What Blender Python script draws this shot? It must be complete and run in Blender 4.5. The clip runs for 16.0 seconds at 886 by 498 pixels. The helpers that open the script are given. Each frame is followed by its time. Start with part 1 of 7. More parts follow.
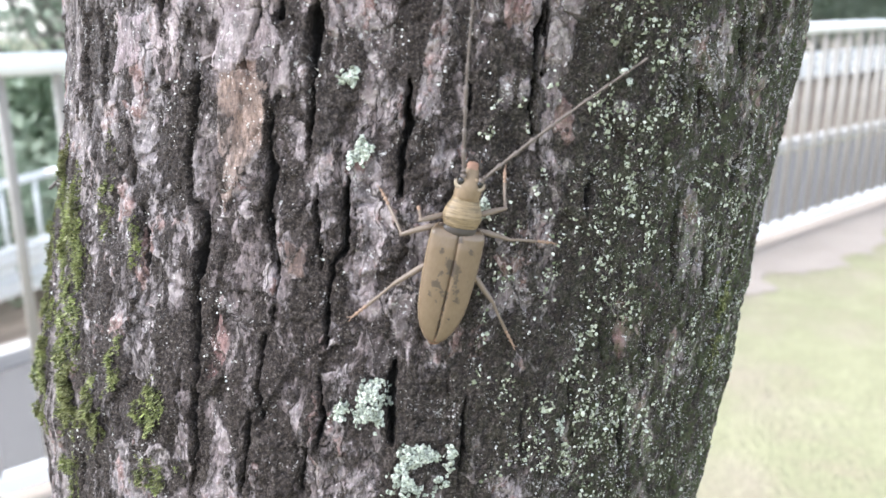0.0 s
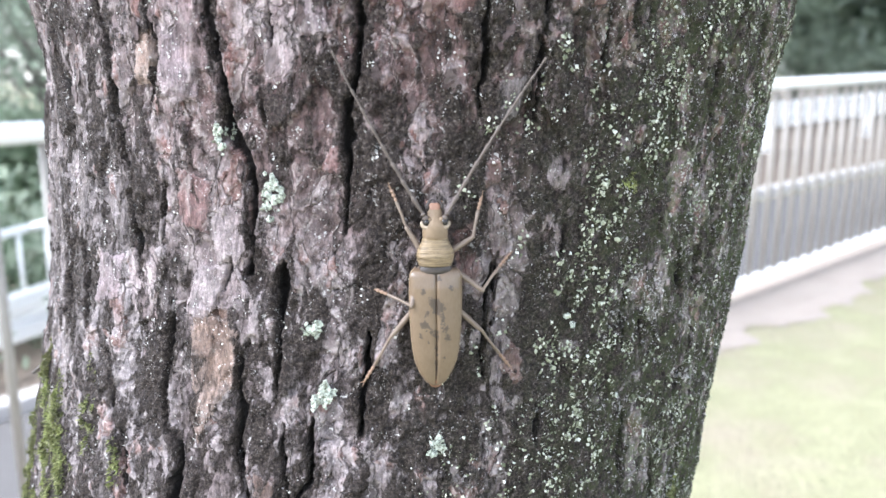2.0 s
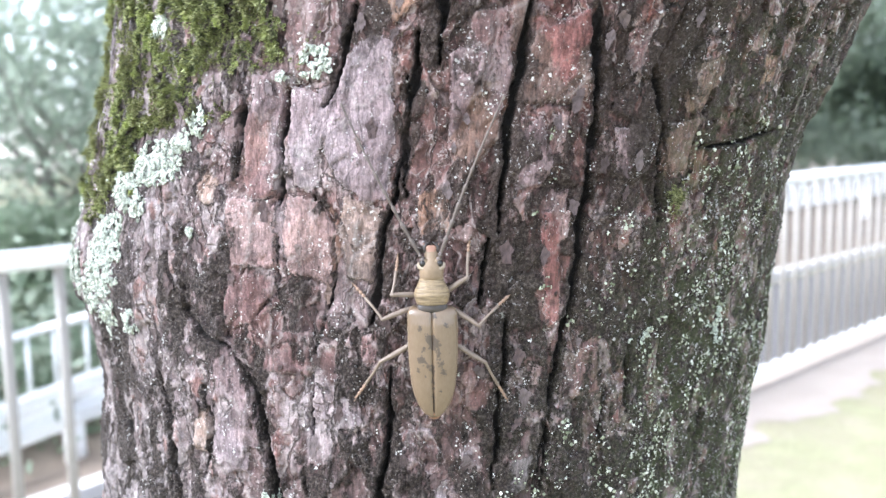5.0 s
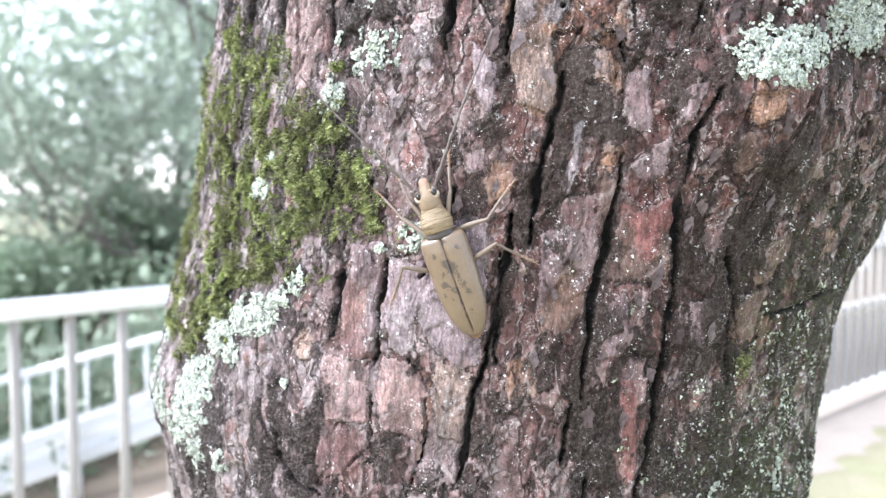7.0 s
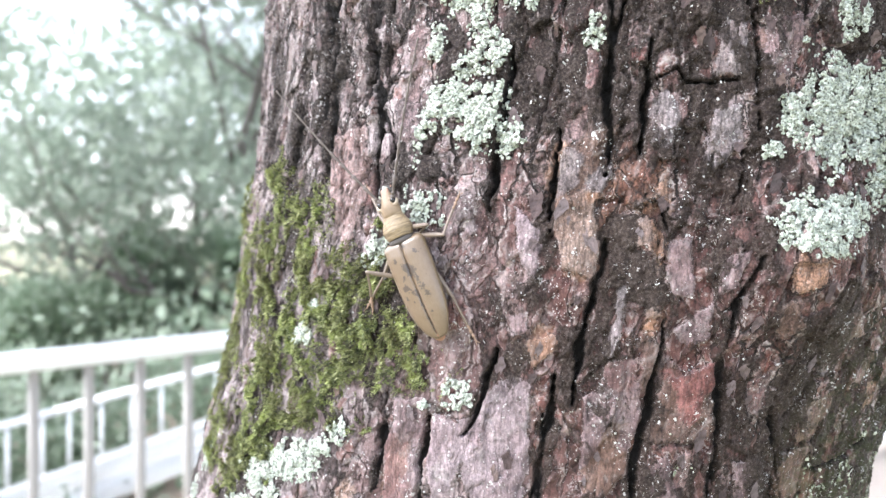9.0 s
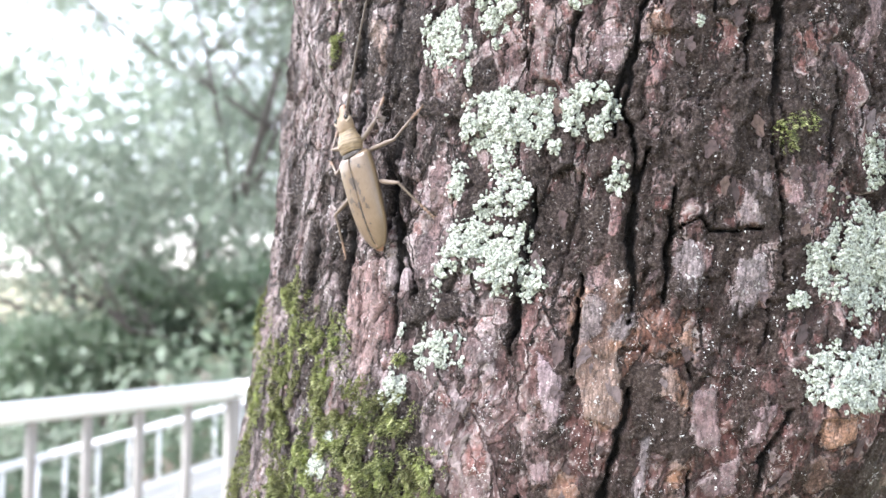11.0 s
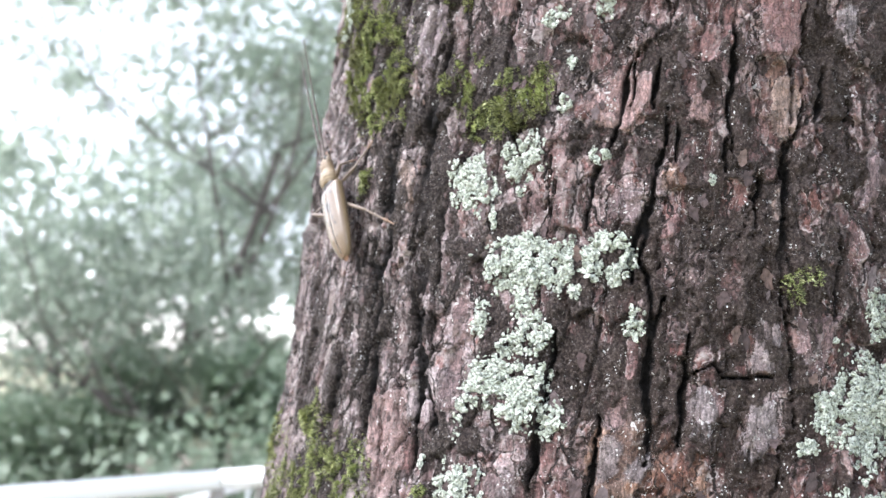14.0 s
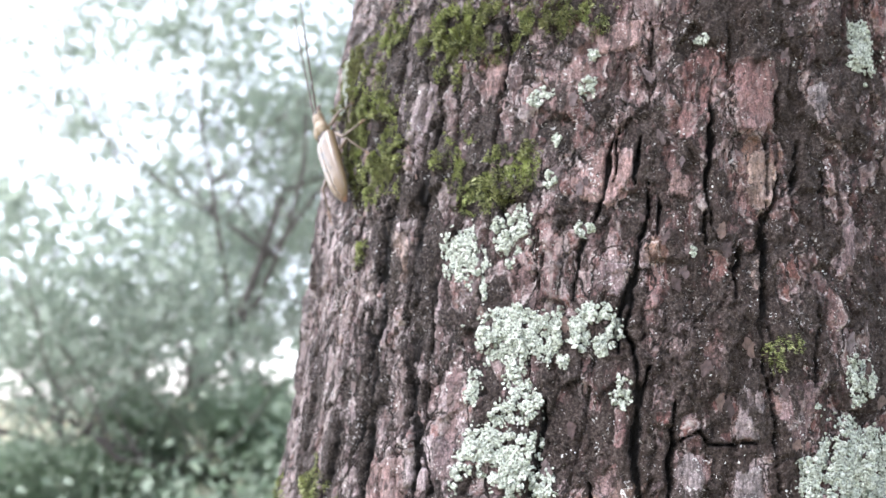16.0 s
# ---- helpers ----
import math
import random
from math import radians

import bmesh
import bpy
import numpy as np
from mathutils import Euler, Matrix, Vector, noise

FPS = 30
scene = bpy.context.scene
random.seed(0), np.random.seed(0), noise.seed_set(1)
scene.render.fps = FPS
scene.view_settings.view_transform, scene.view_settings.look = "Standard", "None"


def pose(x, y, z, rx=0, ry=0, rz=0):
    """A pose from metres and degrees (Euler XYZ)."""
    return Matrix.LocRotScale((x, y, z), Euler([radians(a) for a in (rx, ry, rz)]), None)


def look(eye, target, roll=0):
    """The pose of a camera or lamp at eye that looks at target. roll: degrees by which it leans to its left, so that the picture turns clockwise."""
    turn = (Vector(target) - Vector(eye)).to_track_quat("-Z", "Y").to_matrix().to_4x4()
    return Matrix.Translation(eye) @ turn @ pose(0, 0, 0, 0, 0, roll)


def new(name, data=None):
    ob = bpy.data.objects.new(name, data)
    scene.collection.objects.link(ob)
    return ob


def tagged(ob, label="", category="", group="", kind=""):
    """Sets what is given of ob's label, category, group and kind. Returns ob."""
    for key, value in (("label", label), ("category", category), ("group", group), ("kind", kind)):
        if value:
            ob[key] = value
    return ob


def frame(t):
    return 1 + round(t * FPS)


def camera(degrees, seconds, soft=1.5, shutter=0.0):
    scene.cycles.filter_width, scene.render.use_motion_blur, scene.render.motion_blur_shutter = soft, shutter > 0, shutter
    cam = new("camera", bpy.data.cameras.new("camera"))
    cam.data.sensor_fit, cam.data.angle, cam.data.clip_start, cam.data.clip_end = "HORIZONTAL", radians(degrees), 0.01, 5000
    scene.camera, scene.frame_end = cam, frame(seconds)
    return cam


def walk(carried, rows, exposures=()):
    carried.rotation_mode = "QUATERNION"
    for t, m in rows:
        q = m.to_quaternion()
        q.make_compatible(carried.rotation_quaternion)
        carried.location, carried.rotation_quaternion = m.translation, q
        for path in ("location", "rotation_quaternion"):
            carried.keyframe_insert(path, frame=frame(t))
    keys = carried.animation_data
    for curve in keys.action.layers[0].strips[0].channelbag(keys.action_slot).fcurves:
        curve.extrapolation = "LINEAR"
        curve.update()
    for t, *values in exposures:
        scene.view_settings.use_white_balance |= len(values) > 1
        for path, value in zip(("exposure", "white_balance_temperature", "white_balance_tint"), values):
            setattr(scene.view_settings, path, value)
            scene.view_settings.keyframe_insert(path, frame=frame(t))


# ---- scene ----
cam = camera(57.1, 16.0)
# a phone held about 22 cm from the bark: near things are sharp, the distance is soft
cam.data.dof.use_dof = True
cam.data.dof.focus_distance = 0.248
cam.data.dof.aperture_fstop = 13.5
METRES, EYE, TILT = 0.34, 1.15, -15.0
ROWS = [
    (0.0, 0.0, 0.0, 0.0, -0.0, 0.0, -0.0),
    (0.5, 0.0124, -0.0018, 0.0264, -0.86, 0.26, 0.14),
    (1.0, 0.0258, -0.0121, 0.0907, -1.36, 2.01, 0.27),
    (1.5, 0.0178, -0.0316, 0.1221, -1.14, 2.55, 0.41),
    (2.0, 0.0249, -0.0575, 0.1634, -0.96, 2.94, 0.29),
    (2.5, 0.0084, -0.0784, 0.183, -0.35, 3.29, -0.0),
    (3.0, 0.0133, -0.1018, 0.2186, -0.43, 4.05, 0.05),
    (3.5, 0.015, -0.1238, 0.26, -0.53, 5.2, 0.19),
    (4.0, 0.0083, -0.1453, 0.3079, -0.51, 6.38, 0.94),
    (4.5, 0.0268, -0.1592, 0.3577, -0.65, 7.66, 1.29),
    (5.0, 0.0142, -0.1905, 0.4076, -0.57, 8.63, 1.18),
    (7.5, -0.0725, -0.2726, 0.5378, -0.88, 12.19, 0.02),
    (8.0, -0.0663, -0.287, 0.5718, -0.52, 12.98, 0.11),
    (8.5, -0.0804, -0.2931, 0.6019, -0.09, 13.69, -0.08),
    (11.0, -0.1119, -0.3103, 0.712, -0.0, 16.87, -0.99),
    (11.5, -0.1243, -0.3284, 0.7544, -0.28, 21.66, -0.98),
    (12.0, -0.1327, -0.3347, 0.7477, -0.71, 22.51, -1.73),
    (12.5, -0.1362, -0.3412, 0.7471, -1.13, 22.77, -2.21),
    (13.0, -0.1376, -0.3457, 0.7437, -1.3, 22.83, -2.76),
    (13.5, -0.1416, -0.3534, 0.7437, -1.47, 22.89, -2.78),
    (14.0, -0.1448, -0.36, 0.7443, -1.19, 23.0, -2.46),
    (14.5, -0.1408, -0.3697, 0.7573, -0.74, 23.65, -2.12),
    (15.0, -0.1327, -0.3829, 0.7685, -0.39, 24.17, -1.74),
    (15.5, -0.133, -0.3916, 0.769, -0.39, 24.76, -1.67),
    (16.0, -0.1343, -0.4014, 0.7631, -0.56, 25.76, -1.72),
]
walk(cam, [(t, pose(0, 0, EYE, TILT) @ pose(METRES * x, METRES * y, METRES * z, 90 + pitch, roll, yaw)) for t, x, y, z, yaw, pitch, roll in ROWS],
     exposures=[(0.0, 2.07, 5960, 11), (2.5, 2.28, 5800, 12), (5.0, 2.40, 5780, 12), (8.0, 2.37, 5960, 12), (11.0, 2.28, 6080, 15), (14.0, 2.06, 6020, 14), (16.0, 2.06, 6020, 16)])

# ---- light: a bright overcast sky, brightest towards the open side on -x ----
world = bpy.data.worlds.new("overcast_sky")
scene.world = world
world.use_nodes = True
wn = world.node_tree.nodes
sky = wn.new("ShaderNodeTexSky")
sky.sky_type, sky.sun_disc = "NISHITA", False
sky.sun_elevation, sky.sun_rotation = radians(48), radians(-60)
sky.air_density, sky.dust_density, sky.ozone_density = 1.0, 1.5, 1.0
milky = wn.new("ShaderNodeHueSaturation")
milky.inputs["Saturation"].default_value = 0.35
world.node_tree.links.new(sky.outputs[0], milky.inputs["Color"])
world.node_tree.links.new(milky.outputs[0], wn["Background"].inputs["Color"])
wn["Background"].inputs["Strength"].default_value = 0.15
sun_lamp = bpy.data.lights.new("sun", "SUN")
sun_lamp.energy, sun_lamp.angle, sun_lamp.color = 1.4, radians(25), (1.0, 0.97, 0.94)
sun = new("sun", sun_lamp)
sun.matrix_basis = look((-8, -3.0, 7), (0, 0, 0))


# ---- materials ----
class Shade:
    """A node material under construction."""

    def __init__(self, name, roughness=0.7, metallic=0.0):
        self.mat = bpy.data.materials.new(name)
        self.mat.use_nodes = True
        self.nodes, self.links = self.mat.node_tree.nodes, self.mat.node_tree.links
        self.bsdf = self.nodes["Principled BSDF"]
        self.bsdf.inputs["Roughness"].default_value = roughness
        self.bsdf.inputs["Metallic"].default_value = metallic
        self.coords = self.nodes.new("ShaderNodeTexCoord").outputs["Object"]

    def node(self, kind, links=(), **values):
        n = self.nodes.new(kind)
        for key, value in values.items():
            n.inputs[key].default_value = value
        for key, out in links:
            self.links.new(out, n.inputs[key])
        return n

    def scaled(self, sx, sy, sz):
        return self.node("ShaderNodeMapping", [("Vector", self.coords)], Scale=(sx, sy, sz)).outputs[0]

    def noise(self, scale, detail=4.0, rough=0.55, vector=None, distortion=0.0):
        return self.node("ShaderNodeTexNoise", [("Vector", vector or self.coords)], Scale=scale, Detail=detail, Roughness=rough, Distortion=distortion).outputs["Fac"]

    def cells(self, scale, vector=None, randomness=1.0):
        return self.node("ShaderNodeTexVoronoi", [("Vector", vector or self.coords)], Scale=scale, Randomness=randomness)

    def ramp(self, fac, stops, mode="LINEAR"):
        n = self.node("ShaderNodeValToRGB", [("Fac", fac)])
        n.color_ramp.interpolation = mode
        while len(n.color_ramp.elements) < len(stops):
            n.color_ramp.elements.new(0.5)
        for e, (p, c) in zip(n.color_ramp.elements, stops):
            e.position, e.color = p, (*(c if isinstance(c, tuple) else (c, c, c)), 1)
        return n.outputs[0]

    def mix(self, fac, a, b, blend="MIX"):
        n = self.nodes.new("ShaderNodeMix")
        n.data_type, n.blend_type = "RGBA", blend
        for sock, v in ((n.inputs["Factor"], fac), (n.inputs["A"], a), (n.inputs["B"], b)):
            sock = [s for s in n.inputs if s.name == sock.name and s.type in (("VALUE",) if sock.name == "Factor" else ("RGBA",))][0]
            if isinstance(v, bpy.types.NodeSocket):
                self.links.new(v, sock)
            elif sock.type == "RGBA":
                sock.default_value = (*v, 1)
            else:
                sock.default_value = v
        return [s for s in n.outputs if s.type == "RGBA"][0]

    def math(self, op, a, b=0.0, clamp=False, c=0.5):
        n = self.nodes.new("ShaderNodeMath")
        n.operation, n.use_clamp = op, clamp
        for sock, v in zip(n.inputs, (a, b, c)):
            if isinstance(v, bpy.types.NodeSocket):
                self.links.new(v, sock)
            else:
                sock.default_value = v
        return n.outputs[0]

    def shifted(self, vector, scale, amount):
        """Coordinates pushed about by noise, by up to about half the amount in metres."""
        n = self.node("ShaderNodeTexNoise", [("Vector", vector)], Scale=scale, Detail=2.0).outputs["Color"]
        v = self.nodes.new("ShaderNodeVectorMath")
        v.operation = "MULTIPLY_ADD"
        v.inputs[1].default_value = (amount, amount, amount)
        self.links.new(n, v.inputs[0])
        self.links.new(vector, v.inputs[2])
        return v.outputs[0]

    def sheet(self, vector, across, along):
        """Upright cells: the lot of each one, and the nearness to its outline."""
        v = self.node("ShaderNodeMapping", [("Vector", vector)], Scale=(across, across, along)).outputs[0]
        lot = self.node("ShaderNodeSeparateColor", [("Color", self.cells(1.0, v).outputs["Color"])]).outputs[0]
        rim = self.cells(1.0, v)
        rim.feature = "DISTANCE_TO_EDGE"
        return lot, rim.outputs["Distance"]

    def attr(self, name):
        n = self.nodes.new("ShaderNodeAttribute")
        n.attribute_name = name
        return n.outputs["Fac"]

    def island(self):
        return self.node("ShaderNodeNewGeometry").outputs["Random Per Island"]

    def each(self):
        return self.node("ShaderNodeObjectInfo").outputs["Random"]

    def colour(self, out):
        self.links.new(out, self.bsdf.inputs["Base Color"])
        return self

    def rough(self, out):
        self.links.new(out, self.bsdf.inputs["Roughness"])
        return self

    def bump(self, out, distance, strength=1.0):
        n = self.node("ShaderNodeBump", [("Height", out)], Distance=distance, Strength=strength)
        self.links.new(n.outputs[0], self.bsdf.inputs["Normal"])
        return self


def worn(name, low, high, scale, rough=(0.5, 0.8), bump=0.0005, metallic=0.0, grain=12.0):
    """A plain surface with stains at one scale and grain at another."""
    s = Shade(name, metallic=metallic)
    big, fine = s.noise(scale, 5), s.noise(scale * grain, 4)
    s.colour(s.mix(s.math("ADD", s.math("MULTIPLY", big, 0.65), s.math("MULTIPLY", fine, 0.35)), low, high))
    s.rough(s.ramp(fine, [(0.3, rough[0]), (0.7, rough[1])])).bump(fine, bump)
    return s.mat


def bark_material():
    s = Shade("bark")
    s.bsdf.inputs["Specular IOR Level"].default_value = 0.28
    tone, flake, crack, crust = s.attr("tone"), s.attr("flake"), s.attr("crack"), s.attr("crust")
    pale, raw, rose, green = s.attr("pale"), s.attr("raw"), s.attr("rose"), s.attr("green")
    # thin sheets of bark: long ones, and short ones that have broken off them, with crisp ragged outlines
    way = s.shifted(s.shifted(s.coords, 60, 0.012), 330, 0.0034)
    way = s.shifted(way, 1500, 0.0009)
    long_lot, long_rim = s.sheet(way, 92, 25)
    short_lot, short_rim = s.sheet(way, 190, 66)
    chip_lot, chip_rim = s.sheet(way, 460, 170)
    broken = s.ramp(s.noise(60, 4, 0.6), [(0.44, 0.0), (0.58, 1.0)])
    chipped = s.math("MULTIPLY", broken, s.ramp(s.noise(190, 3, 0.6), [(0.46, 0.0), (0.56, 1.0)]))
    lot = s.math("ADD", s.math("MULTIPLY", long_lot, 0.50), s.math("ADD", s.math("MULTIPLY", s.math("MULTIPLY", short_lot, 0.5), s.math("ADD", 0.45, broken)), s.math("MULTIPLY", s.math("MULTIPLY", chip_lot, 0.30), chipped)))
    tone = s.math("ADD", s.math("MULTIPLY", lot, 0.80), s.math("MULTIPLY", tone, 0.28))
    base = s.ramp(tone, [(0.08, (0.050, 0.032, 0.029)), (0.30, (0.088, 0.056, 0.052)), (0.46, (0.125, 0.072, 0.066)), (0.60, (0.152, 0.097, 0.091)), (0.74, (0.19, 0.138, 0.132)), (0.86, (0.26, 0.207, 0.20)), (1.0, (0.17, 0.088, 0.077))])
    base = s.mix(s.attr("grey"), base, s.ramp(tone, [(0.08, (0.055, 0.042, 0.039)), (0.3, (0.096, 0.080, 0.077)), (0.6, (0.176, 0.150, 0.149)), (0.8, (0.29, 0.255, 0.256)), (1.0, (0.21, 0.135, 0.122))]))
    leaf = s.math("ADD", s.math("MULTIPLY", lot, 0.65), s.math("MULTIPLY", flake, 0.35))
    base = s.mix(pale, base, s.ramp(leaf, [(0.1, (0.155, 0.117, 0.114)), (0.5, (0.25, 0.197, 0.197)), (0.9, (0.39, 0.325, 0.32))]))
    base = s.mix(rose, base, s.ramp(leaf, [(0.1, (0.095, 0.047, 0.042)), (0.5, (0.175, 0.096, 0.087)), (0.9, (0.29, 0.20, 0.185))]))
    base = s.mix(raw, base, s.ramp(leaf, [(0.1, (0.085, 0.048, 0.036)), (0.4, (0.165, 0.098, 0.071)), (0.65, (0.26, 0.168, 0.12)), (0.9, (0.50, 0.37, 0.29))]))
    warm = s.attr("warm")
    base = s.mix(s.math("MULTIPLY", warm, 0.85), base, s.ramp(s.noise(120, 3), [(0.35, (0.70, 0.48, 0.42)), (0.5, (0.80, 0.64, 0.58)), (0.62, (0.86, 0.74, 0.70)), (0.75, (0.90, 0.70, 0.52))]), "MULTIPLY")
    # smooth plates with their own tint, crisp where they end
    slab = s.math("ADD", s.attr("slab"), s.math("ADD", s.math("MULTIPLY", s.math("SUBTRACT", s.noise(300, 5, 0.7), 0.5), 5.5), s.math("MULTIPLY", s.math("SUBTRACT", s.noise(1500, 3), 0.5), 2.0)))
    on_slab = s.ramp(s.math("MULTIPLY_ADD", slab, 0.25), [(0.49, 0.0), (0.54, 1.0)])
    hue = s.nodes.new("ShaderNodeAttribute")
    hue.attribute_name = "tint"
    shade = s.mix(0.75, hue.outputs["Color"], s.ramp(s.noise(75, 5, 0.6, distortion=0.8), [(0.34, (0.62, 0.55, 0.53)), (0.47, (0.92, 0.88, 0.88)), (0.56, (1.08, 1.06, 1.06)), (0.68, (1.3, 1.3, 1.32))]), "MULTIPLY")
    shade = s.mix(0.7, shade, s.ramp(lot, [(0.25, 0.62), (0.5, 0.98), (0.8, 1.22)]), "MULTIPLY")
    base = s.mix(s.math("MULTIPLY", on_slab, 0.78), base, shade)
    streak = s.noise(1.0, 5, 0.7, s.scaled(1100, 1100, 240), 0.6)
    mottle = s.noise(170, 6, 0.65)
    fine = s.noise(1500, 3, 0.65)
    flaky = s.attr("flaky")
    base = s.mix(s.math("ADD", s.math("MULTIPLY_ADD", flaky, 0.3, c=0.55), s.math("MULTIPLY", on_slab, 0.25)), base, s.ramp(streak, [(0.38, 0.5), (0.5, 0.97), (0.62, 1.35)]), "MULTIPLY")
    base = s.mix(0.8, base, s.ramp(mottle, [(0.38, 0.55), (0.5, 1.0), (0.62, 1.4)]), "MULTIPLY")
    base = s.mix(s.math("MULTIPLY_ADD", flaky, 0.5, c=0.5), base, s.ramp(fine, [(0.36, 0.6), (0.5, 1.0), (0.64, 1.4)]), "MULTIPLY")
    # on the flank the bark frays into upright slivers, lit edges and shaded slits painted
    sliver = s.noise(1.0, 4, 0.62, s.node("ShaderNodeMapping", [("Vector", way)], Scale=(330, 330, 52)).outputs[0])
    flank = s.attr("flank")
    base = s.mix(s.math("MULTIPLY", flank, s.ramp(sliver, [(0.50, 0.0), (0.56, 0.75), (0.62, 0.35), (0.70, 0.6)])), base, (0.30, 0.25, 0.225))
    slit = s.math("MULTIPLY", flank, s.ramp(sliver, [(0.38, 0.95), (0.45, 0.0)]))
    # weathered sheet rims and dark gaps, with edge light and shade in the colour
    rim = s.math("MULTIPLY", s.math("MULTIPLY", s.ramp(long_rim, [(0.035, 0.0), (0.06, 1.0), (0.11, 0.0)]), s.ramp(long_lot, [(0.45, 0.0), (0.75, 1.0)])), s.ramp(s.noise(330, 3), [(0.45, 0.0), (0.6, 0.8)]))
    frill = s.math("MULTIPLY", s.math("MULTIPLY", s.ramp(short_rim, [(0.025, 0.0), (0.05, 0.85), (0.10, 0.0)]), s.ramp(short_lot, [(0.45, 0.0), (0.7, 1.0)])), s.ramp(s.noise(450, 3), [(0.44, 0.0), (0.58, 1.0)]))
    off_slab = s.math("SUBTRACT", 1.0, on_slab)
    rim = s.math("MULTIPLY", s.math("MULTIPLY", s.math("MAXIMUM", rim, frill), s.math("MULTIPLY_ADD", flaky, 0.35, c=0.65)), s.math("SUBTRACT", 1.0, s.math("MULTIPLY", on_slab, 0.85)))
    # a lit edge, painted pale just inside each plate's outline
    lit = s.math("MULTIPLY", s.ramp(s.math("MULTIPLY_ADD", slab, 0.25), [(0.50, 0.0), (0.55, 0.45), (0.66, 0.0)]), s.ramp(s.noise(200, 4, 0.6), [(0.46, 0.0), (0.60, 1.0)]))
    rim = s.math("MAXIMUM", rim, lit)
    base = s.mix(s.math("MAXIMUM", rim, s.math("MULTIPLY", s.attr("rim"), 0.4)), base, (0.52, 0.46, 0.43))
    pit = s.ramp(s.noise(560, 4, 0.65), [(0.33, 0.9), (0.40, 0.0)])
    base = s.mix(s.math("MULTIPLY", pit, s.math("MULTIPLY_ADD", flaky, 0.5, c=0.45)), base, (0.022, 0.017, 0.014))
    ash = s.ramp(s.noise(420, 5, 0.7), [(0.58, 0.0), (0.72, 1.0)])
    base = s.mix(s.math("MULTIPLY", ash, 0.40), base, (0.34, 0.31, 0.29))
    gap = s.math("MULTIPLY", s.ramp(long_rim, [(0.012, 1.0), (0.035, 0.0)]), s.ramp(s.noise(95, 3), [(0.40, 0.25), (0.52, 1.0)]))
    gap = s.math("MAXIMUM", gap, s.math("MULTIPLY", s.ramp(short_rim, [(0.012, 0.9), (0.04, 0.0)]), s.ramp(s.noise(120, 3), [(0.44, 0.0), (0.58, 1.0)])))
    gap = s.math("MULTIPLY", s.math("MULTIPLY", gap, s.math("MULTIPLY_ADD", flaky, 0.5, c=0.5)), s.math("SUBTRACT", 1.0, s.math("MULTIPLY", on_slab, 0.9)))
    # shadow beneath a plate's edge, painted as a dark line outside it
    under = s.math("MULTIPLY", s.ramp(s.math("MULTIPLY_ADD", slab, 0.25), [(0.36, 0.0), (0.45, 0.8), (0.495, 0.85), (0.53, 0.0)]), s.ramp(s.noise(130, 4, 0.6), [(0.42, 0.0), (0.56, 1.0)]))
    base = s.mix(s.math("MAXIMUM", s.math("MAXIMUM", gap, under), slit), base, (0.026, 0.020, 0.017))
    soot = s.ramp(s.noise(1000, 4, 0.75), [(0.40, (0.012, 0.009, 0.0075)), (0.48, (0.040, 0.029, 0.024)), (0.55, (0.082, 0.063, 0.053)), (0.62, (0.15, 0.125, 0.11)), (0.70, (0.26, 0.23, 0.205))])
    soot = s.mix(s.math("MULTIPLY", warm, 0.2), soot, (0.12, 0.072, 0.052))
    speck = s.math("ADD", s.math("MULTIPLY", s.math("SUBTRACT", s.noise(240, 6, 0.75), 0.5), 1.0), s.math("MULTIPLY", s.math("SUBTRACT", s.noise(1.0, 4, 0.7, s.scaled(760, 760, 260)), 0.5), 0.75))
    patchy = s.math("ADD", s.math("ADD", s.math("MULTIPLY_ADD", crust, 0.75, c=0.13), s.math("MULTIPLY", flaky, 0.07)), s.math("ADD", speck, s.math("MULTIPLY", s.math("SUBTRACT", 0.42, lot), 0.7)))
    cover = s.ramp(patchy, [(0.44, 0.0), (0.56, 0.9)])
    base = s.mix(cover, base, soot)
    alga = s.mix(s.noise(500, 3), (0.035, 0.046, 0.018), (0.145, 0.175, 0.075))
    base = s.mix(s.math("MULTIPLY", green, s.ramp(s.noise(300, 5, 0.7), [(0.42, 0.0), (0.58, 0.75)])), base, alga)
    # cracks are coloured near black, besides being cut into the relief
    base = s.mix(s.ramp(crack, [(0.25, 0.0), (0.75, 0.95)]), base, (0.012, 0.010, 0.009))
    # lichen dust: grains of about a millimetre, thick in some places and thin in others
    where = s.math("MULTIPLY", s.math("SUBTRACT", s.noise(95, 4, 0.65), 0.5), 0.50)
    for scale, bar, tint in ((780.0, 0.708, (0.58, 0.56, 0.53)), (1500.0, 0.712, (0.50, 0.47, 0.45))):
        level = s.math("ADD", s.noise(scale, 2.0, 0.5), s.math("ADD", where, s.math("MULTIPLY", green, 0.045)))
        dot = s.ramp(level, [(bar, 0.0), (bar + 0.025, 0.92)])
        base = s.mix(s.math("MULTIPLY", dot, s.ramp(crack, [(0.4, 1.0), (0.8, 0.0)])), base, tint)
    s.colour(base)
    s.rough(s.ramp(s.noise(300, 3), [(0.3, 0.60), (0.7, 0.85)]))
    # relief: each sheet lies at its own level and ends in a worn edge
    sheets = s.math("MULTIPLY", s.math("ADD", 0.35, long_lot), s.ramp(long_rim, [(0.0, 0.0), (0.035, 1.0)]))
    sheets = s.math("ADD", sheets, s.math("MULTIPLY", s.math("MULTIPLY", s.math("ADD", 0.2, short_lot), s.ramp(short_rim, [(0.0, 0.0), (0.05, 0.55)])), s.math("ADD", 0.35, broken)))
    sheets = s.math("ADD", s.math("MULTIPLY", sheets, s.math("ADD", 0.2, s.math("MULTIPLY", off_slab, 0.8))), s.math("MULTIPLY", on_slab, 0.9))
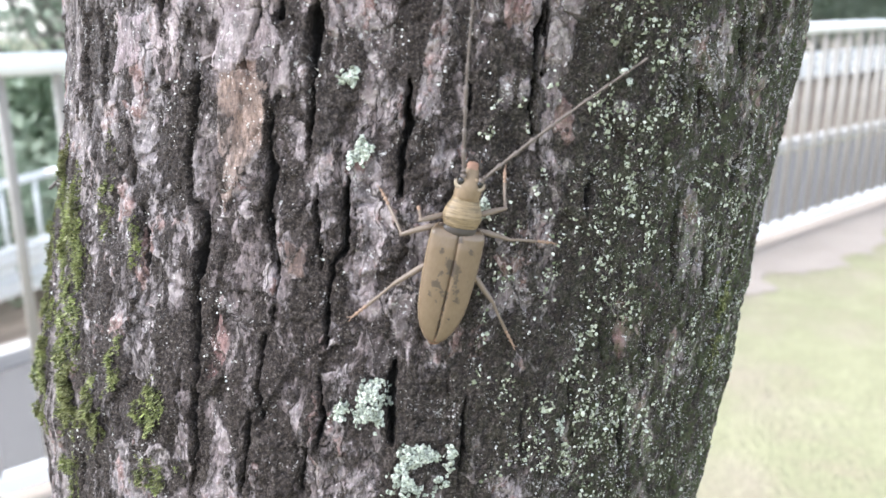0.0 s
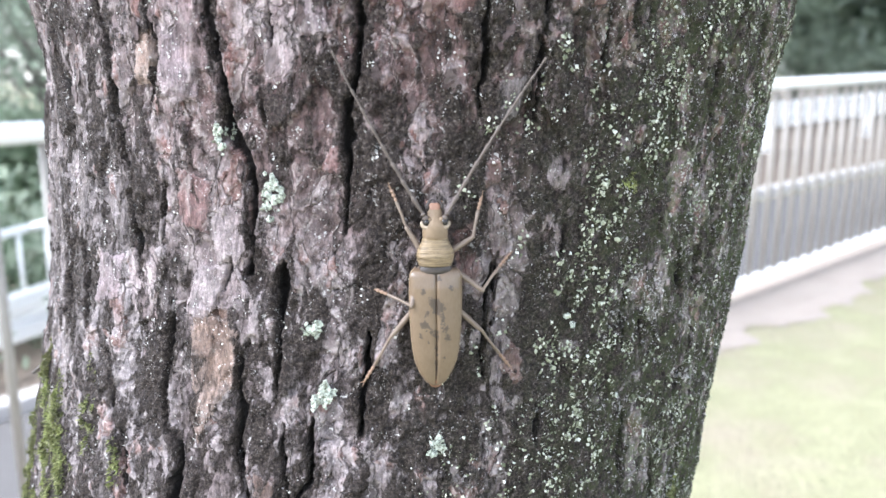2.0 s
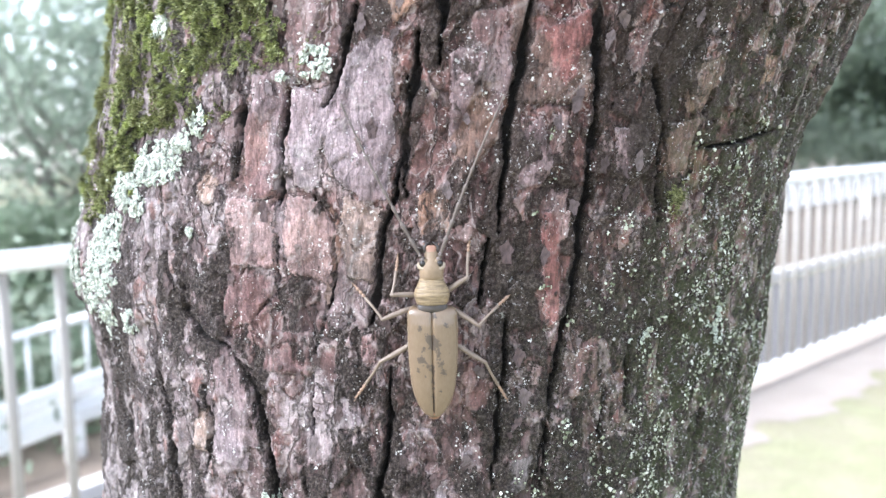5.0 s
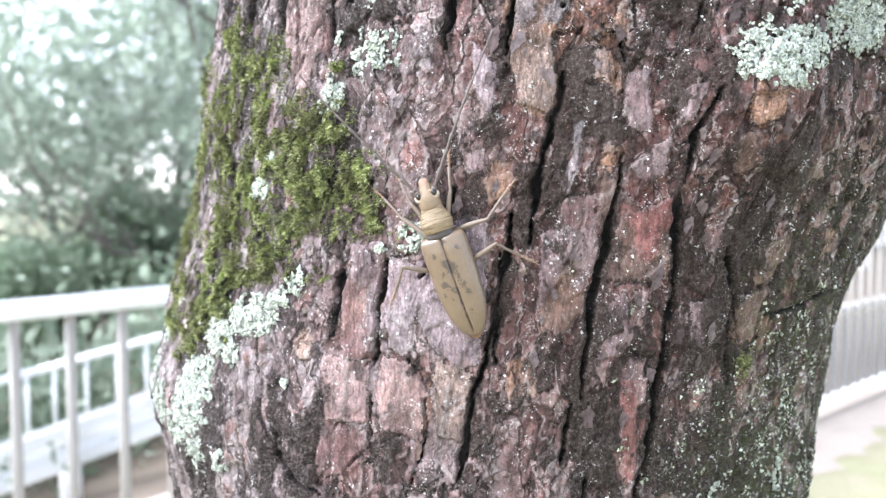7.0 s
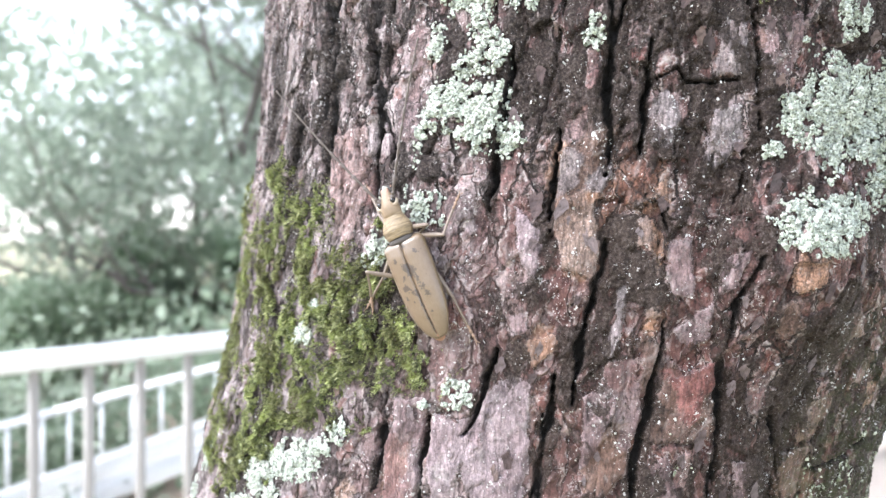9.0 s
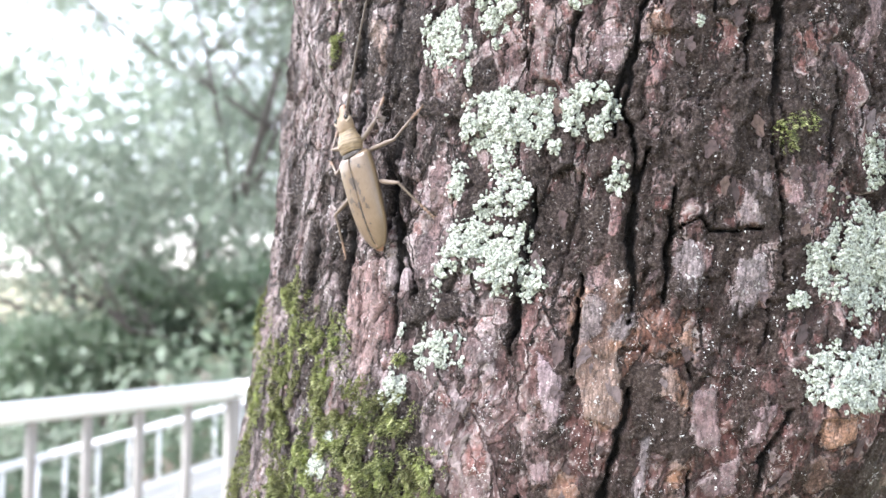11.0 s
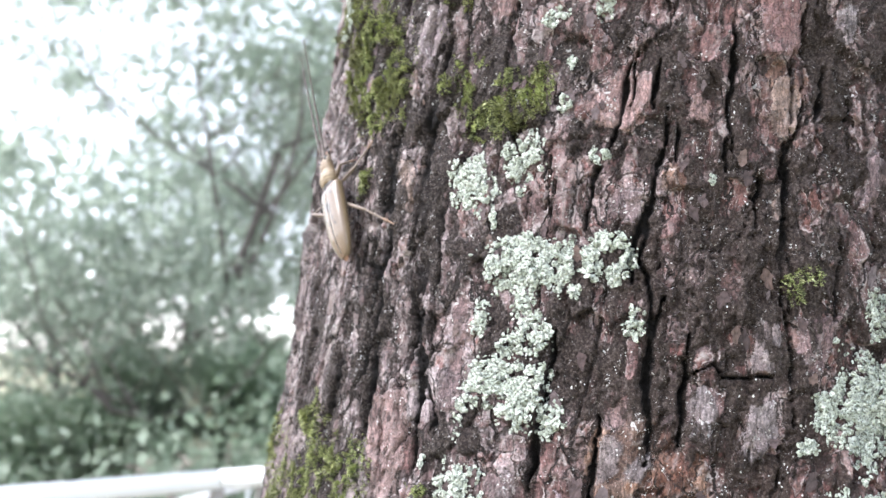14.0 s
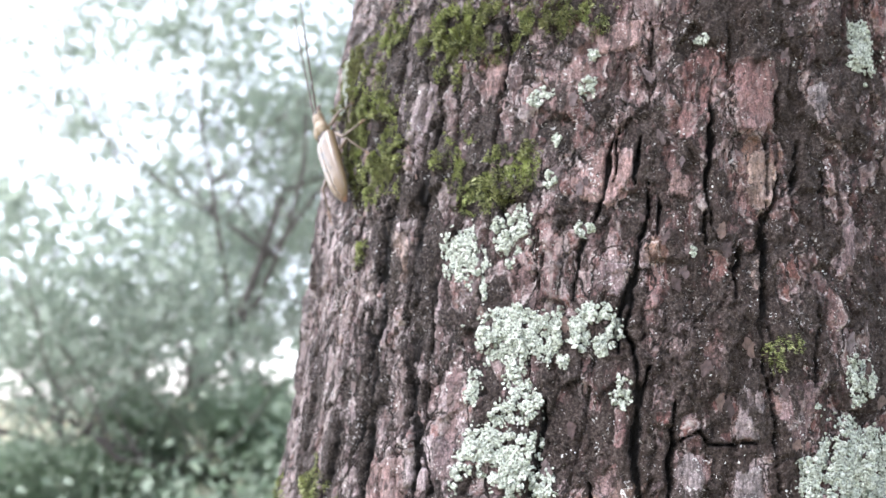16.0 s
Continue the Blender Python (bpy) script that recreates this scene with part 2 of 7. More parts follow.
    sheets = s.math("ADD", sheets, s.math("MULTIPLY", s.math("MULTIPLY", chip_lot, s.ramp(chip_rim, [(0.0, 0.0), (0.08, 0.4)])), chipped))
    grit = s.math("ADD", s.math("MULTIPLY", streak, 0.22), s.math("MULTIPLY", s.noise(1300, 4, 0.75), s.math("ADD", 0.25, s.math("MULTIPLY", cover, 1.3))))
    s.bump(s.math("ADD", s.math("ADD", s.math("MULTIPLY", sheets, s.math("MULTIPLY_ADD", flaky, 0.3, c=0.75)), grit), s.math("MULTIPLY", s.math("MULTIPLY", flank, sliver), 1.2)), 0.0016, 1.0)
    return s.mat


def scale_material():
    s = Shade("loose_bark_scale")
    c = s.ramp(s.each(), [(0.0, (0.075, 0.050, 0.046)), (0.3, (0.135, 0.087, 0.081)), (0.55, (0.18, 0.128, 0.124)), (0.8, (0.24, 0.19, 0.185)), (1.0, (0.21, 0.135, 0.105))])
    c = s.mix(0.8, c, s.ramp(s.noise(1.4, 5, 0.65), [(0.32, 0.45), (0.5, 0.95), (0.7, 1.4)]), "MULTIPLY")
    s.colour(c).bump(s.noise(2.5, 5, 0.7), 0.12, 0.7)
    return s.mat


def crumb_material():
    s = Shade("grey_green_lichen", 0.9)
    s.colour(s.ramp(s.island(), [(0.0, (0.13, 0.145, 0.085)), (0.35, (0.27, 0.29, 0.195)), (0.7, (0.44, 0.46, 0.35)), (1.0, (0.67, 0.68, 0.60))]))
    return s.mat


def dust_material():
    s = Shade("white_lichen_dust", 0.9)
    s.colour(s.mix(s.island(), (0.38, 0.37, 0.34), (0.72, 0.71, 0.67)))
    return s.mat


def lichen_material():
    s = Shade("crust_lichen", 0.9)
    c = s.mix(s.island(), (0.52, 0.575, 0.45), (0.87, 0.905, 0.80))
    c = s.mix(s.ramp(s.noise(500, 4), [(0.42, 0.0), (0.7, 0.7)]), c, (0.66, 0.70, 0.61))
    # shade in the crevices between lobes is put in as dark colour
    c = s.mix(s.ramp(s.noise(1300, 3), [(0.52, 0.0), (0.60, 0.8)]), c, (0.13, 0.15, 0.105))
    s.colour(c).bump(s.ramp(s.noise(1300, 3), [(0.38, 1.0), (0.62, 0.0)]), 0.0007, 1.0)
    return s.mat


def moss_material():
    s = Shade("moss", 0.85)
    c = s.ramp(s.island(), [(0.0, (0.04, 0.052, 0.018)), (0.3, (0.13, 0.155, 0.05)), (0.65, (0.30, 0.33, 0.115)), (1.0, (0.60, 0.61, 0.33))])
    c = s.mix(s.ramp(s.noise(230, 4, 0.6), [(0.36, 0.8), (0.43, 0.2), (0.48, 0.0)]), c, (0.04, 0.045, 0.028))
    c = s.mix(s.ramp(s.noise(190, 3, 0.6), [(0.54, 0.0), (0.66, 0.6)]), c, (0.42, 0.49, 0.15))
    s.colour(s.mix(s.ramp(s.noise(45, 3), [(0.42, 0.0), (0.7, 0.6)]), c, (0.10, 0.085, 0.035)))
    s.bsdf.inputs["Subsurface Weight"].default_value = 0.1
    s.bsdf.inputs["Subsurface Radius"].default_value = (0.001, 0.001, 0.0005)
    return s.mat


def leaf_material(name, dark, light):
    s = Shade(name, 0.55)
    c = s.mix(s.island(), dark, light)
    c = s.mix(s.ramp(s.noise(0.6, 3), [(0.38, 0.0), (0.62, 0.8)]), c, tuple(v * 0.5 for v in dark))
    s.colour(c)
    glow = s.node("ShaderNodeBsdfTranslucent", [("Color", s.mix(0.6, c, (0.58, 0.64, 0.53)))])
    both = s.node("ShaderNodeMixShader", [(1, s.bsdf.outputs[0]), (2, glow.outputs[0])])
    both.inputs[0].default_value = 0.6
    s.links.new(both.outputs[0], s.nodes["Material Output"].inputs["Surface"])
    return s.mat


def grass_ground_material():
    s = Shade("lawn", 0.9)
    c = s.ramp(s.noise(5, 6, 0.65), [(0.3, (0.295, 0.255, 0.165)), (0.48, (0.278, 0.270, 0.152)), (0.7, (0.34, 0.325, 0.19))])
    c = s.mix(s.ramp(s.noise(2.2, 4), [(0.5, 0.0), (0.68, 0.8)]), c, (0.335, 0.282, 0.205))
    s.colour(s.mix(0.6, c, s.ramp(s.noise(90, 3), [(0.3, 0.6), (0.7, 1.3)]), "MULTIPLY")).bump(s.noise(60, 5), 0.02)
    return s.mat


def elytron_material():
    s = Shade("elytron", 0.33)
    c = s.mix(s.noise(160, 4), (0.122, 0.081, 0.046), (0.176, 0.124, 0.077))
    c = s.mix(s.ramp(s.noise(1.0, 3, vector=s.scaled(2600, 700, 2600)), [(0.35, 0.0), (0.75, 0.35)]), c, (0.22, 0.162, 0.112))
    c = s.mix(s.math("MULTIPLY", s.attr("margin"), 0.65), c, (0.275, 0.20, 0.108))
    # dark worn spots down the middle of the back
    spots = s.ramp(s.math("ADD", s.math("MULTIPLY", s.noise(620, 5, 0.75), 1.4), s.math("MULTIPLY", s.attr("worn"), 0.5)), [(0.90, 0.0), (1.08, 0.85)])
    c = s.mix(spots, c, (0.05, 0.038, 0.03))
    s.colour(c).bump(s.noise(1.0, 3, vector=s.scaled(3000, 1200, 3000)), 0.0001, 0.6)
    s.bsdf.inputs["Coat Weight"].default_value = 0.3
    s.bsdf.inputs["Coat Roughness"].default_value = 0.32
    return s.mat


def collar_material():
    s = Shade("wrinkled_chitin", 0.45)
    lines = s.noise(1.0, 4, 0.6, s.scaled(160, 2400, 160), 0.3)
    c = s.mix(s.noise(400, 4), (0.20, 0.142, 0.075), (0.31, 0.23, 0.13))
    s.colour(s.mix(s.ramp(lines, [(0.40, 0.65), (0.52, 0.0)]), c, (0.08, 0.055, 0.032))).bump(lines, 0.0004, 1.0)
    return s.mat


COLLAR = collar_material()
BARK, LICHEN, MOSS, SCALE, CRUMB, DUST = bark_material(), lichen_material(), moss_material(), scale_material(), crumb_material(), dust_material()
# the pale and mid leaf colours are lightened to stand in for haze
LEAF_PALE = leaf_material("leaves_hazed_grey_green", (0.165, 0.23, 0.165), (0.29, 0.365, 0.27))
LEAF_MID = leaf_material("leaves_mid_green", (0.105, 0.175, 0.100), (0.215, 0.31, 0.17))
LEAF_DARK = leaf_material("leaves_deep_green", (0.050, 0.085, 0.045), (0.105, 0.15, 0.075))
LAWN = grass_ground_material()
ASPHALT = worn("asphalt", (0.075, 0.070, 0.066), (0.125, 0.117, 0.11), 3.0, (0.7, 0.9), 0.003, grain=60)
EARTH = worn("bare_earth", (0.13, 0.10, 0.075), (0.24, 0.19, 0.145), 4.0, (0.85, 0.95), 0.01, grain=20)
TRODDEN = worn("trodden_earth", (0.27, 0.225, 0.185), (0.40, 0.345, 0.29), 6.0, (0.85, 0.95), 0.006, grain=18)
CONCRETE = worn("pale_concrete", (0.46, 0.43, 0.40), (0.58, 0.55, 0.51), 5.0, (0.75, 0.9), 0.002, grain=25)
# the bars' back-lit tone is put into this darker beige; the rails stay white
RAIL_BACKLIT = worn("white_paint_backlit", (0.255, 0.228, 0.198), (0.335, 0.308, 0.268), 9.0, (0.35, 0.5), 0.0003)
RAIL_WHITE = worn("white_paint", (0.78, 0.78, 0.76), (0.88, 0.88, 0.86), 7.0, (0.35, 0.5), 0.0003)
# distant limbs carry some haze in their lightened colour
FAR_WOOD = worn("far_bark", (0.085, 0.075, 0.068), (0.17, 0.15, 0.135), 6.0, (0.8, 0.95), 0.01)
ELYTRON = elytron_material()
CHITIN = worn("straw_chitin", (0.10, 0.066, 0.036), (0.31, 0.22, 0.13), 520.0, (0.4, 0.6), 0.0001)
LEG_CHITIN = worn("grey_chitin", (0.115, 0.084, 0.062), (0.265, 0.205, 0.155), 300.0, (0.4, 0.6), 0.0001)
PALE_CHITIN = worn("pale_chitin", (0.27, 0.21, 0.145), (0.40, 0.325, 0.235), 400.0, (0.35, 0.5), 0.0001)
FOOT_CHITIN = worn("foot_chitin", (0.20, 0.12, 0.078), (0.35, 0.24, 0.165), 500.0, (0.5, 0.7), 0.0001)
ANTENNA_CHITIN = worn("dusky_chitin", (0.05, 0.040, 0.035), (0.18, 0.142, 0.118), 420.0, (0.45, 0.6), 0.0001)
RUST_CHITIN = worn("rusty_chitin", (0.20, 0.10, 0.06), (0.35, 0.20, 0.13), 400.0, (0.4, 0.6), 0.0001)
DARK_CHITIN = worn("dark_chitin", (0.03, 0.024, 0.02), (0.07, 0.055, 0.045), 400.0, (0.3, 0.5), 0.0001)
EYE_GLOSS = worn("dark_eye", (0.012, 0.010, 0.009), (0.03, 0.025, 0.02), 500.0, (0.12, 0.2), 0.00005)


def part(name, bm, material, parent=None, label="", smooth=True):
    """Links a bmesh as one mesh object, under a thing or a part if one is given."""
    me = bpy.data.meshes.new(name)
    bm.to_mesh(me)
    bm.free()
    me.materials.append(material)
    if smooth:
        me.shade_smooth()
    ob = new(name, me)
    if parent is not None:
        ob.parent = parent
    return tagged(ob, label)


def mesh_object(name, verts, faces, material, parent=None, label="", smooth=False):
    """A mesh from arrays of places and of equal-sided faces."""
    verts, faces = np.asarray(verts, dtype=np.float32), np.asarray(faces, dtype=np.int32)
    me = bpy.data.meshes.new(name)
    n, k = faces.shape
    me.vertices.add(len(verts))
    me.vertices.foreach_set("co", verts.ravel())
    me.loops.add(n * k)
    me.loops.foreach_set("vertex_index", faces.ravel())
    me.polygons.add(n)
    me.polygons.foreach_set("loop_start", np.arange(0, n * k, k, dtype=np.int32))
    me.update(calc_edges=True)
    me.validate()
    me.materials.append(material)
    if smooth:
        me.shade_smooth()
    ob = new(name, me)
    if parent is not None:
        ob.parent = parent
    return tagged(ob, label)


def box(bm, size, m=Matrix(), bevel=0.0):
    r = bmesh.ops.create_cube(bm, size=1.0, matrix=m @ Matrix.Diagonal((*size, 1)))
    if bevel:
        edges = list({e for v in r["verts"] for e in v.link_edges})
        bmesh.ops.bevel(bm, geom=edges, offset=bevel, segments=2, affect="EDGES", profile=0.7)
    return bm


def tube(bm, points, radii, sides=10):
    """A round bar through points, with a radius at each."""
    points = [Vector(p) for p in points]
    rings = []
    for i, (p, r) in enumerate(zip(points, radii)):
        way = (points[min(i + 1, len(points) - 1)] - points[max(i - 1, 0)]).normalized()
        side = way.cross(Vector((0, 0, 1)) if abs(way.z) < 0.9 else Vector((1, 0, 0))).normalized()
        up = side.cross(way)
        rings.append([bm.verts.new(p + r * (math.cos(k) * side + math.sin(k) * up)) for k in (2 * math.pi * j / sides for j in range(sides))])
    for a, b in zip(rings, rings[1:]):
        for j in range(sides):
            bm.faces.new((a[j], a[(j + 1) % sides], b[(j + 1) % sides], b[j]))
    bm.faces.new(rings[0][::-1])
    bm.faces.new(rings[-1])
    return bm
# ---- the trunk's form: a leaning axis and a girth that changes with height ----
AXIS_Z = [0.00, 0.30, 0.60, 0.85, 0.96, 1.04, 1.08, 1.12, 1.16, 1.20, 1.24, 1.28, 1.32, 1.36, 1.40, 1.44, 1.48, 1.52, 1.56, 1.60, 1.64, 1.68, 1.80, 2.20, 3.00, 4.20]
AXIS_X = [-0.06, -0.055, -0.045, -0.034, -0.029, -0.022, -0.013, -0.007, -0.001, 0.001, 0.002, 0.007, 0.018, 0.028, 0.037, 0.043, 0.046, 0.048, 0.051, 0.054, 0.059, 0.065, 0.08, 0.11, 0.16, 0.20]
AXIS_Y = [0.335, 0.335, 0.337, 0.340, 0.343, 0.347, 0.354, 0.360, 0.360, 0.359, 0.359, 0.358, 0.358, 0.359, 0.363, 0.363, 0.363, 0.361, 0.357, 0.353, 0.349, 0.346, 0.345, 0.35, 0.37, 0.40]
GIRTH = [0.205, 0.165, 0.150, 0.141, 0.139, 0.141, 0.143, 0.144, 0.144, 0.145, 0.149, 0.152, 0.153, 0.157, 0.160, 0.162, 0.162, 0.161, 0.159, 0.159, 0.156, 0.152, 0.148, 0.135, 0.10, 0.004]
# swellings and hollows: angle, height, spread in angle, spread in height, depth
SWELLS = [(-0.15, 1.29, 0.40, 0.07, -0.0045), (0.30, 1.372, 0.16, 0.028, 0.012), (-1.15, 1.262, 0.35, 0.020, 0.0055), (-1.2, 1.30, 0.35, 0.018, 0.002),
          (0.95, 1.375, 0.45, 0.035, 0.007), (1.15, 1.225, 0.3, 0.015, 0.003), (-1.15, 1.215, 0.3, 0.02, -0.003), (1.2, 1.30, 0.3, 0.02, -0.004),
          (1.2, 1.03, 0.3, 0.03, 0.003), (-1.2, 1.02, 0.3, 0.02, 0.003)]


def smooth_at(z, table):
    z = np.asarray(z, dtype=float)
    return sum(w * np.interp(z + o, AXIS_Z, table) for o, w in ((-0.026, 0.12), (-0.013, 0.23), (0.0, 0.30), (0.013, 0.23), (0.026, 0.12)))


def girth_at(a, z):
    r = smooth_at(z, GIRTH)
    for a0, z0, sa, sz, h in SWELLS:
        r = r + h * np.exp(-((a - a0) / sa) ** 2 - ((z - z0) / sz) ** 2)
    return r


def bark(a, z, lift=0.0):
    """Points of the trunk's skin: a is the angle from the side that faces -y, towards +x."""
    r = girth_at(a, z) + lift
    return smooth_at(z, AXIS_X) + r * np.sin(a), smooth_at(z, AXIS_Y) - r * np.cos(a), np.asarray(z, dtype=float)


def bark_frame(a, z, lift=0.0):
    """Place, way up, way round and way out at one point of the skin."""
    p, q, s = (Vector([float(v) for v in bark(u, w, lift)]) for u, w in ((a, z), (a + 0.02, z), (a, z + 0.004)))
    east, north = (q - p).normalized(), (s - p).normalized()
    out = east.cross(north).normalized()
    return p, (out.cross(east)).normalized(), east, out


# ---- the setting: a lawn, a path's edge, a railing, a road that runs down to -x, a guard rail ----
FENCE_Y, FENCE_M = 2.706, 0.80          # the railing stands over y = FENCE_Y + FENCE_M * x
KERB_U, GUARD_U = 1.87, 2.73            # metres beyond the railing
ALONG = Vector((1, FENCE_M, 0)).normalized()
ACROSS = Vector((-FENCE_M, 1, 0)).normalized()


def beyond(x, y):
    return (y - FENCE_Y - FENCE_M * x) / math.hypot(1, FENCE_M)


def ground_z(x, y):
    """Height of the ground: level lawn, a road beyond the railing that falls to -x, a low bank behind it."""
    u = beyond(x, y)
    lawn = 0.03 + 0.042 * np.clip(x, -6, 8)
    kerb = np.interp(x, [-8, -2, 0.5, 4, 9, 30], [-1.3, -0.36, -0.05, 0.06, 0.2, 0.5])
    bank = np.interp(x, [-8, -2.2, 0.5, 4, 9, 30], [-1.5, -0.44, 0.20, 0.33, 0.5, 0.9])
    return np.where(u < 0, lawn, np.where(u < KERB_U, lawn + (kerb - lawn) * np.clip(u / KERB_U, 0, 1),
                                          kerb + (bank - kerb) * np.clip((u - KERB_U) / (GUARD_U - KERB_U), 0, 1)))


def sheet(name, us, vs, material, lift=0.0, label="", kind="structure", ragged=0.0):
    """A strip of ground between distances us beyond the railing, at lengths vs along it."""
    U, V = np.meshgrid(us, vs, indexing="ij")
    U[0] += ragged * (np.sin(vs * 5.1) + np.sin(vs * 11.7 + 1) + 0.7 * np.sin(vs * 23.3 + 2) + 0.9 * np.sin(vs * 47.1) * np.sin(vs * 31.7)) / 2.7
    X, Y = V * ALONG.x + U * ACROSS.x, FENCE_Y + V * ALONG.y + U * ACROSS.y
    Z = ground_z(X, Y) + lift
    n, m = U.shape
    k = np.arange(n * m).reshape(n, m)
    faces = np.stack([k[:-1, :-1], k[1:, :-1], k[1:, 1:], k[:-1, 1:]], -1).reshape(-1, 4)[:, ::-1]
    ob = mesh_object(name, np.stack([X, Y, Z], -1).reshape(-1, 3), faces, material, smooth=True)
    return tagged(ob, label, kind=kind)


def steps(*stops):
    """Lengths with a spacing for each stretch: start, (spacing, end), ..."""
    out = [stops[0]]
    for gap, end in stops[1:]:
        n = max(1, round((end - out[-1]) / gap))
        out += list(np.linspace(out[-1], end, n + 1)[1:])
    return np.array(out)


LENGTHS = steps(-300, (40, -60), (5, -15), (0.5, -6), (0.2, -3), (0.05, 6), (0.2, 12), (0.6, 30), (6, 60), (40, 300))
sheet("ground", steps(-300, (30, -30), (3, -6), (0.3, 0.0), (0.2, 4), (1, 20), (30, 300)), LENGTHS, LAWN, label="short pale-green lawn with dry yellow patches")
sheet("pavement", np.array([-0.40, -0.25, -0.12, -0.01, 0.14]), LENGTHS[3:-3], TRODDEN, 0.004, "worn bare strip of trodden earth along the railing", ragged=0.12)
sheet("road", steps(0.14, (0.25, KERB_U)), LENGTHS[3:-3], ASPHALT, 0.006, "grey asphalt road running downhill behind the railing")
sheet("verge", steps(KERB_U + 0.12, (0.12, 4.6), (1.0, 22)), LENGTHS[3:-3], EARTH, 0.008, "bare brown earth bank beyond the road")


def kerb_stones():
    group = tagged(new("kerb"), "pale concrete kerb stones along the road", kind="structure")
    bm = box(bmesh.new(), (0.98, 0.12, 0.14), bevel=0.012)
    first = part("kerb_stone", bm, CONCRETE, group, smooth=False)
    for i in range(-8, 22):
        v = i * 1.0
        x, y = v * ALONG.x + KERB_U * ACROSS.x + 0.06 * ACROSS.x, FENCE_Y + v * ALONG.y + (KERB_U + 0.06) * ACROSS.y
        ob = first if i == -8 else new("kerb_stone", first.data)
        ob.parent = group
        dz = float(ground_z(x + ALONG.x, y + ALONG.y) - ground_z(x, y))
        ob.matrix_basis = Matrix.Translation((x, y, float(ground_z(x, y)) + 0.015)) @ pose(0, 0, 0, 0, -math.degrees(math.atan(dz)), math.degrees(math.atan(FENCE_M)))


kerb_stones()


def fence_top(x):
    return 1.106 + 0.032 * x


def fence_bottom(x):
    return 0.10 + 0.045 * x


def over_fence(x, z, u=0.0):
    return Vector((x + u * ACROSS.x, FENCE_Y + FENCE_M * x + u * ACROSS.y, z))


def railing():
    """Panels of round bars between a thick top rail and a flat bottom rail."""
    gap, per = 0.0985, 20
    bars_at = np.arange(-4.56, 8.2, gap)
    baluster, low_bar = {}, None
    for k in range(0, len(bars_at) - 1, per):
        x0, x1 = bars_at[k], bars_at[min(k + per, len(bars_at) - 1)]
        root = tagged(new("railing_panel"), "white painted steel railing, upright bars darkened beige for back light", "railing", "railing along the path")
        root.matrix_basis = Matrix.Translation(over_fence(x0, float(ground_z(x0, FENCE_Y + FENCE_M * x0))))
        inv = root.matrix_basis.inverted()
        at = lambda x, z: inv @ over_fence(x, z)
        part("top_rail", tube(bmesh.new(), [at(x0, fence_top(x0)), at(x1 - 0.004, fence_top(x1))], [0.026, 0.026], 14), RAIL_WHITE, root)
        bm = bmesh.new()
        a, b = at(x0, fence_bottom(x0)), at(x1 - 0.004, fence_bottom(x1))
        box(bm, ((b - a).length, 0.038, 0.045), Matrix.Translation((a + b) / 2) @ (b - a).to_track_quat("X", "Z").to_matrix().to_4x4(), 0.006)
        part("bottom_rail", bm, RAIL_WHITE, root, smooth=False)
        for x in bars_at[k:k + per]:
            zb, zt = fence_bottom(x) + 0.02, fence_top(x) - 0.022
            post = abs(x - x0) < 0.01
            if post:
                zb = float(ground_z(x, FENCE_Y + FENCE_M * x)) - 0.05
            key = post
            if key not in baluster:
                baluster[key] = tube(bmesh.new(), [(0, 0, 0), (0, 0, 1)], [0.021 if post else 0.0125] * 2, 10)
                me = bpy.data.meshes.new("baluster")
                baluster[key].to_mesh(me)
                baluster[key].free()
                me.materials.append(RAIL_BACKLIT)
                me.shade_smooth()
                baluster[key] = me
            ob = new("post" if post else "baluster", baluster[key])
            ob.parent = root
            ob.matrix_basis = Matrix.Translation(inv @ over_fence(x, zb)) @ Matrix.Diagonal((1, 1, zt - zb, 1))


railing()


def guard_top(x):
    return np.interp(x, [-9, 0.55, 30], [0.629 - 0.259 * 9, 0.772, 0.772 + 0.038 * 29.45])


def over_guard(x, z, u=GUARD_U):
    return over_fence(x - u * ACROSS.x, z, u)


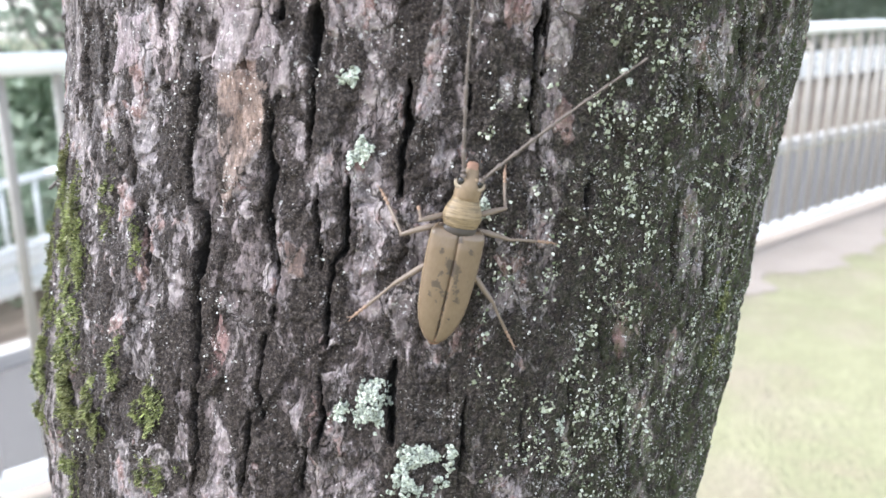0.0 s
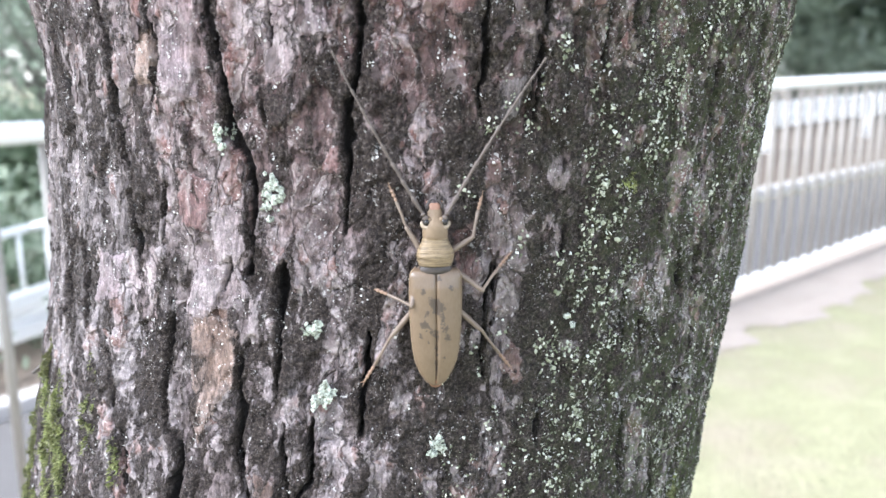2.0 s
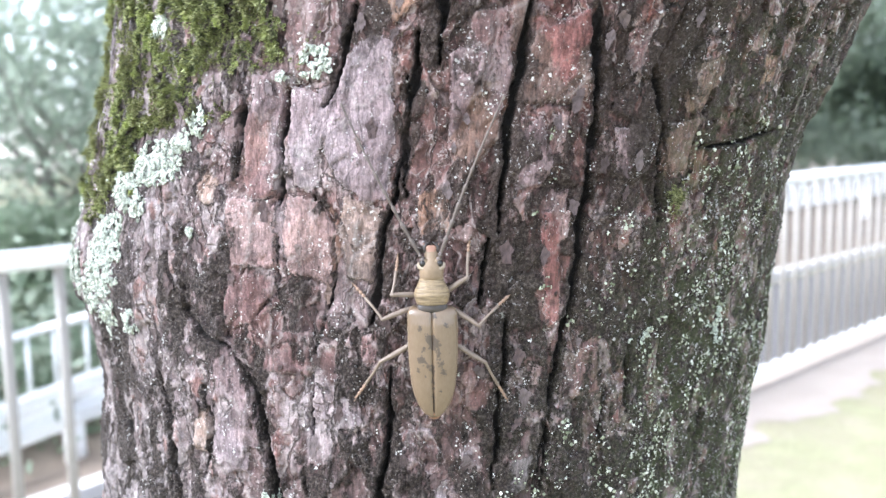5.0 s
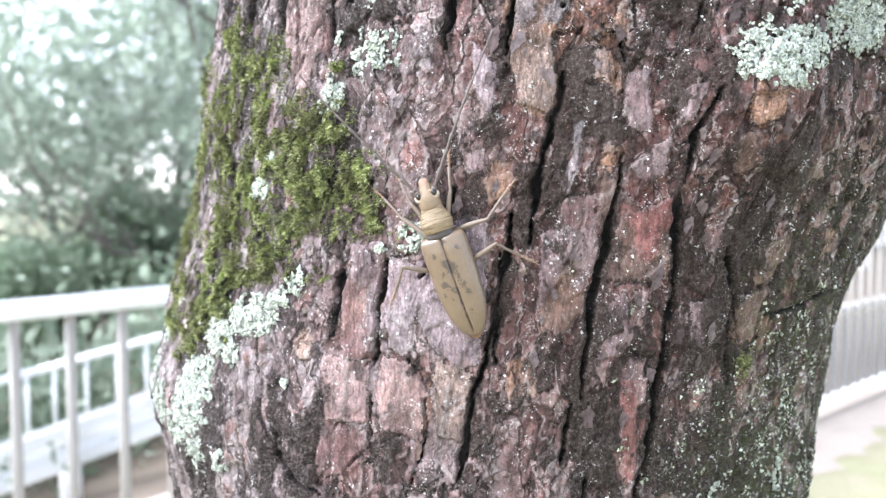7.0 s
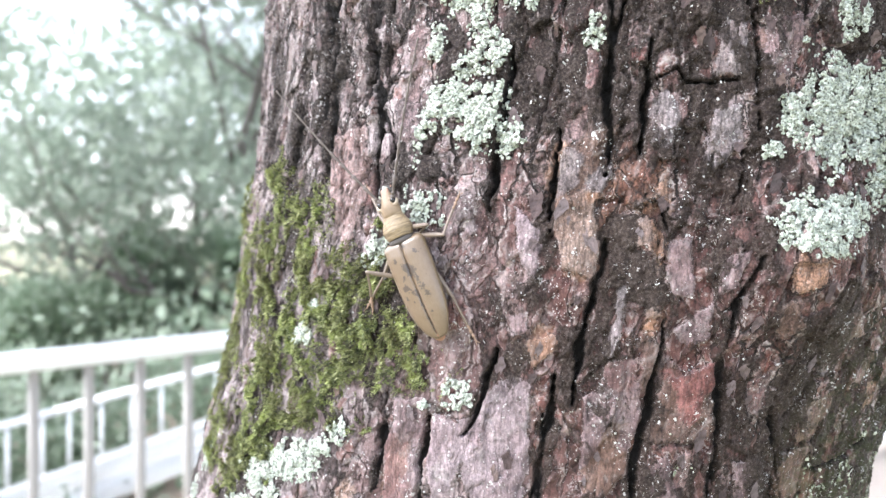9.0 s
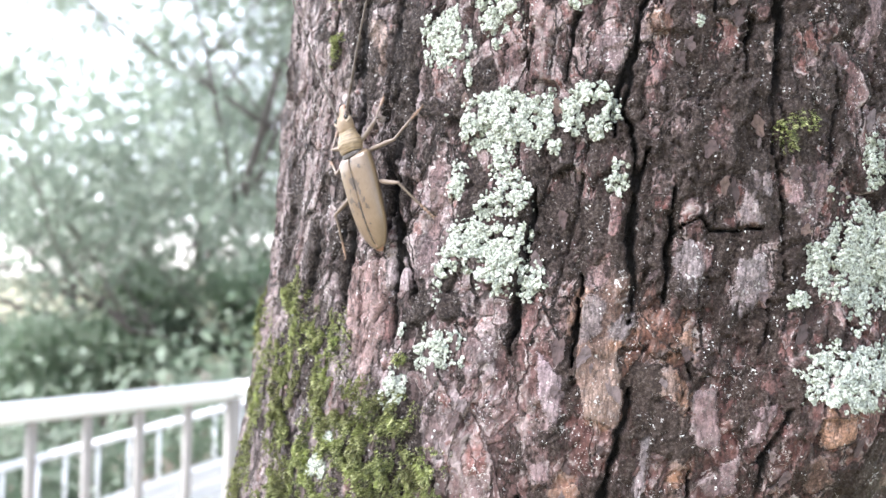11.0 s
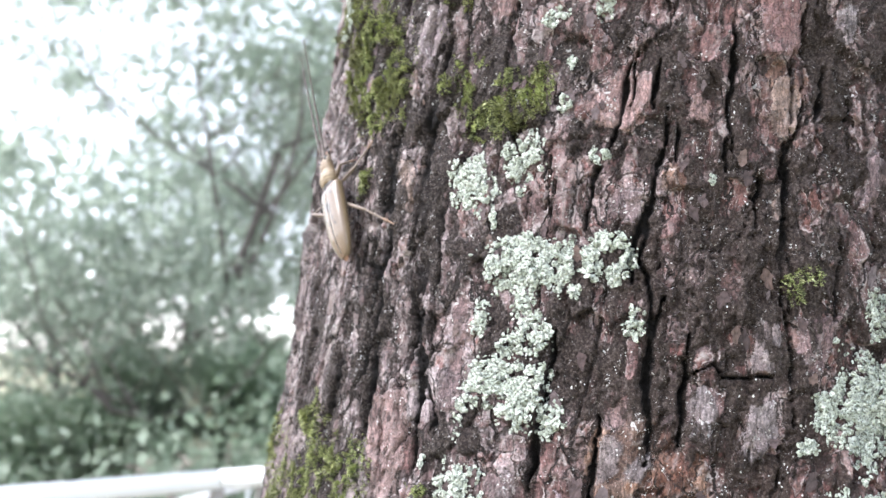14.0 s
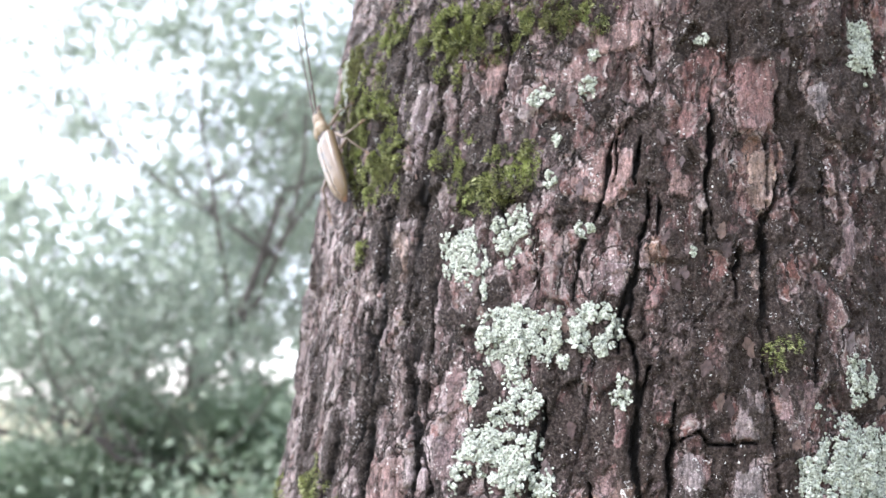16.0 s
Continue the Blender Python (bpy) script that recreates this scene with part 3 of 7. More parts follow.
def guard_rail():
    """A white guard beam on posts, with a light picket rail on it where the road falls."""
    xs = np.arange(-6.7, 16.1, 2.0)
    for x0, x1 in zip(xs, xs[1:]):
        root = tagged(new("guard_rail"), "white painted steel guard beam on round posts beside the road", "guard rail", "guard rail beyond the road")
        base = over_guard(x0, 0)
        base.z = float(ground_z(base.x, base.y))
        root.matrix_basis = Matrix.Translation(base)
        bm = bmesh.new()
        # folded beam: three ridges across its height
        prof = [(0.0, 0.0), (0.035, 0.03), (0.035, 0.09), (0.0, 0.13), (0.0, 0.16), (0.035, 0.20), (0.035, 0.26), (0.0, 0.29)]
        rows = []
        for x in np.linspace(x0, x1 - 0.005, 5):
            p = over_guard(x, float(guard_top(x)) - 0.29) - base
            rows.append([bm.verts.new(p - ACROSS * d + Vector((0, 0, h))) for d, h in prof])
        for a, b in zip(rows, rows[1:]):
            for j in range(len(prof) - 1):
                bm.faces.new((a[j], b[j], b[j + 1], a[j + 1]))
        bmesh.ops.solidify(bm, geom=bm.faces[:], thickness=0.008)
        part("beam", bm, RAIL_WHITE, root, smooth=False)
        top = float(guard_top(x0 + 0.6))
        p = over_guard(x0 + 0.6, 0, GUARD_U + 0.06) - base
        foot = float(ground_z(p.x + base.x, p.y + base.y)) - base.z
        p.z = 0
        part("post", tube(bmesh.new(), [p + Vector((0, 0, foot - 0.1)), p + Vector((0, 0, top - base.z - 0.03))], [0.06, 0.06], 12), RAIL_WHITE, root)
    xs = np.arange(-4.2, -0.2, 2.0)
    for x0 in xs:
        root = tagged(new("picket_rail"), "thin white picket railing on top of the guard beam", "railing", "picket rail beyond the road")
        base = over_guard(x0, 0, GUARD_U + 0.02)
        root.matrix_basis = Matrix.Translation(base)
        rise = lambda x: 0.859 + 0.215 * x
        tip = lambda x, z: over_guard(x, z, GUARD_U + 0.02) - base
        part("top_rail", tube(bmesh.new(), [tip(x0, rise(x0)), tip(x0 + 1.995, rise(x0 + 2))], [0.022, 0.022], 10), RAIL_WHITE, root)
        for x in np.arange(x0 + 0.06, x0 + 2, 0.135):
            part("picket", tube(bmesh.new(), [tip(x, float(guard_top(x)) - 0.05), tip(x, rise(x) - 0.01)], [0.011, 0.011], 8), RAIL_WHITE, root)


guard_rail()


# ---- trees beyond the road ----
def leaves(rng, centres, spreads, count, size):
    """Small bent leaf blades scattered about the ends of twigs."""
    k = rng.integers(0, len(centres), count)
    p = centres[k] + rng.normal(0, 1, (count, 3)) * spreads[k][:, None] * np.array([1, 1, 0.62])
    a, b = rng.normal(0, 1, (count, 3)), rng.normal(0, 1, (count, 3))
    a /= np.linalg.norm(a, axis=1)[:, None]
    b = np.cross(a, b)
    b /= np.linalg.norm(b, axis=1)[:, None]
    s = size * rng.uniform(0.6, 1.4, (count, 1))
    n = np.cross(a, b)
    verts = np.stack([p - a * s, p + b * s * 0.42 + n * s * 0.12, p + a * s, p - b * s * 0.42 + n * s * 0.12], 1).reshape(-1, 3)
    return verts, np.arange(count * 4).reshape(-1, 4)


def broad_tree(x, y, height, width, seed, leaf, count, size, label, lean=0.0, bare=0.28):
    """A tapered trunk that forks into limbs and twigs, and a ragged crown of leaf clumps."""
    rng = np.random.default_rng(seed)
    root = tagged(new("tree"), label, "tree", "trees beyond the road")
    root.matrix_basis = Matrix.Translation((x, y, float(ground_z(x, y)) - 0.1))
    wood, tips = bmesh.new(), []

    def limb(p, way, length, r, level):
        pts, rad = [p], [r]
        for i in range(5):
            way = (way + Vector(rng.normal(0, 0.13, 3)) + Vector((0, 0, 0.05 * level))).normalized()
            p = p + way * length / 5
            pts.append(p)
            rad.append(r * (1 - 0.11 * (i + 1)))
        tube(wood, pts, rad, 8 if level < 2 else 5)
        if level >= 3:
            tips.append(pts[-1])
            tips.append(pts[3])
            return
        for i in range(5 if level else 9):
            j = rng.integers(2 if level else 1, 6)
            turn = Vector(rng.normal(0, 1, 3))
            turn.z = abs(turn.z) * 0.35
            new_way = (way * 0.35 + turn.normalized() * (width / height * 1.5)).normalized()
            limb(pts[j], new_way, length * rng.uniform(0.5, 0.72), rad[j] * 0.62, level + 1)

    limb(Vector((0, 0, 0)), Vector((lean, 0, 1)).normalized(), height * (0.34 + bare * 0.5), height * 0.0075, 0)
    part("trunk", wood, FAR_WOOD, root, "dark trunk with forked limbs")
    c = np.array([list(t) for t in tips])
    v, f = leaves(rng, c, rng.uniform(0.5, 1.25, len(c)) * size * 4.2, count, size)
    crown = mesh_object("crown", v, f, leaf, root, "ragged crown with sky showing through")
    crown["kind"] = "stuff"
    return root


broad_tree(-3.3, 12.2, 13.0, 8.5, 3, LEAF_PALE, 20500, 0.07, "tall grey-green broadleaf tree with dark forked limbs", 0.03, 0.16)
broad_tree(-4.9, 14.6, 15.5, 10.0, 27, LEAF_PALE, 6500, 0.065, "tall hazy broadleaf tree with an airy crown", 0.02, 0.2)
broad_tree(-5.9, 13.6, 12.6, 8.5, 14, LEAF_PALE, 16000, 0.065, "hazy grey-green broadleaf tree with an open crown", -0.03, 0.1)
broad_tree(-9.0, 13.0, 6.0, 6.5, 4, LEAF_PALE, 10000, 0.075, "hazy grey-green broadleaf tree with an open crown")
broad_tree(-4.6, 11.0, 3.8, 4.0, 5, LEAF_MID, 24000, 0.06, "dense low green tree beyond the guard rail", 0.0, 0.0)
broad_tree(-2.0, 11.0, 3.6, 3.6, 15, LEAF_MID, 21000, 0.06, "dense low green tree beyond the guard rail", 0.0, 0.0)
broad_tree(-7.2, 10.6, 3.6, 4.0, 6, LEAF_MID, 21000, 0.06, "dense low green tree beyond the guard rail", 0.0, 0.0)
broad_tree(-0.6, 14.5, 10.0, 6.0, 7, LEAF_PALE, 16000, 0.08, "dense green broadleaf tree beyond the guard rail", 0.0, 0.1)
broad_tree(2.8, 15.5, 8.5, 6.5, 8, LEAF_DARK, 15000, 0.08, "dark dense broadleaf tree beyond the road", 0.0, 0.0)
broad_tree(6.6, 14.6, 8.0, 6.5, 9, LEAF_DARK, 17000, 0.075, "dark dense broadleaf tree beyond the road", 0.0, 0.0)
broad_tree(8.7, 15.6, 5.5, 5.5, 31, LEAF_DARK, 17000, 0.075, "dark dense broadleaf tree beyond the road", 0.0, 0.0)
broad_tree(10.8, 17.5, 8.5, 7.0, 10, LEAF_DARK, 15000, 0.08, "dark dense broadleaf tree beyond the road", 0.0, 0.0)


def hedge(x0, y0, x1, y1, height, depth, seed, label, leaf, count):
    rng = np.random.default_rng(seed)
    n = 260
    f = rng.uniform(0, 1, n)
    c = np.stack([x0 + (x1 - x0) * f, y0 + (y1 - y0) * f + rng.normal(0, depth, n), rng.uniform(0.0, 1.0, n) ** 0.8 * height], 1)
    c[:, 2] *= 0.75 + 0.35 * np.sin(f * 17 + seed)
    c[:, 2] += ground_z(c[:, 0], c[:, 1])
    v, q = leaves(rng, c, rng.uniform(0.15, 0.5, n), count, 0.05)
    ob = mesh_object("undergrowth", v, q, leaf)
    tagged(ob, label, kind="stuff")


hedge(-12, 10.2, -0.5, 11.2, 2.2, 0.9, 21, "tangled green undergrowth beyond the guard rail", LEAF_MID, 24000)
hedge(0.0, 12.5, 16, 15.5, 2.8, 0.8, 22, "dark green undergrowth beyond the road", LEAF_DARK, 26000)
near_end, far_end = over_guard(-9.0, 0, GUARD_U + 1.1), over_guard(-0.4, 0, GUARD_U + 1.1)
hedge(near_end.x, near_end.y, far_end.x, far_end.y, 1.5, 0.35, 23, "low green shrubs close behind the guard rail", LEAF_MID, 20000)


# ---- the bark of the near tree ----
SPAN = 0.152                            # metres of skin to one radian
ANGLES = np.concatenate([np.linspace(-1.75, -1.35, 36)[:-1], np.arange(-1.35, 1.20, 0.0046), np.linspace(1.205, 1.75, 44)[:-1], np.linspace(1.75, 2 * math.pi - 1.75, 44)[:-1]])
HEIGHTS = np.concatenate([np.linspace(-0.12, 0.80, 30)[:-1], np.linspace(0.80, 0.985, 40)[:-1], np.arange(0.985, 1.632, 0.0008), np.linspace(1.632, 1.80, 36)[:-1], np.linspace(1.80, 4.2, 40)])
BA, BZ = np.meshgrid(ANGLES, HEIGHTS, indexing="ij")
BS = BA * SPAN


def lattice(i, j, seed):
    h = (i.astype(np.int64) * 374761393 + j.astype(np.int64) * 668265263 + seed * 2147483647) & 0xFFFFFFFF
    h = ((h ^ (h >> 13)) * 1274126177) & 0xFFFFFFFF
    h = ((h ^ (h >> 16)) * 2246822519) & 0xFFFFFFFF
    return ((h ^ (h >> 15)) & 0xFFFFFF) / float(0xFFFFFF)


def ripple(u, v, seed):
    """Smooth noise of about -1 to 1."""
    i, j = np.floor(u), np.floor(v)
    f, g = u - i, v - j
    f, g = f * f * (3 - 2 * f), g * g * (3 - 2 * g)
    a, b = lattice(i, j, seed), lattice(i + 1, j, seed)
    c, d = lattice(i, j + 1, seed), lattice(i + 1, j + 1, seed)
    return 2 * ((a + (b - a) * f) * (1 - g) + (c + (d - c) * f) * g) - 1


def rough_noise(u, v, seed, octaves=4):
    out, amp = 0, 1.0
    for k in range(octaves):
        out = out + amp * ripple(u * 2 ** k + 7.3 * k, v * 2 ** k - 3.1 * k, seed + k)
        amp *= 0.55
    return out / 1.6


def plates(u, v, seed):
    """Cells: distance to the nearest two centres, the nearest one's lot, and the way to its centre."""
    i0, j0 = np.floor(u), np.floor(v)
    f1, f2, lot = np.full(u.shape, 9.0), np.full(u.shape, 9.0), np.zeros(u.shape)
    du, dv = np.zeros(u.shape), np.zeros(u.shape)
    for di in (-1, 0, 1):
        for dj in (-1, 0, 1):
            i, j = i0 + di, j0 + dj
            cu, cv = i + 0.1 + 0.8 * lattice(i, j, seed) - u, j + 0.1 + 0.8 * lattice(i, j, seed + 11) - v
            d = np.hypot(cu, cv)
            near = d < f1
            f2 = np.where(near, f1, np.minimum(f2, d))
            lot = np.where(near, lattice(i, j, seed + 23), lot)
            du, dv = np.where(near, cu, du), np.where(near, cv, dv)
            f1 = np.where(near, d, f1)
    return f1, f2, lot, du, dv


def shingles(lot, du, dv, seed):
    """Each piece tilts its own way, so that one of its edges stands proud."""
    k = np.floor(lot * 9973)
    return 0.9 * (lot - 0.5) + du * (lattice(k, k + 3, seed) - 0.5) * 1.6 + dv * (lattice(k + 5, k, seed) - 0.35) * 1.5


def step01(x, a, b):
    t = np.clip((x - a) / (b - a), 0, 1)
    return t * t * (3 - 2 * t)


WARP_S = 0.0024 * rough_noise(BS * 40, BZ * 18, 1) + 0.0010 * rough_noise(BS * 260, BZ * 200, 5, 3)
WARP_Z = 0.004 * rough_noise(BS * 50, BZ * 24, 9) + 0.0012 * rough_noise(BS * 300, BZ * 260, 13, 3)
PLATE = plates((BS + WARP_S) / 0.0125, (BZ + WARP_Z) / 0.0240, 53)
CHIP = plates((BS + WARP_S) / 0.0060, (BZ + WARP_Z) / 0.0095, 59)
BIT = plates((BS + 1.4 * WARP_S) / 0.0021, (BZ + 1.4 * WARP_Z) / 0.0036, 93)
CHIP_S, CHIP_Z = BS + CHIP[3] * 0.0060, BZ + CHIP[4] * 0.0095
HALO = np.zeros(BA.shape)               # how near a fissure is
CUT = np.zeros(BA.shape)                # how deep the fissures go, 0 to 1
SLAB = np.full(BA.shape, -3.0)          # millimetres inside the outline of the nearest smooth plate
RAISE = np.zeros(BA.shape)              # how proud that plate stands, in millimetres
TINT = np.zeros((*BA.shape, 3))
PLATE_TINTS = {"pale": (0.29, 0.245, 0.245), "lilac": (0.225, 0.18, 0.188), "mauve": (0.155, 0.112, 0.112), "grey": (0.21, 0.185, 0.185), "rose": (0.155, 0.089, 0.083), "red": (0.21, 0.09, 0.08),
               "pink": (0.26, 0.175, 0.16), "tan": (0.23, 0.17, 0.14), "orange": (0.28, 0.165, 0.11), "brown": (0.135, 0.088, 0.069)}
LAYERS = {k: np.zeros(BA.shape) for k in ("pale", "raw", "rose", "dark", "green")}


def window(a, z, da, dz):
    """The stretch of the skin's lattice about a point."""
    i = np.flatnonzero(np.abs(ANGLES - a) < da)
    j = np.flatnonzero(np.abs(HEIGHTS - z) < dz)
    return (slice(i[0], i[-1] + 1), slice(j[0], j[-1] + 1)) if len(i) and len(j) else None


def fissure(width, *line):
    """A cleft through points given as angle and height; its width in millimetres."""
    pts = np.array(line).reshape(-1, 2)
    mid, reach = pts.mean(0), np.ptp(pts, axis=0) / 2
    w = window(mid[0], mid[1], reach[0] + 0.12, reach[1] + 0.03)
    if w is None:
        return
    width *= 0.72 if mid[1] > 1.36 else 1.0
    s, z = BS[w] + WARP_S[w] * 0.8, BZ[w] + WARP_Z[w] * 0.3
    s = s + 0.0006 * rough_noise(BS[w] * 420, BZ[w] * 260, 131, 3)
    best, half = np.full(s.shape, 9.0), width * 0.0005 * (0.85 + 0.55 * ripple(BS[w] * 60, BZ[w] * 150, 137))
    length = 0.0
    total = sum(math.hypot((b[0] - a[0]) * SPAN, b[1] - a[1]) for a, b in zip(pts, pts[1:]))
    for a, b in zip(pts, pts[1:]):
        d = np.array([(b[0] - a[0]) * SPAN, b[1] - a[1]])
        n = math.hypot(*d)
        t = np.clip(((s - a[0] * SPAN) * d[0] + (z - a[1]) * d[1]) / n ** 2, 0, 1)
        along = (length + t * n) / total
        thin = half * (0.35 + 0.9 * np.sin(np.clip(along, 0.04, 0.96) * math.pi) ** 0.6)
        best = np.minimum(best, np.hypot(s - a[0] * SPAN - t * d[0], z - a[1] - t * d[1]) / thin)
        length += n
    rag = 0.18 * rough_noise(BS[w] * 300, BZ[w] * 110, 139, 3)
    CUT[w] = np.maximum(CUT[w], (1 - step01(best + rag, 0.55, 1.4)) * np.clip(0.82 + 0.4 * ripple(BS[w] * 30, BZ[w] * 90, 141), 0.4, 1))
    HALO[w] = np.maximum(HALO[w], 1 - step01(best + 2.5 * rag, 1.0, 4.2))


def plate(kind, *outline):
    """A smooth plate of bark with its own tint that stands a little proud: its outline as angles and heights."""
    pts = np.array(outline).reshape(-1, 2)
    mid, reach = pts.mean(0), np.ptp(pts, axis=0) / 2
    w = window(mid[0], mid[1], reach[0] + 0.06, reach[1] + 0.008)
    rng = random.Random(int(abs(mid[0]) * 9973 + mid[1] * 99991))
    s, z = BS[w] + WARP_S[w] * 0.7, BZ[w] + WARP_Z[w] * 0.4
    away, inside = np.full(s.shape, 9.0), np.zeros(s.shape, dtype=bool)
    for a, b in zip(pts, np.roll(pts, -1, axis=0)):
        p, d = (a[0] * SPAN, a[1]), ((b[0] - a[0]) * SPAN, b[1] - a[1])
        t = np.clip(((s - p[0]) * d[0] + (z - p[1]) * d[1]) / max(d[0] ** 2 + d[1] ** 2, 1e-12), 0, 1)
        away = np.minimum(away, np.hypot(s - p[0] - t * d[0], z - p[1] - t * d[1]))
        if abs(d[1]) > 1e-9:
            inside ^= ((z < a[1]) != (z < b[1])) & (s < p[0] + (z - p[1]) * d[0] / d[1])
    d = np.where(inside, away, -away) * 1000 + 0.35 * rough_noise(BS[w] * 420, BZ[w] * 300, 211, 3)
    take = d > SLAB[w]
    SLAB[w] = np.where(take, np.clip(d, -3, 4), SLAB[w])
    tilt = rng.uniform(-0.5, 0.5) * (s - mid[0] * SPAN) / max(reach[0] * SPAN, 1e-4) + rng.uniform(-0.6, 0.1) * (z - mid[1]) / max(reach[1], 1e-4)
    RAISE[w] = np.where(take, rng.uniform(0.5, 1.0) + 0.45 * tilt, RAISE[w])
    k = rng.uniform(0.88, 1.12)
    TINT[w] = np.where(take[..., None], np.array([k * v for v in PLATE_TINTS[kind]]), TINT[w])


def patch(kind, a, z, rx, rz):
    """A stretch of another bark colour, with ragged edges; half sizes in millimetres."""
    rx, rz = rx / 1000, rz / 1000
    w = window(a, z, rx / SPAN * 2.2, rz * 2.2)
    if w is None:
        return
    # whole scales belong to it or not
    d = np.hypot((CHIP_S[w] + WARP_S[w] - a * SPAN) / rx, (CHIP_Z[w] - z) / rz)
    e = np.hypot((BS[w] + 1.3 * WARP_S[w] - a * SPAN) / rx, (BZ[w] + WARP_Z[w] - z) / rz)
    d = 0.72 * d + 0.28 * e
    LAYERS[kind][w] = np.maximum(LAYERS[kind][w], (1 - step01(d, 0.92, 1.04)) * (0.72 + 0.28 * CHIP[2][w]))


fissure(2.5, -0.211, 1.1578, -0.208, 1.1521, -0.207, 1.1435, -0.201, 1.1318, -0.199, 1.1251, -0.200, 1.1213)
fissure(1.0, -0.316, 1.1579, -0.320, 1.1514, -0.340, 1.1468, -0.346, 1.1408, -0.331, 1.1361)
fissure(2.1, -0.286, 1.1316, -0.280, 1.1193, -0.265, 1.1125, -0.268, 1.1041, -0.249, 1.0944, -0.234, 1.0846, -0.232, 1.0732)
fissure(1.8, -0.248, 1.0686, -0.239, 1.0527, -0.221, 1.0438)
fissure(2.8, -0.471, 1.1492, -0.467, 1.1378, -0.466, 1.1265, -0.469, 1.1136, -0.453, 1.1037, -0.409, 1.0984, -0.403, 1.0898, -0.409, 1.0795, -0.400, 1.0678, -0.381, 1.0561, -0.380, 1.0439, -0.366, 1.0332, -0.373, 1.0166)
fissure(1.5, -0.753, 1.1574, -0.756, 1.1411, -0.742, 1.1258)
fissure(3.0, -0.849, 1.1543, -0.832, 1.1282)
fissure(1.8, -0.648, 1.1252, -0.623, 1.1164, -0.600, 1.1016, -0.567, 1.0931, -0.544, 1.0798, -0.518, 1.0651)
fissure(1.4, -0.118, 1.1125, -0.114, 1.1049, -0.109, 1.0925, -0.129, 1.0882, -0.131, 1.0784, -0.117, 1.0655)
fissure(0.8, -0.172, 1.1102, -0.161, 1.0964, -0.149, 1.0832)
fissure(2.3, -0.027, 1.1379, -0.015, 1.1268, -0.023, 1.1187, -0.019, 1.1082)
fissure(2.2, 0.030, 1.0614, 0.040, 1.0484, 0.053, 1.0378)
fissure(1.3, -0.122, 1.0568, -0.098, 1.0451, -0.102, 1.0330)
fissure(1.4, -0.251, 1.0464, -0.250, 1.0310, -0.250, 1.0197)
fissure(2.1, -0.752, 1.0183, -0.747, 1.0000)
fissure(1.2, -0.667, 1.0189, -0.662, 1.0046)
fissure(1.5, -0.503, 1.0404, -0.492, 1.0309)
fissure(1.2, -0.126, 1.0359, -0.123, 1.0223)
fissure(1.5, 0.196, 1.1570, 0.197, 1.1424, 0.200, 1.1318, 0.214, 1.1237)
fissure(0.9, 0.079, 1.1373, 0.088, 1.1280)
fissure(1.0, 0.353, 1.1132, 0.355, 1.1005)
fissure(1.0, 0.428, 1.0820, 0.440, 1.0730, 0.467, 1.0571)
fissure(1.4, 0.581, 1.1049, 0.613, 1.0845, 0.631, 1.0747)
fissure(1.1, 0.588, 1.0633, 0.616, 1.0464)
fissure(1.1, 0.721, 1.0852, 0.769, 1.0680)
fissure(0.9, 0.236, 1.1043, 0.246, 1.0945)
fissure(1.8, 0.653, 1.1571, 0.712, 1.1398)
fissure(1.7, 0.584, 1.1345, 0.599, 1.1256)
fissure(1.0, 0.950, 1.0651, 0.890, 1.0392, 0.847, 1.0191)
fissure(1.2, 0.403, 1.0570, 0.419, 1.0411)
fissure(1.0, 0.304, 1.0506, 0.320, 1.0313)
fissure(1.0, 0.179, 1.0507, 0.201, 1.0230)
fissure(1.3, 0.571, 1.0418, 0.601, 1.0102)
fissure(3.0, -0.391, 1.2371, -0.370, 1.2277, -0.361, 1.2181, -0.346, 1.2082, -0.333, 1.1997, -0.327, 1.1924, -0.294, 1.1867, -0.276, 1.1780, -0.275, 1.1674, -0.275, 1.1529)
fissure(1.0, -0.247, 1.2315, -0.252, 1.2221, -0.248, 1.2139)
fissure(1.7, -0.084, 1.2188, -0.078, 1.2113, -0.092, 1.2002, -0.090, 1.1875, -0.092, 1.1773, -0.092, 1.1652)
fissure(2.9, -0.586, 1.1734, -0.562, 1.1606, -0.562, 1.1490)
fissure(3.0, -0.858, 1.1616, -0.872, 1.1448, -0.860, 1.1294)
fissure(1.2, -0.785, 1.1596, -0.754, 1.1356)
fissure(1.3, -0.487, 1.1776, -0.494, 1.1596)
fissure(0.8, -0.260, 1.2013, -0.255, 1.1956)
fissure(1.3, 0.153, 1.2292, 0.159, 1.2181, 0.158, 1.2083)
fissure(1.1, 0.257, 1.2219, 0.250, 1.2085, 0.252, 1.1980)
fissure(1.3, 0.210, 1.1603, 0.210, 1.1495, 0.216, 1.1387)
fissure(1.0, 0.335, 1.1700, 0.336, 1.1576)
fissure(2.0, 0.656, 1.1538, 0.698, 1.1393)
fissure(0.9, 0.541, 1.1855, 0.544, 1.1767)
fissure(2.1, 0.710, 1.2122, 0.711, 1.1946)
fissure(1.6, 0.744, 1.1605, 0.773, 1.1382)
fissure(3.3, -0.663, 1.2305, -0.639, 1.2156, -0.613, 1.1952, -0.593, 1.1813)
fissure(1.1, 0.521, 1.1445, 0.538, 1.1255)
fissure(1.5, 0.798, 1.1253, 0.778, 1.0979)
fissure(1.7, -0.255, 1.3442, -0.260, 1.3347, -0.264, 1.3219, -0.286, 1.3154)
fissure(1.0, -0.377, 1.3211, -0.361, 1.3121, -0.359, 1.3001, -0.351, 1.2910, -0.374, 1.2849)
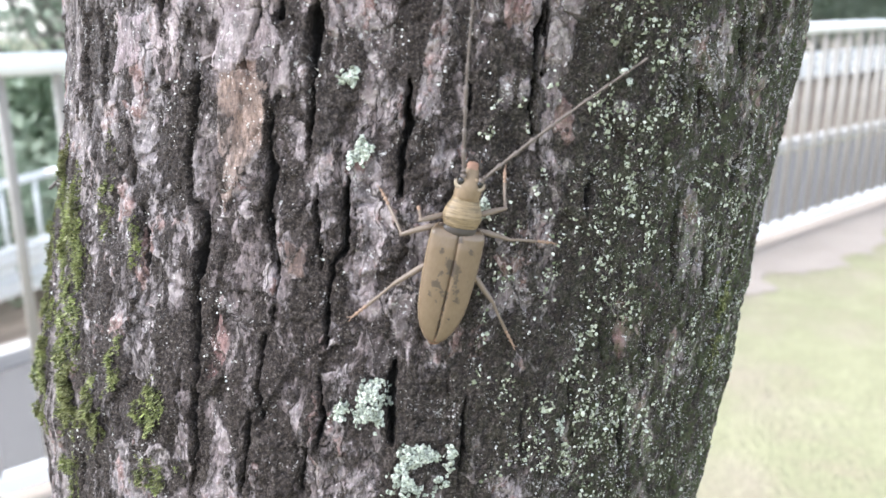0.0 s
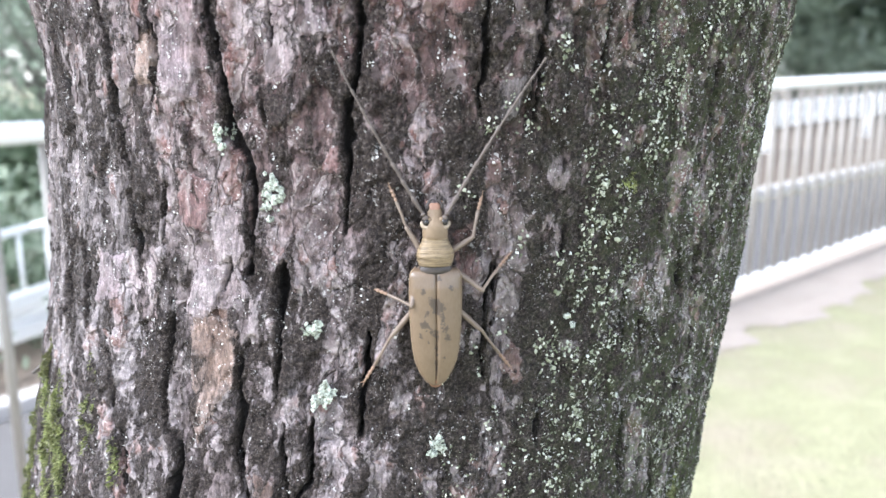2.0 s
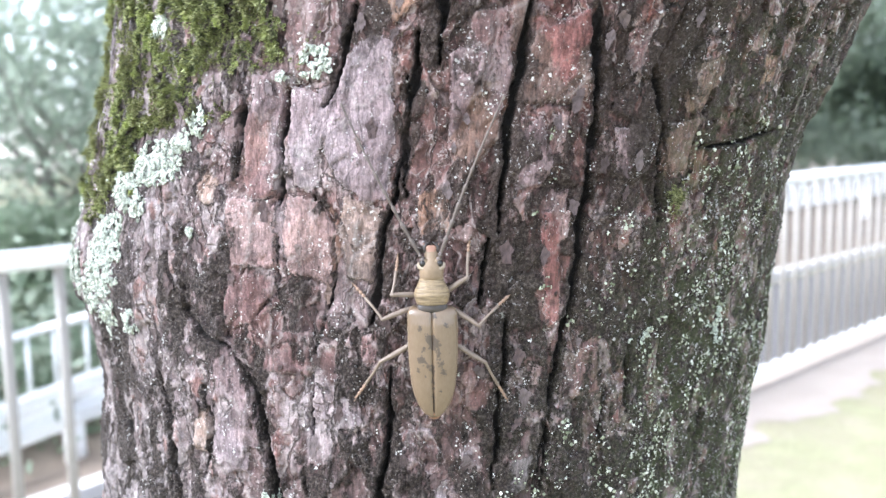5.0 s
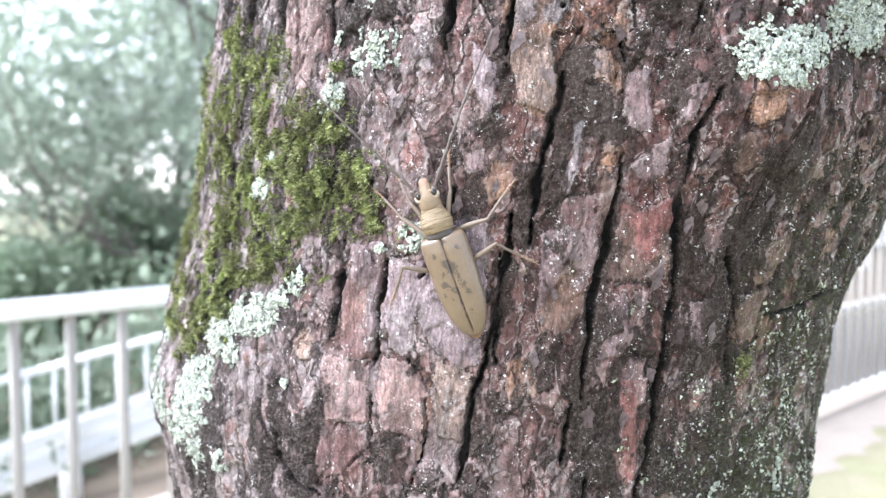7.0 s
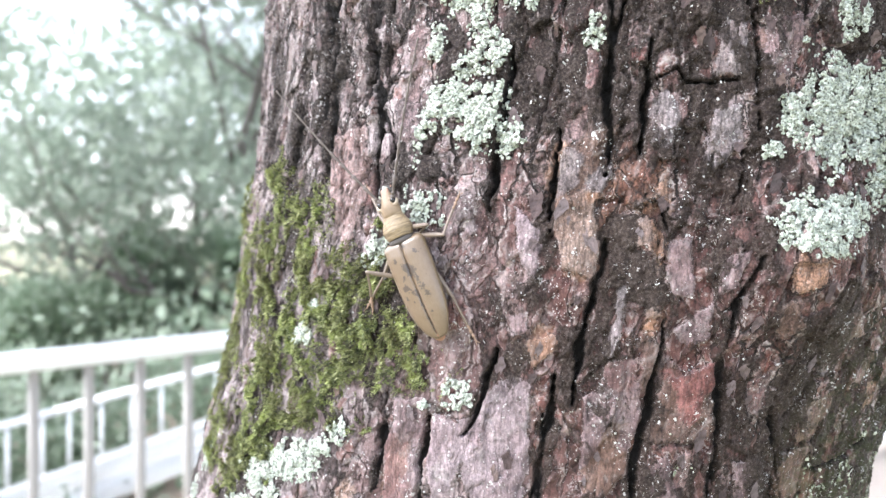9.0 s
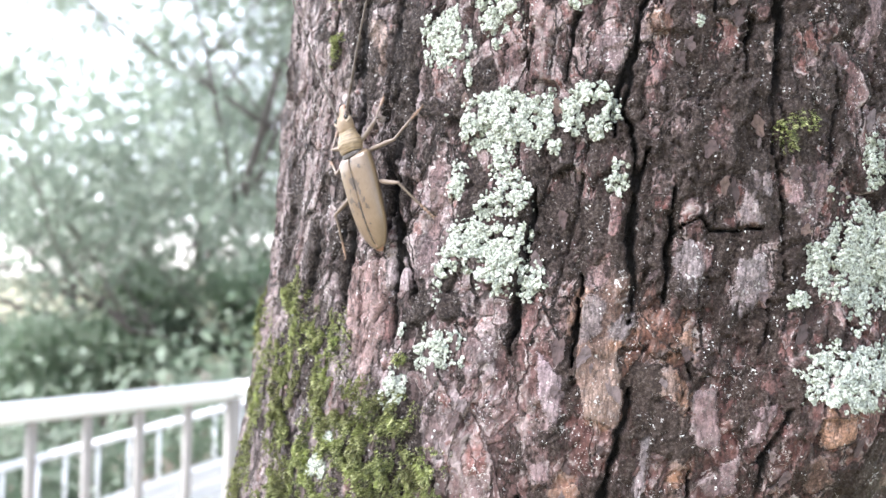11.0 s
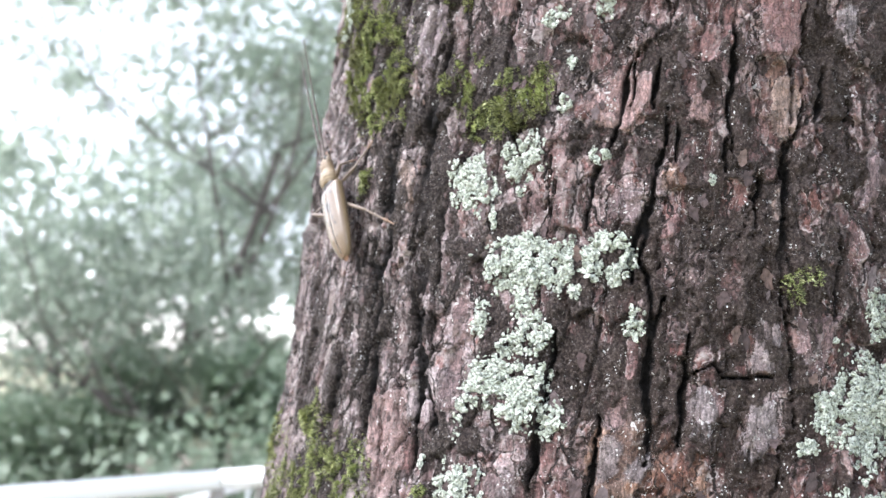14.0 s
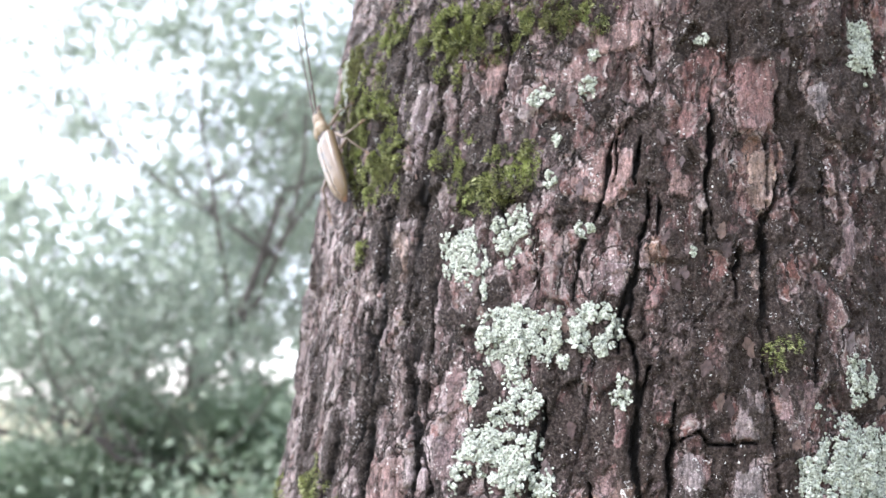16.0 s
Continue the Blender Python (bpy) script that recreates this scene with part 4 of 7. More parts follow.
fissure(2.5, -0.481, 1.3304, -0.467, 1.3111, -0.457, 1.2957)
fissure(2.3, -0.132, 1.3357, -0.113, 1.3226, -0.117, 1.3127, -0.109, 1.3010, -0.106, 1.2892, -0.115, 1.2802, -0.110, 1.2634, -0.119, 1.2526)
fissure(0.7, -0.273, 1.2909, -0.228, 1.2818, -0.204, 1.2681, -0.212, 1.2540, -0.236, 1.2444, -0.246, 1.2314)
fissure(0.7, -0.348, 1.2787, -0.330, 1.2615, -0.378, 1.2517)
fissure(2.8, -0.427, 1.2414, -0.377, 1.2287, -0.360, 1.2188, -0.338, 1.2072)
fissure(2.5, -0.568, 1.2617, -0.567, 1.2533, -0.509, 1.2455, -0.427, 1.2414)
fissure(0.9, -0.245, 1.2298, -0.251, 1.2199)
fissure(1.7, -0.071, 1.2384, -0.073, 1.2256, -0.083, 1.2059)
fissure(1.6, -0.520, 1.2283, -0.499, 1.2130, -0.522, 1.1983)
fissure(3.0, -0.627, 1.2190, -0.641, 1.1893)
fissure(1.6, 0.064, 1.3396, 0.074, 1.3281, 0.078, 1.3176, 0.097, 1.3008, 0.104, 1.2867)
fissure(1.5, 0.097, 1.2773, 0.101, 1.2578)
fissure(2.2, 0.195, 1.3422, 0.244, 1.3190, 0.258, 1.3020, 0.273, 1.2878, 0.282, 1.2715, 0.283, 1.2565, 0.275, 1.2397, 0.263, 1.2169, 0.260, 1.1972)
fissure(1.8, 0.390, 1.3146, 0.403, 1.3096, 0.436, 1.2935, 0.458, 1.2804)
fissure(1.5, 0.782, 1.3092, 0.656, 1.3048, 0.518, 1.3031, 0.506, 1.2941)
fissure(1.4, 0.160, 1.2524, 0.165, 1.2372, 0.152, 1.2237, 0.154, 1.1989)
fissure(1.5, 0.393, 1.2272, 0.395, 1.2116)
fissure(0.9, 0.811, 1.2937, 0.872, 1.2744)
fissure(0.8, 0.604, 1.2944, 0.580, 1.2809)
fissure(1.3, 0.441, 1.2428, 0.449, 1.2200)
fissure(1.4, 0.834, 1.2425, 0.904, 1.2059)
fissure(1.0, -0.481, 1.3162, -0.472, 1.3114, -0.456, 1.2978)
fissure(1.5, -0.371, 1.3208, -0.367, 1.3074, -0.352, 1.2872)
fissure(1.6, -0.216, 1.4082, -0.222, 1.3944, -0.210, 1.3805)
fissure(2.1, -0.097, 1.3786, -0.095, 1.3594, -0.098, 1.3477, -0.075, 1.3274)
fissure(2.0, 0.052, 1.3544, 0.067, 1.3378, 0.072, 1.3242, 0.082, 1.3102, 0.102, 1.2964, 0.114, 1.2788)
fissure(2.4, 0.195, 1.3741, 0.172, 1.3612, 0.189, 1.3479, 0.198, 1.3377, 0.231, 1.3220, 0.255, 1.3096, 0.264, 1.2937, 0.277, 1.2757)
fissure(0.7, -0.000, 1.3957, 0.014, 1.3775)
fissure(1.5, -0.130, 1.3240, -0.102, 1.3048, -0.088, 1.2895)
fissure(2.0, 0.343, 1.3252, 0.412, 1.3081, 0.449, 1.2841)
fissure(1.2, 0.498, 1.3198, 0.497, 1.3034, 0.493, 1.2925)
fissure(1.1, 0.124, 1.4094, 0.128, 1.3904)
fissure(3.4, -0.683, 1.5501, -0.707, 1.5343, -0.697, 1.5186, -0.693, 1.4999, -0.697, 1.4815, -0.700, 1.4551, -0.669, 1.4388, -0.664, 1.4230)
fissure(2.9, -0.796, 1.5065, -0.791, 1.4866, -0.787, 1.4714)
fissure(2.5, -0.810, 1.4384, -0.811, 1.4223, -0.821, 1.4089)
fissure(1.7, -0.930, 1.4089, -0.901, 1.3845)
fissure(1.2, -1.223, 1.4649, -1.193, 1.4365, -1.353, 1.4163)
fissure(0.6, -0.692, 1.4244, -0.670, 1.4040)
fissure(0.6, -0.691, 1.4007, -0.683, 1.3915)
fissure(1.1, -0.382, 1.4954, -0.382, 1.4785)
fissure(1.8, -0.333, 1.4315, -0.333, 1.4216, -0.328, 1.3990, -0.329, 1.3856)
fissure(0.9, -0.579, 1.4111, -0.580, 1.4020)
fissure(0.9, -0.233, 1.5326, -0.230, 1.5185, -0.231, 1.5094)
fissure(1.3, -0.035, 1.5285, -0.028, 1.4972)
fissure(2.0, -0.141, 1.4496, -0.152, 1.4379, -0.144, 1.4237)
fissure(2.3, -0.182, 1.4790, -0.199, 1.4670, -0.201, 1.4546)
fissure(1.5, 0.086, 1.5331, 0.089, 1.5099, 0.080, 1.4903, 0.089, 1.4725, 0.105, 1.4565, 0.112, 1.4365, 0.141, 1.4125)
fissure(1.2, -0.224, 1.4062, -0.225, 1.3922)
fissure(1.2, 0.192, 1.4735, 0.200, 1.4633)
# the shadow of a bark ledge, carved here as a thin dark cleft
fissure(0.9, -0.082, 1.4212, -0.069, 1.4270, -0.027, 1.4300, 0.002, 1.4259, 0.056, 1.4262, 0.110, 1.4273)
fissure(1.8, -0.290, 1.4880, -0.301, 1.4717)
fissure(1.5, -0.181, 1.5287, -0.183, 1.5104)
fissure(1.1, -0.076, 1.4395, -0.082, 1.4258)
fissure(1.2, 0.211, 1.5183, 0.218, 1.4946)
fissure(3.3, -0.814, 1.5901, -0.821, 1.5743, -0.851, 1.5556)
fissure(3.3, -0.776, 1.5146, -0.812, 1.4861, -0.832, 1.4646, -0.816, 1.4448, -0.805, 1.4296)
fissure(2.7, -0.652, 1.4701, -0.681, 1.4568, -0.662, 1.4268)
fissure(1.4, -0.020, 1.5684, -0.010, 1.5469)
fissure(1.6, -0.179, 1.5690, -0.178, 1.5450)
fissure(1.2, -1.156, 1.4669, -1.147, 1.4374, -1.124, 1.4089)
fissure(5.0, -0.677, 1.5466, -0.677, 1.5316, -0.685, 1.5169, -0.682, 1.5042, -0.679, 1.4894, -0.673, 1.4747, -0.668, 1.4624, -0.663, 1.4481, -0.652, 1.4342, -0.626, 1.4186, -0.625, 1.4051, -0.613, 1.3901)
fissure(5.5, -0.808, 1.5115, -0.810, 1.4961, -0.798, 1.4828, -0.789, 1.4676, -0.796, 1.4549, -0.785, 1.4422, -0.782, 1.4297, -0.770, 1.4154, -0.764, 1.4013)
fissure(3.2, -0.887, 1.4710, -0.883, 1.4554, -0.879, 1.4423)
fissure(2.5, -0.809, 1.4338, -0.800, 1.4213)
fissure(2.6, -1.066, 1.4618, -1.079, 1.4430, -1.090, 1.4289, -1.091, 1.4126, -1.088, 1.3943)
fissure(2.0, -0.946, 1.4627, -0.945, 1.4469)
fissure(2.8, -0.893, 1.4467, -0.908, 1.4358, -0.899, 1.4207, -0.900, 1.4035, -0.906, 1.3908)
fissure(1.4, -0.365, 1.4917, -0.368, 1.4764)
fissure(2.6, -0.336, 1.4392, -0.334, 1.4283, -0.340, 1.4193)
fissure(2.7, -0.290, 1.4914, -0.296, 1.4819)
fissure(2.2, -0.248, 1.5274, -0.247, 1.5159, -0.253, 1.5064, -0.265, 1.4970)
fissure(2.2, -0.156, 1.5119, -0.156, 1.5005, -0.172, 1.4875, -0.176, 1.4727, -0.185, 1.4599)
fissure(2.7, -0.181, 1.4617, -0.163, 1.4509, -0.155, 1.4367, -0.151, 1.4226, -0.126, 1.4089, -0.120, 1.3986)
fissure(1.9, -0.136, 1.5062, -0.135, 1.4913)
fissure(2.7, 0.113, 1.5231, 0.112, 1.5119, 0.091, 1.5003, 0.085, 1.4854, 0.083, 1.4744, 0.083, 1.4617, 0.095, 1.4492, 0.116, 1.4352, 0.131, 1.4248)
fissure(2.3, 0.108, 1.5479, 0.109, 1.5326)
fissure(1.9, -0.044, 1.5444, -0.039, 1.5311, -0.037, 1.5198)
fissure(1.9, -0.036, 1.5028, -0.032, 1.4899)
fissure(2.3, -0.083, 1.4302, -0.075, 1.4163, -0.067, 1.4042)
fissure(2.3, 0.155, 1.5276, 0.153, 1.5162, 0.139, 1.5009)
fissure(2.3, 0.200, 1.4684, 0.199, 1.4538, 0.192, 1.4447)
fissure(1.4, 0.036, 1.4923, 0.029, 1.4812, 0.022, 1.4702)
fissure(1.7, -0.226, 1.4114, -0.219, 1.4010, -0.212, 1.3907)
fissure(2.3, -0.340, 1.4139, -0.334, 1.3997, -0.330, 1.3874)
plate('pale', -0.403, 1.1536, -0.314, 1.1564, -0.342, 1.1419, -0.389, 1.1373, -0.429, 1.1403)
plate('tan', -0.407, 1.1358, -0.301, 1.1346, -0.282, 1.1211, -0.341, 1.1085, -0.367, 1.1003, -0.396, 1.1204)
plate('pale', -0.273, 1.1449, -0.226, 1.1493, -0.226, 1.1333, -0.259, 1.1318)
plate('pale', -0.261, 1.1273, -0.207, 1.1267, -0.199, 1.1140, -0.243, 1.1198)
plate('brown', -0.227, 1.0954, -0.179, 1.0927, -0.176, 1.0842, -0.212, 1.0862)
plate('lilac', -0.692, 1.1556, -0.602, 1.1539, -0.618, 1.1413, -0.710, 1.1377)
plate('grey', 0.027, 1.1219, 0.051, 1.1234, 0.055, 1.1144, 0.029, 1.1144)
plate('pale', -0.339, 1.1717, -0.298, 1.1712, -0.284, 1.1615, -0.304, 1.1552, -0.264, 1.1464, -0.281, 1.1446, -0.316, 1.1566, -0.350, 1.1550, -0.367, 1.1668)
plate('tan', -0.404, 1.1395, -0.329, 1.1392, -0.290, 1.1350, -0.291, 1.1222, -0.336, 1.1199, -0.371, 1.1031, -0.386, 1.1060)
plate('pale', 0.272, 1.1909, 0.312, 1.1874, 0.338, 1.1798, 0.326, 1.1771, 0.287, 1.1794)
plate('rose', 0.171, 1.1864, 0.199, 1.1871, 0.201, 1.1799, 0.164, 1.1792)
plate('rose', 0.084, 1.1976, 0.116, 1.1968, 0.120, 1.1937, 0.080, 1.1929)
plate('pale', 0.435, 1.2079, 0.466, 1.2055, 0.450, 1.2006, 0.425, 1.1983)
plate('rose', -0.131, 1.1912, -0.097, 1.1897, -0.107, 1.1817, -0.140, 1.1832)
plate('tan', -0.547, 1.2173, -0.504, 1.2141, -0.517, 1.2051, -0.553, 1.2058)
plate('lilac', -0.477, 1.2204, -0.411, 1.2173, -0.398, 1.2014, -0.461, 1.1996, -0.492, 1.2076)
plate('lilac', -0.192, 1.2291, -0.134, 1.2291, -0.132, 1.2203, -0.186, 1.2188)
plate('grey', 0.182, 1.2083, 0.237, 1.2098, 0.221, 1.1990, 0.172, 1.1944)
plate('rose', -0.452, 1.1813, -0.369, 1.1786, -0.367, 1.1634, -0.444, 1.1659)
plate('lilac', -0.255, 1.3302, -0.218, 1.3363, -0.175, 1.3333, -0.139, 1.3112, -0.118, 1.2893, -0.150, 1.2878, -0.212, 1.2917, -0.238, 1.2954, -0.269, 1.3029, -0.274, 1.3132)
plate('pale', -0.328, 1.2986, -0.274, 1.3003, -0.265, 1.2925, -0.290, 1.2910, -0.326, 1.2934)
plate('lilac', -0.366, 1.3217, -0.266, 1.3189, -0.283, 1.3117, -0.278, 1.3008, -0.329, 1.2994, -0.357, 1.3091)
plate('mauve', -0.459, 1.3260, -0.388, 1.3269, -0.357, 1.3076, -0.360, 1.2971, -0.429, 1.2981)
plate('pink', -0.339, 1.2904, -0.254, 1.2880, -0.218, 1.2804, -0.209, 1.2636, -0.309, 1.2665, -0.336, 1.2773)
plate('rose', -0.426, 1.2661, -0.338, 1.2664, -0.327, 1.2570, -0.384, 1.2503, -0.433, 1.2483, -0.448, 1.2563)
plate('rose', -0.349, 1.2489, -0.244, 1.2486, -0.251, 1.2350, -0.359, 1.2353)
plate('tan', -0.214, 1.2894, -0.128, 1.2863, -0.121, 1.2652, -0.174, 1.2667, -0.204, 1.2779)
plate('pink', -0.474, 1.2896, -0.360, 1.2889, -0.339, 1.2680, -0.428, 1.2685)
plate('tan', -0.543, 1.2932, -0.504, 1.2923, -0.501, 1.2871, -0.530, 1.2865)
plate('tan', -0.539, 1.2214, -0.503, 1.2172, -0.504, 1.2085, -0.535, 1.2118)
plate('red', 0.196, 1.2850, 0.233, 1.2840, 0.247, 1.2683, 0.259, 1.2519, 0.237, 1.2506, 0.215, 1.2671)
plate('pink', 0.213, 1.2902, 0.235, 1.2911, 0.245, 1.2800, 0.209, 1.2833)
plate('pink', 0.172, 1.3129, 0.192, 1.3121, 0.214, 1.2990, 0.202, 1.3000)
plate('brown', 0.077, 1.3366, 0.181, 1.3379, 0.225, 1.3233, 0.225, 1.3159, 0.094, 1.3161)
plate('mauve', -0.061, 1.3299, 0.040, 1.3353, 0.069, 1.3221, 0.061, 1.3055, -0.024, 1.3072)
plate('mauve', 0.290, 1.3080, 0.366, 1.3095, 0.398, 1.2962, 0.330, 1.2914)
plate('brown', 0.412, 1.3095, 0.466, 1.3104, 0.476, 1.2959, 0.447, 1.2960)
plate('rose', 0.322, 1.2448, 0.359, 1.2462, 0.377, 1.2276, 0.311, 1.2268)
plate('pink', 0.215, 1.2389, 0.243, 1.2368, 0.237, 1.2315, 0.218, 1.2326)
plate('mauve', 0.092, 1.3067, 0.139, 1.3130, 0.194, 1.2984, 0.178, 1.2920, 0.128, 1.2921)
plate('mauve', -0.518, 1.2520, -0.388, 1.2386, -0.363, 1.2206, -0.479, 1.2263)
plate('rose', -0.138, 1.2489, -0.099, 1.2506, -0.106, 1.2402, -0.135, 1.2402)
plate('mauve', -0.433, 1.2289, -0.375, 1.2260, -0.366, 1.2092, -0.455, 1.2096)
plate('pink', -0.756, 1.4138, -0.659, 1.4155, -0.642, 1.3895, -0.657, 1.3688, -0.747, 1.3941)
plate('tan', -0.203, 1.3925, -0.145, 1.3957, -0.104, 1.3760, -0.105, 1.3662, -0.168, 1.3695, -0.207, 1.3827)
plate('tan', -0.095, 1.3850, -0.023, 1.3870, 0.005, 1.3785, -0.062, 1.3768)
plate('orange', -0.213, 1.3473, -0.146, 1.3483, -0.134, 1.3439, -0.181, 1.3376)
plate('grey', -0.213, 1.4056, -0.134, 1.4085, -0.110, 1.4004, -0.120, 1.3922, -0.206, 1.3909)
plate('grey', 0.065, 1.4196, 0.105, 1.4165, 0.109, 1.4084, 0.077, 1.4002, 0.050, 1.4019)
plate('mauve', 0.076, 1.3514, 0.131, 1.3612, 0.148, 1.3480, 0.105, 1.3476)
plate('red', 0.107, 1.3379, 0.178, 1.3413, 0.221, 1.3223, 0.164, 1.3156, 0.107, 1.3244, 0.079, 1.3413)
plate('brown', -0.020, 1.3243, 0.051, 1.3278, 0.071, 1.3055, 0.017, 1.2916, -0.025, 1.3089)
plate('grey', -0.056, 1.3645, -0.032, 1.3662, -0.023, 1.3412, -0.042, 1.3429)
plate('pink', 0.179, 1.3087, 0.198, 1.3086, 0.221, 1.2981, 0.199, 1.2999)
plate('pink', 0.210, 1.2843, 0.245, 1.2858, 0.254, 1.2765, 0.228, 1.2767)
plate('orange', 0.245, 1.3725, 0.301, 1.3734, 0.324, 1.3662, 0.272, 1.3630)
plate('lilac', -0.371, 1.3160, -0.308, 1.3198, -0.237, 1.3235, -0.240, 1.3120, -0.284, 1.3051, -0.276, 1.2935, -0.324, 1.2946)
plate('rose', -0.461, 1.3148, -0.373, 1.3165, -0.363, 1.2896, -0.423, 1.2888)
plate('mauve', 0.021, 1.3785, 0.061, 1.3801, 0.100, 1.3614, 0.045, 1.3631)
plate('mauve', 0.120, 1.3733, 0.172, 1.3766, 0.158, 1.3648, 0.137, 1.3631)
plate('orange', -0.065, 1.2900, 0.003, 1.2921, 0.017, 1.2793, -0.040, 1.2773)
plate('brown', 0.025, 1.3493, 0.068, 1.3441, 0.071, 1.3281, 0.043, 1.3335)
plate('mauve', -0.252, 1.3543, -0.220, 1.3561, -0.199, 1.3491, -0.230, 1.3473)
plate('rose', -0.037, 1.3405, 0.027, 1.3423, 0.039, 1.3299, -0.015, 1.3281)
plate('lilac', -0.278, 1.3875, -0.214, 1.3804, -0.212, 1.3666, -0.250, 1.3701)
plate('brown', 0.419, 1.3080, 0.504, 1.3125, 0.515, 1.2970, 0.454, 1.2943)
plate('lilac', -0.756, 1.5477, -0.689, 1.5518, -0.695, 1.5384, -0.746, 1.5336, -0.771, 1.5413)
plate('pink', -0.749, 1.4112, -0.686, 1.4165, -0.655, 1.4042, -0.670, 1.3887, -0.736, 1.3954)
plate('mauve', -0.436, 1.5245, -0.394, 1.5206, -0.379, 1.5110, -0.413, 1.5100)
plate('rose', -0.374, 1.4956, -0.334, 1.4951, -0.328, 1.4712, -0.366, 1.4714)
plate('mauve', -0.429, 1.3923, -0.363, 1.3917, -0.361, 1.3834, -0.428, 1.3838)
plate('pink', -0.328, 1.5115, -0.270, 1.5247, -0.193, 1.5241, -0.184, 1.5149, -0.233, 1.5029, -0.297, 1.5049)
plate('mauve', -0.252, 1.4848, -0.188, 1.4831, -0.202, 1.4727, -0.238, 1.4757)
plate('tan', 0.047, 1.5226, 0.088, 1.5246, 0.105, 1.5067, 0.073, 1.5019, 0.047, 1.5090)
plate('tan', 0.062, 1.4868, 0.087, 1.4869, 0.079, 1.4766, 0.057, 1.4735)
plate('grey', -0.066, 1.4213, -0.035, 1.4243, -0.005, 1.4161, -0.013, 1.4064, -0.053, 1.4075)
plate('grey', 0.060, 1.4178, 0.100, 1.4208, 0.115, 1.4097, 0.082, 1.4041, 0.061, 1.3986, 0.046, 1.3998)
plate('grey', 0.041, 1.4473, 0.080, 1.4491, 0.105, 1.4279, 0.050, 1.4277)
plate('mauve', 0.121, 1.4435, 0.207, 1.4471, 0.189, 1.4284, 0.164, 1.4240, 0.125, 1.4308)
plate('brown', -0.172, 1.4151, -0.128, 1.4141, -0.112, 1.3988, -0.139, 1.3931, -0.192, 1.3870, -0.198, 1.3995)
plate('orange', -0.218, 1.3868, -0.149, 1.3944, -0.120, 1.3918, -0.155, 1.3852)
plate('orange', -0.031, 1.3953, -0.003, 1.3982, -0.001, 1.3886)
plate('rose', -0.142, 1.4742, -0.117, 1.4787, -0.118, 1.4698, -0.152, 1.4682)
plate('pink', -0.113, 1.5161, -0.072, 1.5130, -0.074, 1.5056, -0.118, 1.5062)
plate('rose', -0.100, 1.5357, -0.041, 1.5343, -0.035, 1.5206, -0.073, 1.5265)
plate('rose', -0.018, 1.5086, 0.033, 1.5074, 0.028, 1.4955, -0.013, 1.4938)
plate('mauve', 0.258, 1.4997, 0.295, 1.5018, 0.294, 1.4866, 0.250, 1.4815)
plate('red', -0.123, 1.4375, -0.082, 1.4368, -0.079, 1.4326, -0.114, 1.4324)
plate('mauve', -0.112, 1.4290, -0.089, 1.4257, -0.087, 1.4123, -0.110, 1.4105)
plate('rose', -0.194, 1.4286, -0.170, 1.4304, -0.164, 1.4186, -0.188, 1.4167)
plate('tan', -0.783, 1.5026, -0.722, 1.4969, -0.724, 1.4805, -0.763, 1.4833)
plate('mauve', -0.582, 1.4232, -0.527, 1.4216, -0.527, 1.4107, -0.579, 1.4084)
plate('rose', 0.002, 1.5566, 0.124, 1.5611, 0.131, 1.5415, 0.091, 1.5313, 0.013, 1.5292)
plate('pink', -0.310, 1.5688, -0.191, 1.5704, -0.204, 1.5606, -0.292, 1.5584)
plate('rose', -0.107, 1.5402, -0.040, 1.5402, -0.044, 1.5257, -0.102, 1.5271)
plate('pink', -0.551, 1.5648, -0.504, 1.5634, -0.502, 1.5479, -0.546, 1.5438)
plate('pink', -0.377, 1.5536, -0.346, 1.5545, -0.335, 1.5362, -0.386, 1.5370)
plate('lilac', -0.749, 1.5591, -0.689, 1.5601, -0.690, 1.5513, -0.715, 1.5377, -0.764, 1.5382)
plate('grey', 0.167, 1.5479, 0.220, 1.5508, 0.211, 1.5368, 0.172, 1.5343)
plate('brown', 0.233, 1.3580, 0.274, 1.3614, 0.330, 1.3528, 0.289, 1.3476)
plate('brown', 0.374, 1.3562, 0.466, 1.3577, 0.534, 1.3483, 0.443, 1.3469)
plate('rose', 0.265, 1.3332, 0.304, 1.3367, 0.333, 1.3255, 0.297, 1.3239)
plate('brown', 0.400, 1.3249, 0.493, 1.3316, 0.531, 1.3159, 0.452, 1.3132)
plate('orange', 0.572, 1.3308, 0.654, 1.3320, 0.673, 1.3238, 0.617, 1.3226)
plate('tan', -0.014, 1.3734, 0.015, 1.3751, 0.040, 1.3562, 0.016, 1.3545)
plate('orange', -0.023, 1.3870, 0.021, 1.3785, 0.021, 1.3717, -0.014, 1.3768)
patch('pale', -0.325, 1.155, 6.8, 12.0)
patch('pale', -0.454, 1.216, 10.3, 13.7)
patch('pale', -0.242, 1.223, 9.6, 12.8)
patch('pale', 0.316, 1.184, 4.1, 6.6)
patch('pale', 0.089, 1.214, 2.3, 2.3)
patch('pale', 0.180, 1.183, 3.2, 4.0)
patch('pale', -0.295, 1.296, 7.2, 4.1)
patch('pale', -0.192, 1.301, 10.0, 11.7)
patch('pale', -0.202, 1.324, 8.3, 10.0)
patch('pale', 0.230, 1.288, 3.7, 5.0)
patch('pale', 0.195, 1.307, 1.7, 5.8)
patch('pale', 0.229, 1.237, 2.1, 3.8)
patch('pale', -0.308, 1.303, 14.8, 11.1)
patch('pale', -0.391, 1.388, 7.2, 7.2)
patch('pale', -0.304, 1.395, 4.4, 5.3)
patch('pale', -0.175, 1.408, 8.9, 10.6)
